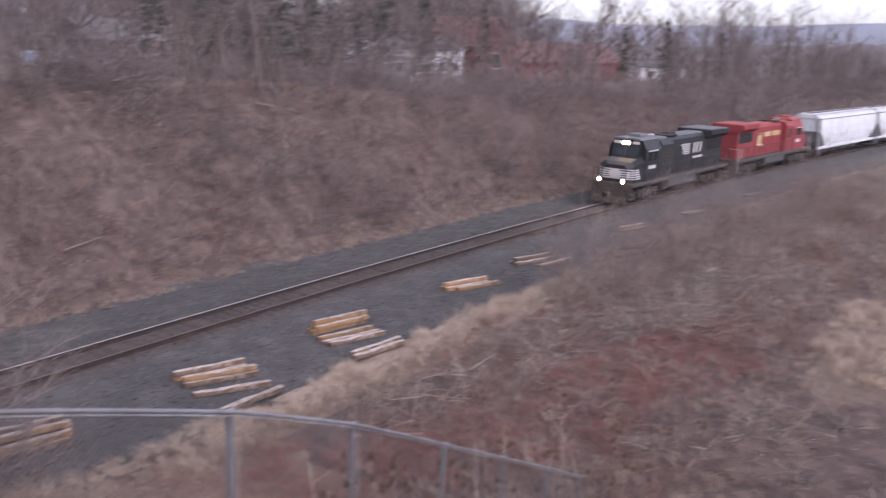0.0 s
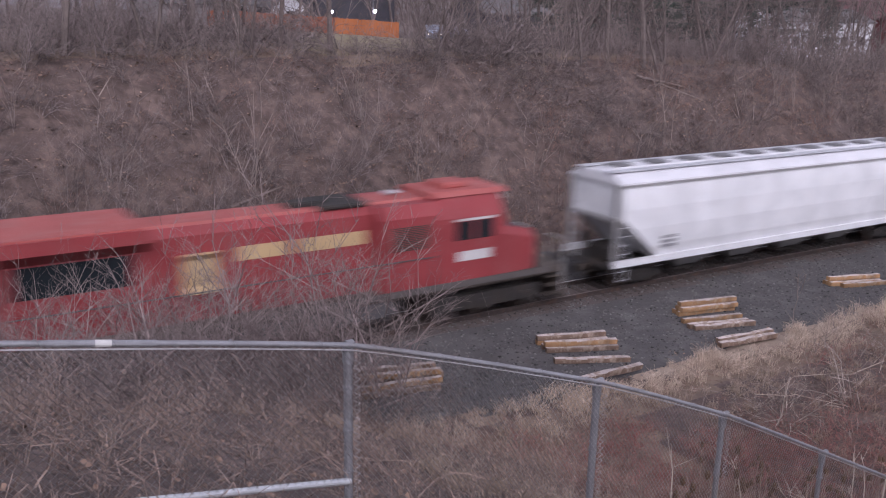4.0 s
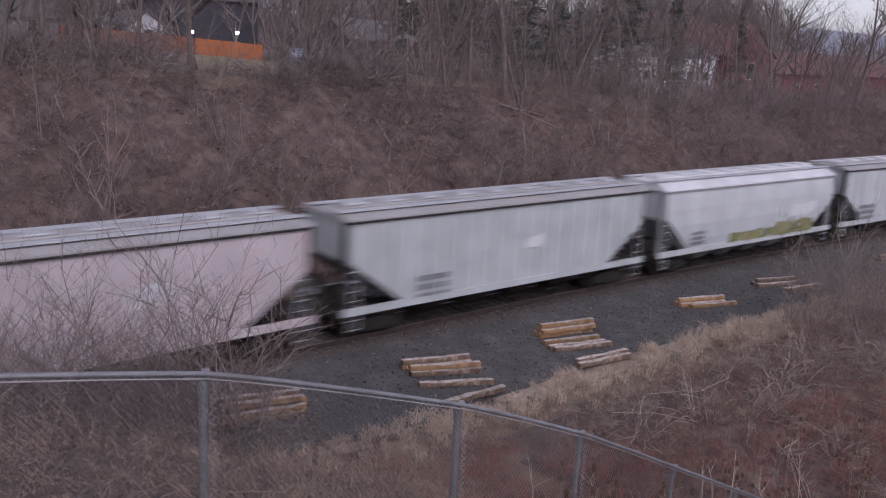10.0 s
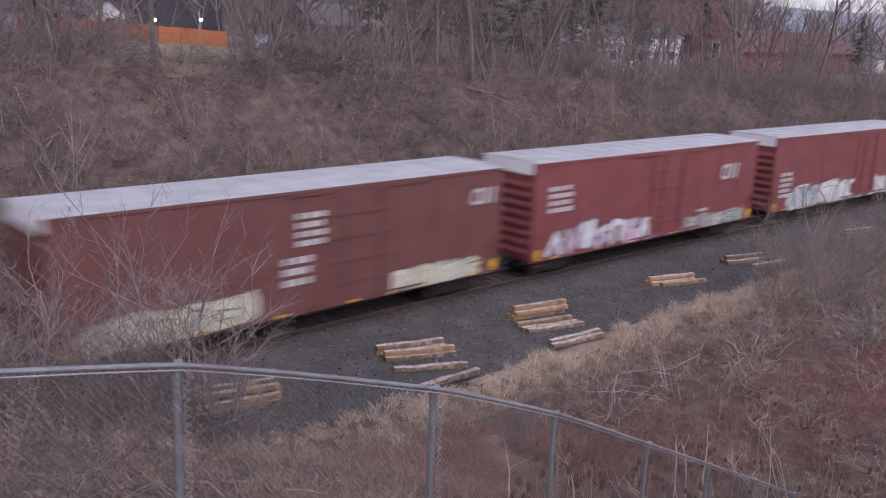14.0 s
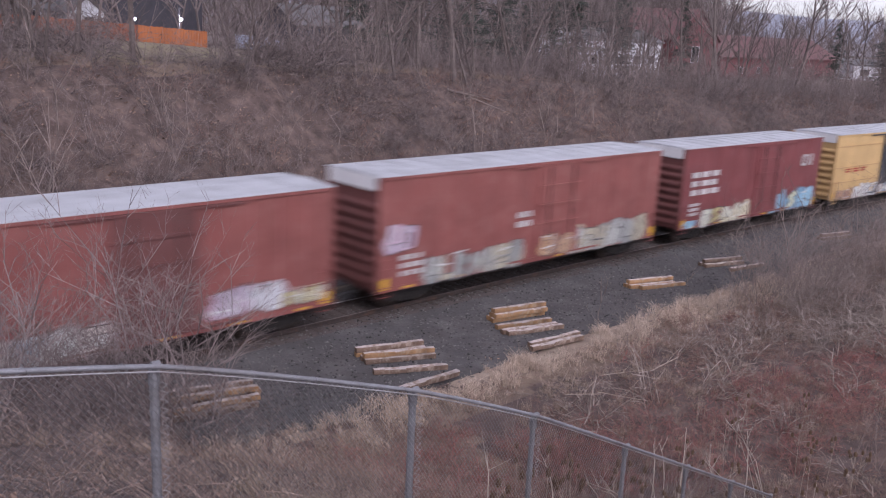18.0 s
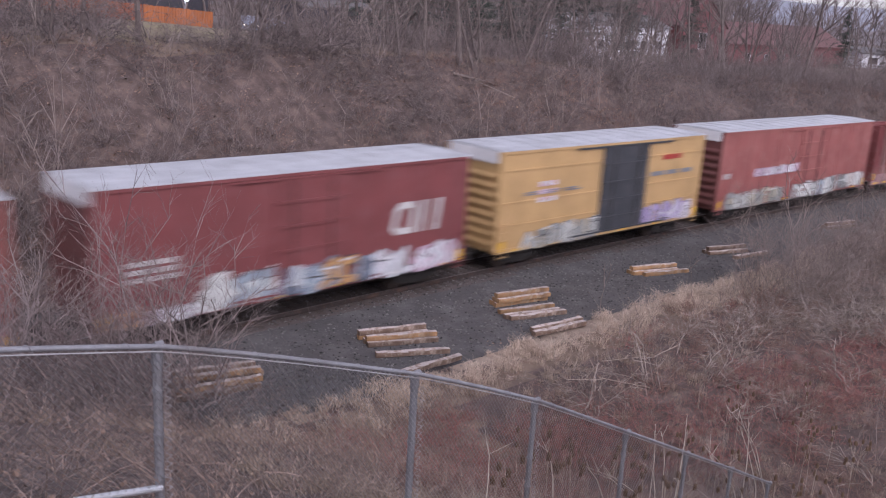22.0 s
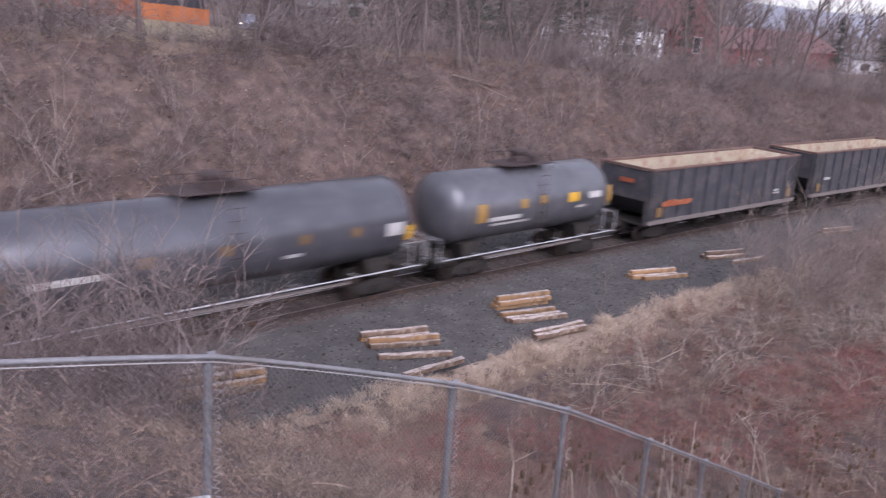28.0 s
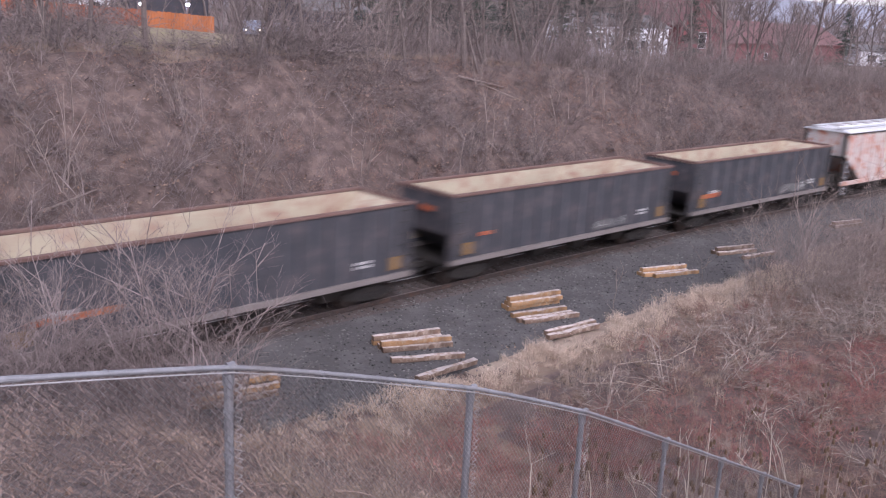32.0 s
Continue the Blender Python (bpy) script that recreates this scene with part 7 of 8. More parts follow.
# ---------------------------------------------------------------- trees on the bank
def tree_meshes(seed, height, stems=1, lean=0.12):
    """Trunk with limbs, and a crown of fine bare twigs, as two meshes."""
    rng = random.Random(seed)
    wood, fine = [], []

    def grow(p, d, length, r, lev):
        n = 5 if lev == 0 else 3
        for k in range(n):
            d = (d + Vector((rng.uniform(-1, 1), rng.uniform(-1, 1), rng.uniform(-0.1, 0.5))) * (0.10 if lev == 0 else 0.2)).normalized()
            q = p + d * (length / n)
            ra, rb = r * (1 - 0.7 * k / n), r * (1 - 0.7 * (k + 1) / n)
            (wood if lev < 2 else fine).append((p, q, ra, rb))
            if lev < 4 and (lev > 0 or k > 0):
                for _ in range(2 if lev < 2 else rng.choice((1, 2))):
                    a = rng.uniform(0, 6.28)
                    e = (d * rng.uniform(0.5, 0.9) + Vector((math.cos(a), math.sin(a), rng.uniform(-0.05, 0.5))) * rng.uniform(0.5, 0.9)).normalized()
                    grow(p.lerp(q, rng.uniform(0.2, 1)), e, length * rng.uniform(0.32, 0.5), rb * 0.6, lev + 1)
            p = q

    for _ in range(stems):
        a = rng.uniform(0, 6.28)
        k = lean * rng.uniform(0.5, 2.2)
        grow(Vector((math.cos(a) * 0.15, math.sin(a) * 0.15, -0.3)) * (stems > 1), Vector((math.cos(a) * k, math.sin(a) * k, 1)).normalized(), height * rng.uniform(0.8, 1.05), height * 0.0135 / (stems**0.35), 0)
    b = B()
    for p, q, ra, rb in wood:
        b.rod(p, q, ra, rb, 6)
    trunk = b.mesh("trunk")
    trunk.materials.append(M["bark"])
    fine = [q for q in fine if q[2] > 0.012 or rng.random() < 0.6]
    crown = arrays_mesh("crown", *seg_arrays(fine, 1.6))
    crown.materials.append(M["twig"])
    return trunk, crown


TREES = [tree_meshes(60 + k, (9, 11, 8, 12, 10, 7, 9)[k], (1, 1, 3, 1, 2, 3, 1)[k], (0.1, 0.08, 0.25, 0.06, 0.2, 0.35, 0.3)[k]) for k in range(7)]


def tree(x, y, k, scale=1.0, turn=0.0, label="bare deciduous tree on top of the bank"):
    z = float(ground_z(x, y))
    t = thing("tree", label, "tree", "bare trees on the bank", m=pose(x, y, z - 0.1, 0, 0, turn) @ Matrix.Scale(scale, 4))
    part("trunk", TREES[k][0], None, t)
    part("crown", TREES[k][1], None, t)
    return t


def put_trees():
    for x, y, k, sc, turn in ((25.6, 42.6, 2, 1.0, 10), (27.0, 43.4, 5, 1.1, 80), (29.2, 43.2, 0, 1.0, 30), (38.8, 43.5, 3, 0.9, 200), (41.6, 41.8, 6, 0.95, 120), (43.0, 42.6, 4, 0.9, 15), (47.0, 42.5, 6, 0.9, 300), (48.8, 43.0, 2, 0.9, 45), (15.6, 43.2, 2, 1.0, 170), (17.5, 44.0, 1, 0.9, 90), (20.3, 44.0, 3, 1.0, 10), (33.1, 45.0, 5, 1.0, 60), (36.1, 44.0, 4, 0.9, 250), (52.8, 42.5, 0, 0.9, 33), (11.0, 43.5, 4, 1.0, 130), (56.5, 42.0, 6, 0.8, 10)):
        tree(x, y, k, sc, turn)
    rng = random.Random(31)
    # the wood along the terrace, thicker to the right of the lawn
    n = 0
    while n < 250:
        s, w = rng.uniform(-30, 190), rng.choice((rng.uniform(14.5, 30), rng.uniform(14.5, 62)))
        p = on_line(s, w)
        az = math.degrees(math.atan2(p.y, p.x))
        if az > 51 and p.y > 50 and not (az > 71):
            continue
        if p.x > 95 and 70 < p.y < 92:
            continue
        if 60 < az < 70 and rng.random() < 0.85 or ((24 < az < 31.5 or 34.5 < az < 40) and p.y < 84 and rng.random() < 0.4) or (21.4 < az < 23.6 and rng.random() < 0.7):
            continue
        tree(p.x, p.y, rng.randrange(7), rng.uniform(0.7, 1.15), rng.uniform(0, 360))
        n += 1
    for _ in range(26):
        s, w = rng.uniform(60, 210), rng.uniform(6.5, 15)
        p = on_line(s, w)
        tree(p.x, p.y, rng.randrange(7), rng.uniform(0.5, 0.8), rng.uniform(0, 360), "bare young tree on the side of the cutting")


put_trees()


# ---------------------------------------------------------------- conifers behind the bank
def conifer_mesh(seed, h):
    rng = random.Random(seed)
    seg = []
    for k in range(40):
        z = h * (0.16 + 0.82 * k / 40)
        r = (h - z) * 0.3 + 0.35
        for _ in range(4):
            if rng.random() < 0.2:
                continue
            a = rng.uniform(0, 6.28)
            d = Vector((math.cos(a), math.sin(a), rng.uniform(-0.25, 0.15)))
            q = d * r * rng.uniform(0.45, 1.2)
            p = Vector((0, 0, z))
            seg.append((p, p + q, 0.03, 0.012))
            for j in range(11):
                u = p + q * (0.2 + 0.8 * j / 11)
                o = Vector((-d.y, d.x, 0)) * rng.choice((-1, 1)) * r * 0.3 * (1.1 - 0.6 * j / 11) + Vector((0, 0, rng.uniform(-0.35, 0.12)))
                seg.append((u, u + o, 0.045, 0.015))
    me = arrays_mesh("crown", *seg_arrays(seg))
    me.materials.append(M["conifer"])
    return me


CONIFERS = [conifer_mesh(3, 12), conifer_mesh(5, 15)]
CTRUNK = B().rod((0, 0, -0.3), (0, 0, 12), 0.18, 0.04, 8).mesh("trunk")
CTRUNK.materials.append(M["bark"])
rng_ = random.Random(8)
for x, y, sc in ((58, 58, 1.0), (64, 60, 0.9), (70, 56, 1.1), (76, 64, 1.0), (83, 60, 0.9), (90, 66, 0.8), (98, 62, 0.9), (52, 60, 0.9), (92, 98, 1.0), (99, 100, 1.1), (106, 98, 1.0), (112, 100, 1.1), (119, 99, 1.0), (126, 101, 1.1), (84, 97, 0.9), (77, 98, 0.9), (118, 52, 0.8), (128, 50, 0.9), (140, 46, 0.8), (46, 60, 0.8)):
    t_ = thing("conifer_tree", "dark green conifer among the bare trees", "tree", "conifers behind the bank", m=pose(x, y, float(ground_z(x, y)) - 0.1, 0, 0, rng_.uniform(0, 360)) @ Matrix.Scale(sc, 4))
    part("trunk", CTRUNK, None, t_)
    part("crown", CONIFERS[rng_.randrange(2)], None, t_)


# ---------------------------------------------------------------- houses, barn and yard beyond the bank
M["siding_white"] = mat("white_house_siding", (0.72, 0.72, 0.76), 0.7, 0, (0.4, 0.38, 0.37), 0.25, 0.2)
M["siding_beige"] = mat("beige_grey_siding", (0.26, 0.235, 0.235), 0.8, 0, (0.2, 0.18, 0.17), 0.35, 0.3)
M["siding_dark"] = mat("dark_blue_grey_siding", (0.075, 0.07, 0.085), 0.8)
M["shingle"] = mat("grey_roof_shingles", (0.14, 0.13, 0.135), 0.9, fine=14)
M["barn_red"] = mat("faded_barn_red_boards", (0.17, 0.06, 0.062), 0.85, 0, (0.1, 0.06, 0.06), 0.5, 0.5)
M["barn_roof"] = mat("dull_red_barn_roof", (0.16, 0.075, 0.075), 0.8, 0, (0.12, 0.09, 0.09), 0.5, 0.3)
M["board_orange"] = mat("orange_wooden_boards", (0.43, 0.14, 0.05), 0.8, 0, (0.25, 0.1, 0.05), 0.3, 0.4)
M["board_rust"] = mat("red_brown_wooden_boards", (0.33, 0.10, 0.05), 0.85, 0, (0.18, 0.08, 0.05), 0.4, 0.4)
M["yard_glow"] = mat("yard_lamp_glow", (1, 1, 1), 0.3, glow=(0.86, 0.84, 1.0, 45.0), grime=0, streak=0, bump=0)
M["warm_glow"] = mat("small_warm_glow", (1, 1, 1), 0.3, glow=(1.0, 0.85, 0.55, 4.0), grime=0, streak=0, bump=0)
M["car_blue"] = mat("pale_blue_car_paint", (0.32, 0.36, 0.46), 0.35)


def house(name, label, cx, cy, wx, wy, wall_h, roof_h, turn, wall, roof, wins, along_x=True):
    z0 = float(ground_z(cx, cy)) - 0.4
    h = thing(name, label, "building", m=pose(cx, cy, z0, 0, 0, turn))
    a, b = wx / 2, wy / 2
    q = B().box(-a, a, -b, b, 0, wall_h)
    q.prism([(-b, wall_h), (b, wall_h), (0, wall_h + roof_h)], -a, a) if along_x else q.slab([(-a, wall_h), (a, wall_h), (0, wall_h + roof_h)][::-1], -b, b)
    part("wall", q, wall, h)
    o, t = 0.35, 0.16
    for sg in (-1, 1):
        r = B()
        if along_x:
            e = (b + o) * sg
            ze = wall_h - o * roof_h / b
            prof = [(0, wall_h + roof_h), (e, ze), (e, ze + t), (0, wall_h + roof_h + t)]
            r.prism(prof if sg < 0 else prof[::-1], -a - o, a + o)
        else:
            e = (a + o) * sg
            ze = wall_h - o * roof_h / a
            prof = [(0, wall_h + roof_h), (e, ze), (e, ze + t), (0, wall_h + roof_h + t)]
            r.slab(prof if sg > 0 else prof[::-1], -b - o, b + o)
        part("roof", r, roof, h)
    for x, z, w, hh in wins:
        wn_ = part("window", B().box(x - w / 2, x + w / 2, -b - 0.03, -b + 0.01, z, z + hh), M["glass"], h)
        part("window_frame", B().box(x - w / 2 - 0.08, x + w / 2 + 0.08, -b - 0.05, -b - 0.005, z - 0.08, z).box(x - w / 2 - 0.08, x + w / 2 + 0.08, -b - 0.05, -b - 0.005, z + hh, z + hh + 0.08).box(x - w / 2 - 0.08, x - w / 2, -b - 0.05, -b - 0.005, z, z + hh).box(x + w / 2, x + w / 2 + 0.08, -b - 0.05, -b - 0.005, z, z + hh), M["siding_white"], wn_)
    return h


house("house", "small white gabled house behind the board fence", 40.3, 101, 3.6, 6.0, 2.9, 1.4, 0, M["siding_white"], M["shingle"], [(0.2, 1.9, 1.0, 0.5)], False)
house("house", "long pale house behind the board fence", 31.5, 103, 11, 7, 2.8, 1.6, 8, M["siding_beige"], M["shingle"], [(-3, 1.4, 1.2, 1.2), (1.0, 1.4, 1.2, 1.2), (3.8, 1.4, 1.0, 1.2)])
house("house", "dark two-storey building behind the yard lamps", 50.0, 108, 14, 8, 7.0, 2.0, 0, M["siding_dark"], M["shingle"], [])
house("house", "dark green roofed shed among trees", 62.0, 88, 9, 7, 4.0, 2.0, 0, M["siding_dark"], M["shingle"], [(0, 1.6, 1.2, 1.2)])
house("house", "white house half hidden by trees", 111, 84, 19, 8, 6.0, 1.6, 0, M["siding_white"], M["shingle"], [(-7, 2.8, 1.6, 1.2), (-3.6, 2.8, 1.6, 1.2), (0.0, 2.8, 1.6, 1.2), (3.4, 2.8, 1.6, 1.2), (7, 2.8, 1.6, 1.2)])
house("barn", "tall red barn gable among trees", 130, 86, 13, 12, 6.5, 4.6, 0, M["barn_red"], M["barn_roof"], [(0, 3.0, 2.0, 2.4)], False)
house("barn", "long low red barn with a dull roof", 160, 86, 44, 12, 4.2, 3.4, 0, M["barn_red"], M["barn_roof"], [(-15, 1.5, 1.0, 1.0), (-9, 1.5, 1.0, 1.0), (-3, 1.5, 1.0, 1.0), (3, 1.5, 1.0, 1.0)])
house("house", "white house beyond the cutting", 190, 78, 14, 8, 3.2, 1.0, -20, M["siding_white"], M["shingle"], [(-4, 1.2, 2.4, 1.2), (3, 1.2, 1.4, 1.2)])


def board_fence(name, label, x0, x1, y, h, m):
    f = thing(name, label, "fence")
    n = int((x1 - x0) / 0.3)
    rng = random.Random(int(x0 * 10))
    for k in range(n):
        x = x0 + (x1 - x0) * k / n
        z = float(ground_z(x, y)) - 0.1
        part("board", B().box(x, x + (x1 - x0) / n - 0.02, y - 0.02, y + 0.02, z, z + h + rng.uniform(-0.05, 0.05)), m, f)
    for k in range(int((x1 - x0) / 2.4) + 1):
        x = x0 + k * 2.4
        z = float(ground_z(x, y)) - 0.2
        part("post", B().box(x - 0.06, x + 0.06, y + 0.03, y + 0.15, z, z + h + 0.15), m, f)


board_fence("board_fence", "bright orange wooden board fence round the yard", 41.3, 48.8, 88, 1.75, M["board_orange"])
board_fence("board_fence", "red-brown wooden board fence round the yard", 28.0, 41.2, 88.2, 1.75, M["board_rust"])
for x, z in ((41.6, 10.15), (46.7, 10.3)):
    g = float(ground_z(x, 90))
    l_ = thing("yard_lamp", "lit yard lamp on a thin pole behind the fence", "street lamp", "yard lamps")
    part("pole", B().rod((x, 90, g), (x, 90, z + 1.2), 0.05, 0.04, 8).rod((x, 90, z + 1.2), (x, 89.6, z + 1.1), 0.03), M["galv_grey"], l_)
    part("lamp_head", B().lathe([(-0.12, 0.1), (0.05, 0.17), (0.14, 0.12)], "z", (x, 89.6, z), 12), M["yard_glow"], l_)


def parked_car(x, y, turn):
    c = thing("parked_car", "pale blue car parked beyond the lawn", "car", m=pose(x, y, float(ground_z(x, y)), 0, 0, turn))
    part("body", B().slab([(-2.1, 0.3), (2.1, 0.3), (2.15, 0.75), (1.9, 0.95), (1.0, 1.0), (0.5, 1.45), (-1.0, 1.48), (-1.6, 1.0), (-2.1, 0.9)], -0.85, 0.85), M["car_blue"], c)
    part("window", B().slab([(0.85, 1.02), (0.42, 1.4), (-0.95, 1.42), (-1.4, 1.02)][::-1], -0.86, 0.86), M["glass"], c)
    for dx in (-1.3, 1.3):
        for dy in (-0.8, 0.8):
            part("wheel", B().lathe([(-0.1, 0.28), (-0.1, 0.32), (0.1, 0.32), (0.1, 0.28)], "y", (dx, dy, 0.32), 14), M["steel_dark"], c)
    for dy in (-0.6, 0.6):
        part("headlight", B().lathe([(0, 0.06), (0.03, 0.06)], "x", (2.13, dy, 0.7), 10), M["warm_glow"], c)


parked_car(46.0, 76.0, -120)
parked_car(50.5, 80.0, 100)


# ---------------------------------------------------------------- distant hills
# pale blue-grey: distance haze painted into the ridge's base colour
M["hill"] = mat("haze_toned_ridge", (0.30, 0.31, 0.37), 1.0, 0, (0.26, 0.26, 0.3), 0.5, 0, 0.004, 0.02, 0)


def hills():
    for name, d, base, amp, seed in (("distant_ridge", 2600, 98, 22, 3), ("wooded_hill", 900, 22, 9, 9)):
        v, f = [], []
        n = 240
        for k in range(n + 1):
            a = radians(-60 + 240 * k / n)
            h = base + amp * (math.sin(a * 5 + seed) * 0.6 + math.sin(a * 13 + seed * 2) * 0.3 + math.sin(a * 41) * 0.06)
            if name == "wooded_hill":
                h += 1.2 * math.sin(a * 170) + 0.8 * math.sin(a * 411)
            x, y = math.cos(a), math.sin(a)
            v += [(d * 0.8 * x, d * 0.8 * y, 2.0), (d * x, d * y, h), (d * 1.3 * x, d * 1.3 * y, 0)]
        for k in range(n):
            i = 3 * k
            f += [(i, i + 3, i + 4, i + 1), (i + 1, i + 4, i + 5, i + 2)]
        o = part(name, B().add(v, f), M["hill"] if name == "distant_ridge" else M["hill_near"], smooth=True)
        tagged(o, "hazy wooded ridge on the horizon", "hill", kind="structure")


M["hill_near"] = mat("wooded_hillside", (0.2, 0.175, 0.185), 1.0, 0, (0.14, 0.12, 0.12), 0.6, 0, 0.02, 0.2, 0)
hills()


# ---------------------------------------------------------------- single plants and loose pieces near the track
def sapling(x, y, h, seed, label="thin bare sapling growing in the ballast", m="twig_pale", thick=1.0):
    s = sprout(random.Random(seed), 1, h, 0.15, 2, 0.016 * h / 2, 0.0, 2, 0.01)
    me = arrays_mesh("sapling", *seg_arrays(s, thick))
    me.materials.append(M[m])
    o = new("sapling", me)
    o.location = (x, y, float(ground_z(x, y)) - 0.05)
    return tagged(o, label, "sapling", "saplings by the track")


for i, (x, y, h) in enumerate(((28.4, 20.5, 2.3), (23.6, 20.4, 1.4), (42.5, 19.4, 4.6), (40.2, 18.4, 3.6), (47.0, 19.6, 3.4), (52.0, 19.0, 4.0), (37.5, 18.8, 2.6), (57.0, 18.6, 3.6), (33.0, 19.2, 1.8), (62, 18, 4.2), (68, 17.5, 4.0), (45.0, 17.0, 4.0))):
    sapling(x, y, h, 300 + i, "thin bare sapling growing in the ballast" if i < 2 else "bare sapling at the ballast edge", thick=1.0 if i < 2 else 1.3)


def log(x0, y0, x1, y1, r, lift=0.1):
    z0, z1 = float(ground_z(x0, y0)), float(ground_z(x1, y1))
    b = B().rod((x0, y0, z0 + lift), (x1, y1, z1 + lift), r, r * 0.6, 8)
    m_ = ((x0 + x1) / 2, (y0 + y1) / 2, (z0 + z1) / 2 + lift)
    if r < 0.03:
        b.rod(m_, (m_[0] + 0.5, m_[1] - 0.3, m_[2] + 0.7), r * 0.4, r * 0.15, 6)
    me = b.mesh("fallen_log")
    me.materials.append(M["stalk"] if r < 0.03 else M["twig_pale"])
    tagged(new("fallen_log", me), "pale fallen branch lying on the bank" if r < 0.03 else "grey fallen log on the bank", "log", "fallen branches")


log(39.3, 41.3, 42.5, 40.4, 0.075, 0.12)
log(41.0, 40.9, 43.4, 39.6, 0.05, 0.12)
log(24.9, 15.6, 26.7, 15.75, 0.016, 0.45)
log(23.3, 16.55, 24.9, 15.9, 0.014, 0.35)
log(21.05, 16.2, 21.95, 15.5, 0.014, 0.4)
log(22.0, 15.65, 22.7, 14.2, 0.012, 0.4)
log(12.0, 36.0, 14.6, 36.8, 0.05, 0.3)
log(22.0, 35.0, 24.2, 35.4, 0.05, 0.3)


def stones():
    rng = np.random.RandomState(5)
    oct_v = np.array([(1, 0, 0), (-1, 0, 0), (0, 1, 0), (0, -1, 0), (0, 0, 1), (0, 0, -1)], float)
    oct_f = np.array([(0, 2, 4), (2, 1, 4), (1, 3, 4), (3, 0, 4), (2, 0, 5), (1, 2, 5), (3, 1, 5), (0, 3, 5)])
    n = 30000
    s = rng.uniform(-32, 34, n)
    w = rng.uniform(-7.3, 5.8, n)
    a = s / RAD
    x, y = CX + (RAD + w) * np.sin(a), CY - RAD + (RAD + w) * np.cos(a)
    z = ground_z(x, y)
    size = rng.uniform(0.022, 0.062, n)
    v = oct_v[None] * rng.uniform(0.6, 1.2, (n, 6, 1)) * size[:, None, None]
    c, q = np.cos(rng.uniform(0, 6, n)), np.sin(rng.uniform(0, 6, n))
    vx = v[..., 0] * c[:, None] - v[..., 1] * q[:, None]
    vy = v[..., 0] * q[:, None] + v[..., 1] * c[:, None]
    V = np.stack([vx + x[:, None], vy + y[:, None], v[..., 2] * 0.7 + z[:, None] + 0.01], -1).reshape(-1, 3)
    Fc = (oct_f[None] + (np.arange(n) * 6)[:, None, None]).reshape(-1, 3)
    me = arrays_mesh("ballast_stones", V, Fc)
    me.materials.append(M["stone"])
    tagged(new("ballast_stones", me), "loose grey ballast stones", "gravel", kind="stuff")


stones()


# ---------------------------------------------------------------- teasels and stalks beyond the fence
def teasel_meshes(h, seed):
    rng = random.Random(seed)
    stem, heads = B(), []
    top = Vector((rng.uniform(-0.1, 0.1), rng.uniform(-0.1, 0.1), h))
    stem.rod((0, 0, -0.1), top, 0.006, 0.004, 5)
    ends = [top]
    for k in range(rng.choice((1, 2, 3))):
        z = h * rng.uniform(0.55, 0.8)
        a = rng.uniform(0, 6.28)
        e = Vector((math.cos(a) * 0.22, math.sin(a) * 0.22, z + 0.35))
        stem.rod(tuple(top * (z / h)), tuple(e), 0.004, 0.003, 4)
        ends.append(e)
    sm = stem.mesh("stem")
    sm.materials.append(M["stalk"])
    for e in ends:
        b = B().lathe([(-0.065, 0.004), (-0.058, 0.04), (-0.05, 0.03), (0.0, 0.037), (0.045, 0.03), (0.07, 0.006)], "z", tuple(e), 8)
        hm = b.mesh("seed_head")
        hm.materials.append(M["teasel"])
        heads.append(hm)
    return sm, heads


TEASELS = [teasel_meshes(h, 70 + k) for k, h in enumerate((1.5, 1.3, 1.7, 1.1))]
rng_ = random.Random(77)
for x, y, k in ((22.57, 9.42, 0), (22.91, 9.27, 3), (21.19, 8.67, 1), (20.87, 8.33, 2), (22.96, 8.08, 3), (23.18, 8.06, 3), (22.04, 7.74, 3), (16.13, 12.17, 1), (16.13, 11.88, 1), (9.05, 7.1, 2), (9.63, 7.1, 0), (11.53, 7.1, 2), (18.0, 10.51, 1), (18.23, 10.3, 1), (18.78, 9.89, 0), (18.73, 9.64, 1), (10.72, 7.1, 2), (12.72, 7.14, 0), (14.62, 8.52, 3), (11.37, 7.1, 3), (7.93, 7.1, 3), (8.7, 7.1, 1), (16.67, 7.2, 2), (19.83, 7.29, 0), (19.12, 8.82, 3)) + tuple((rng_.uniform(13, 25), rng_.uniform(7.2, 11.5), k % 4) for k in range(26)):
    t_ = thing("teasel", "dead teasel stalk with brown seed heads", "weed", "teasels by the fence", m=pose(x, y, float(ground_z(x, y)), 0, 0, rng_.uniform(0, 360)))
    sm, heads = TEASELS[k]
    part("stem", sm, None, t_)
    for hm in heads:
        part("seed_head", hm, None, t_)


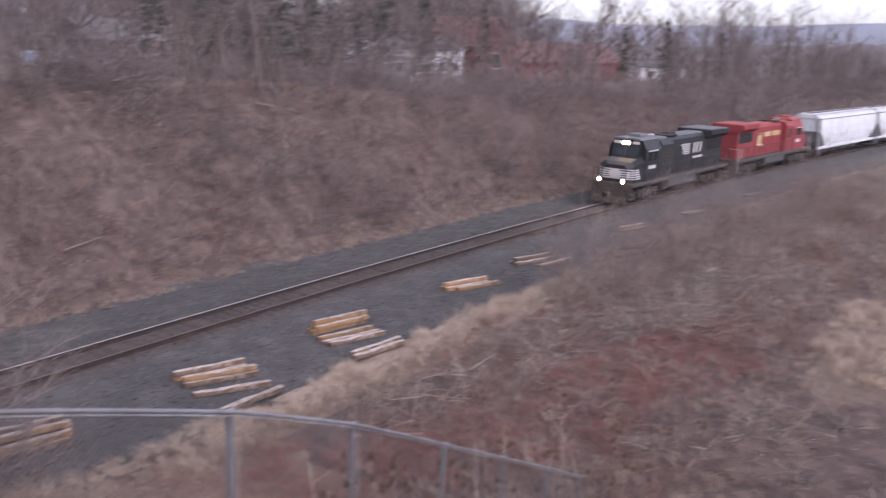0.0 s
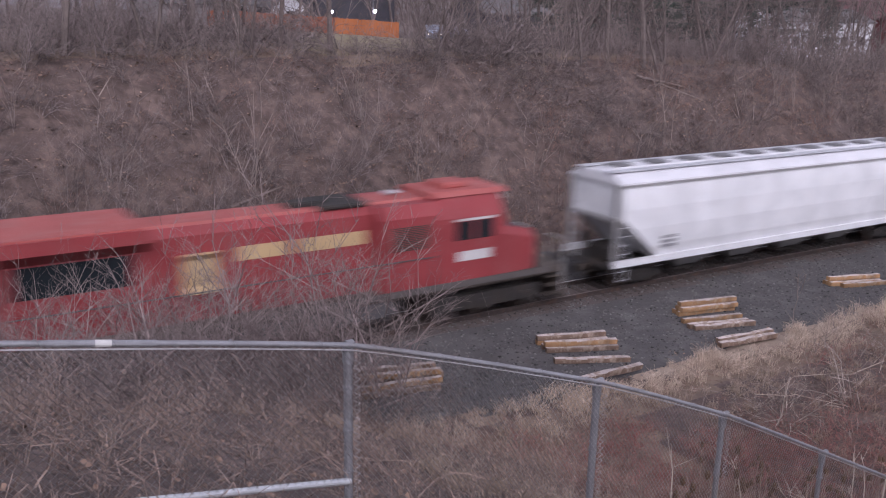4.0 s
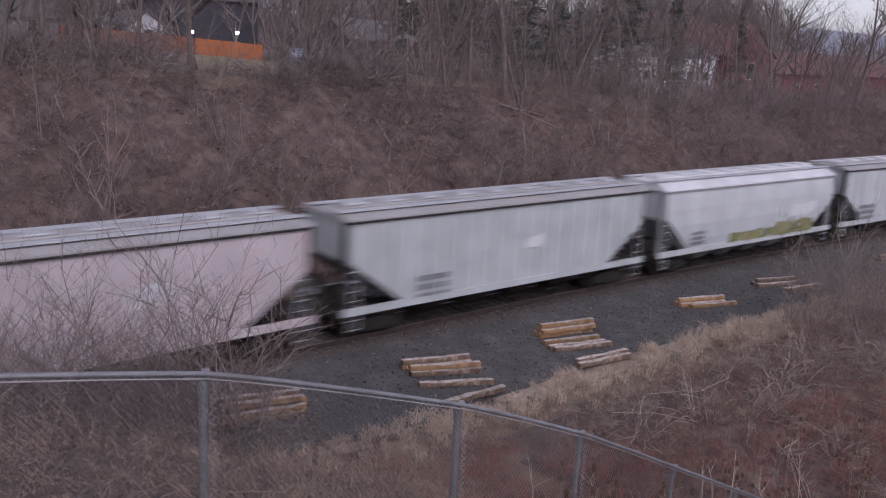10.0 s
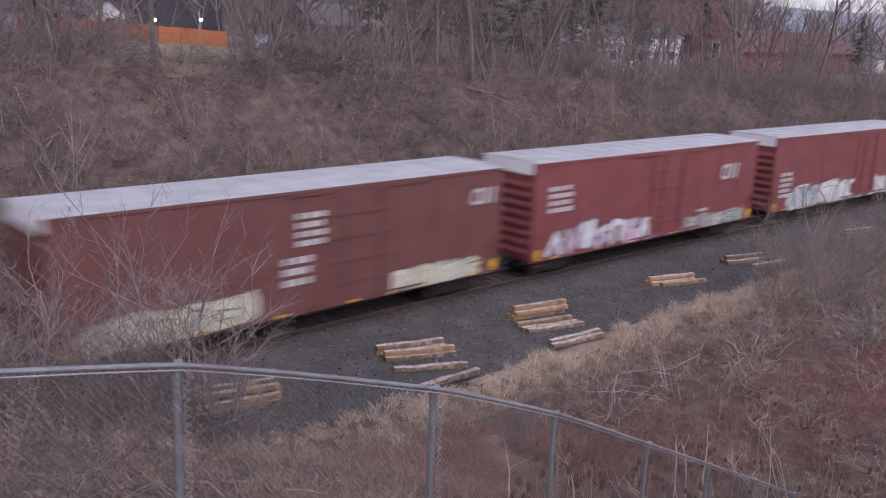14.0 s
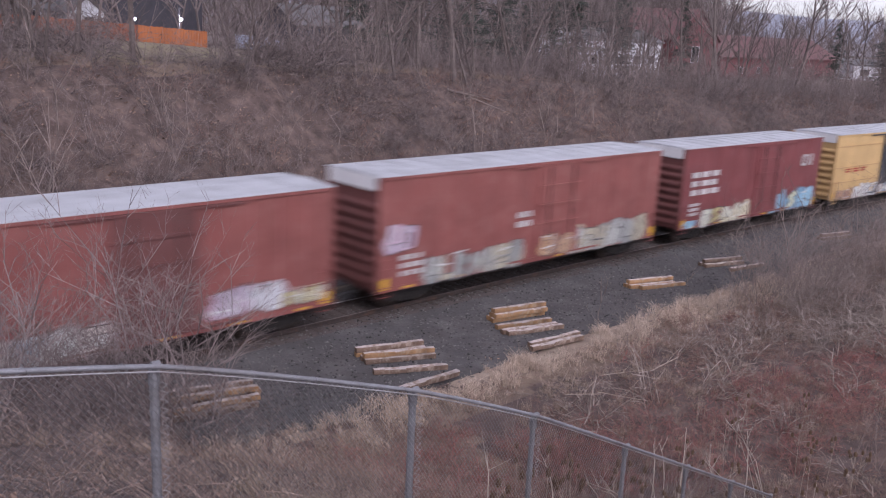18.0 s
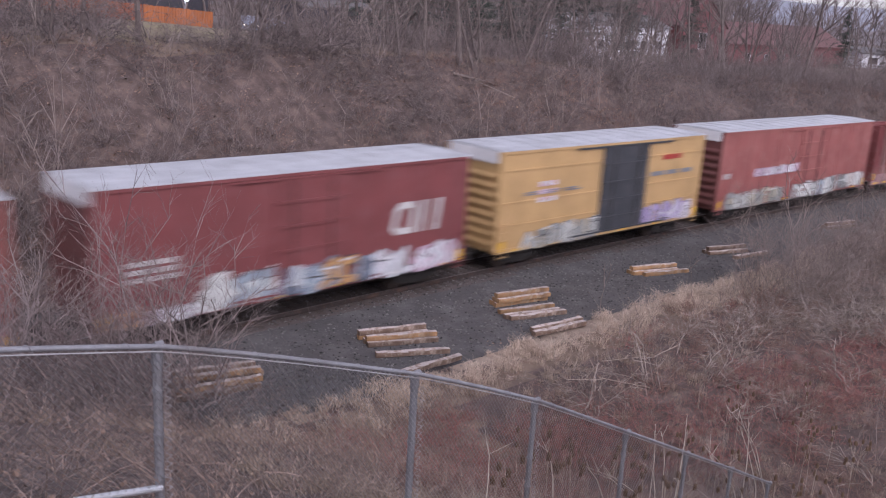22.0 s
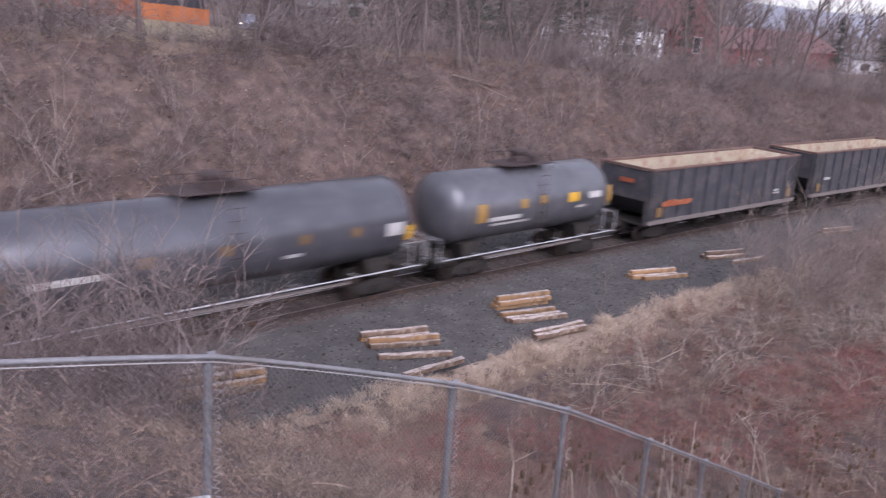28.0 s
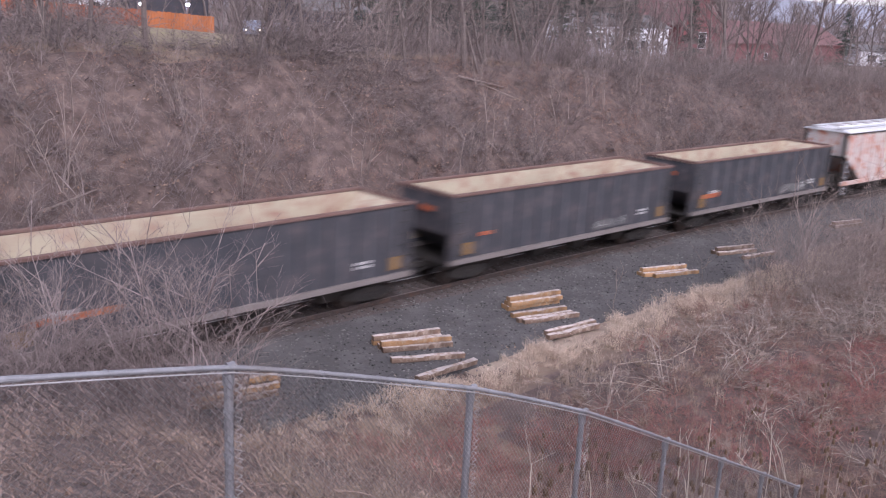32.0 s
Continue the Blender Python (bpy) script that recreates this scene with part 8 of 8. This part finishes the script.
# ---------------------------------------------------------------- long pale stalks leaning beside the fence
def dead_stalk(x0, z0, x1, z1, y, twin=True):
    """A broken pale stalk: its tip, its lower end, and the distance across the slope."""
    rng = random.Random(int(x0 * 100))
    g = float(ground_z(x1, y))
    foot = Vector((x1 + (x1 - x0) / max(0.3, z0 - z1) * max(0, z1 - g) * 0.6, y + 0.1, g - 0.1 if z1 > g else z1))
    tip, low = Vector((x0, y, z0)), Vector((x1, y, z1))
    mid = tip.lerp(low, 0.5) + Vector((0.03, 0, 0.05))
    b = B().loft([[tuple(p + Vector((r * math.cos(a), r * math.sin(a), 0))) for a in (0, 1.57, 3.14, 4.71)] for p, r in ((foot, 0.011), (low, 0.011), (mid, 0.009), (tip, 0.005))])
    for k in range(3 if twin else 1):
        p = mid.lerp(tip, rng.uniform(0, 0.8))
        b.rod(tuple(p), tuple(p + Vector((rng.uniform(-0.35, 0.35), rng.uniform(-0.2, 0.2), rng.uniform(0.15, 0.4)))), 0.004, 0.002, 4)
    me = b.mesh("dead_stalk")
    me.materials.append(M["stalk_bright"])
    tagged(new("dead_stalk", me), "long pale dead stalk leaning on the slope", "weed", "pale dead stalks")


M["stalk_bright"] = mat("bleached_stalk", (0.66, 0.58, 0.5), 0.85, 0, (0.3, 0.22, 0.17), 0.4, 0)
for row in ((16.1, 3.4, 17.89, 0.97, 8.0), (15.94, 3.5, 17.53, 2.1, 8.2), (13.6, 3.71, 15.29, 2.22, 7.3), (13.95, 3.39, 15.14, 2.32, 7.4), (10.15, 4.43, 11.61, 3.48, 7.3), (10.51, 4.17, 11.43, 3.53, 7.4), (12.19, 3.76, 12.5, 3.12, 7.5), (16.75, 2.6, 16.78, 1.2, 9.5), (15.49, 2.6, 15.65, 1.8, 9.5), (15.76, 2.5, 16.06, 1.7, 9.5), (7.6, 5.73, 7.69, 5.19, 7.0), (8.98, 5.21, 9.26, 4.59, 7.2), (16.4, 3.0, 17.6, 1.2, 8.1), (13.2, 3.1, 14.6, 2.2, 7.6), (9.9, 4.6, 10.4, 3.9, 7.1), (18.6, 2.2, 18.9, 0.9, 9.0)):
    dead_stalk(*row)


# ---------------------------------------------------------------- movement
def motions():
    times = [0, 0.5, 1.0, 1.5, 2.0, 2.6] + [3.5 + k for k in range(28)] + [32.0]
    for car, u in TRAIN:
        walk(car, [(t, line_pose(u - gone(t))) for t in times])


motions()
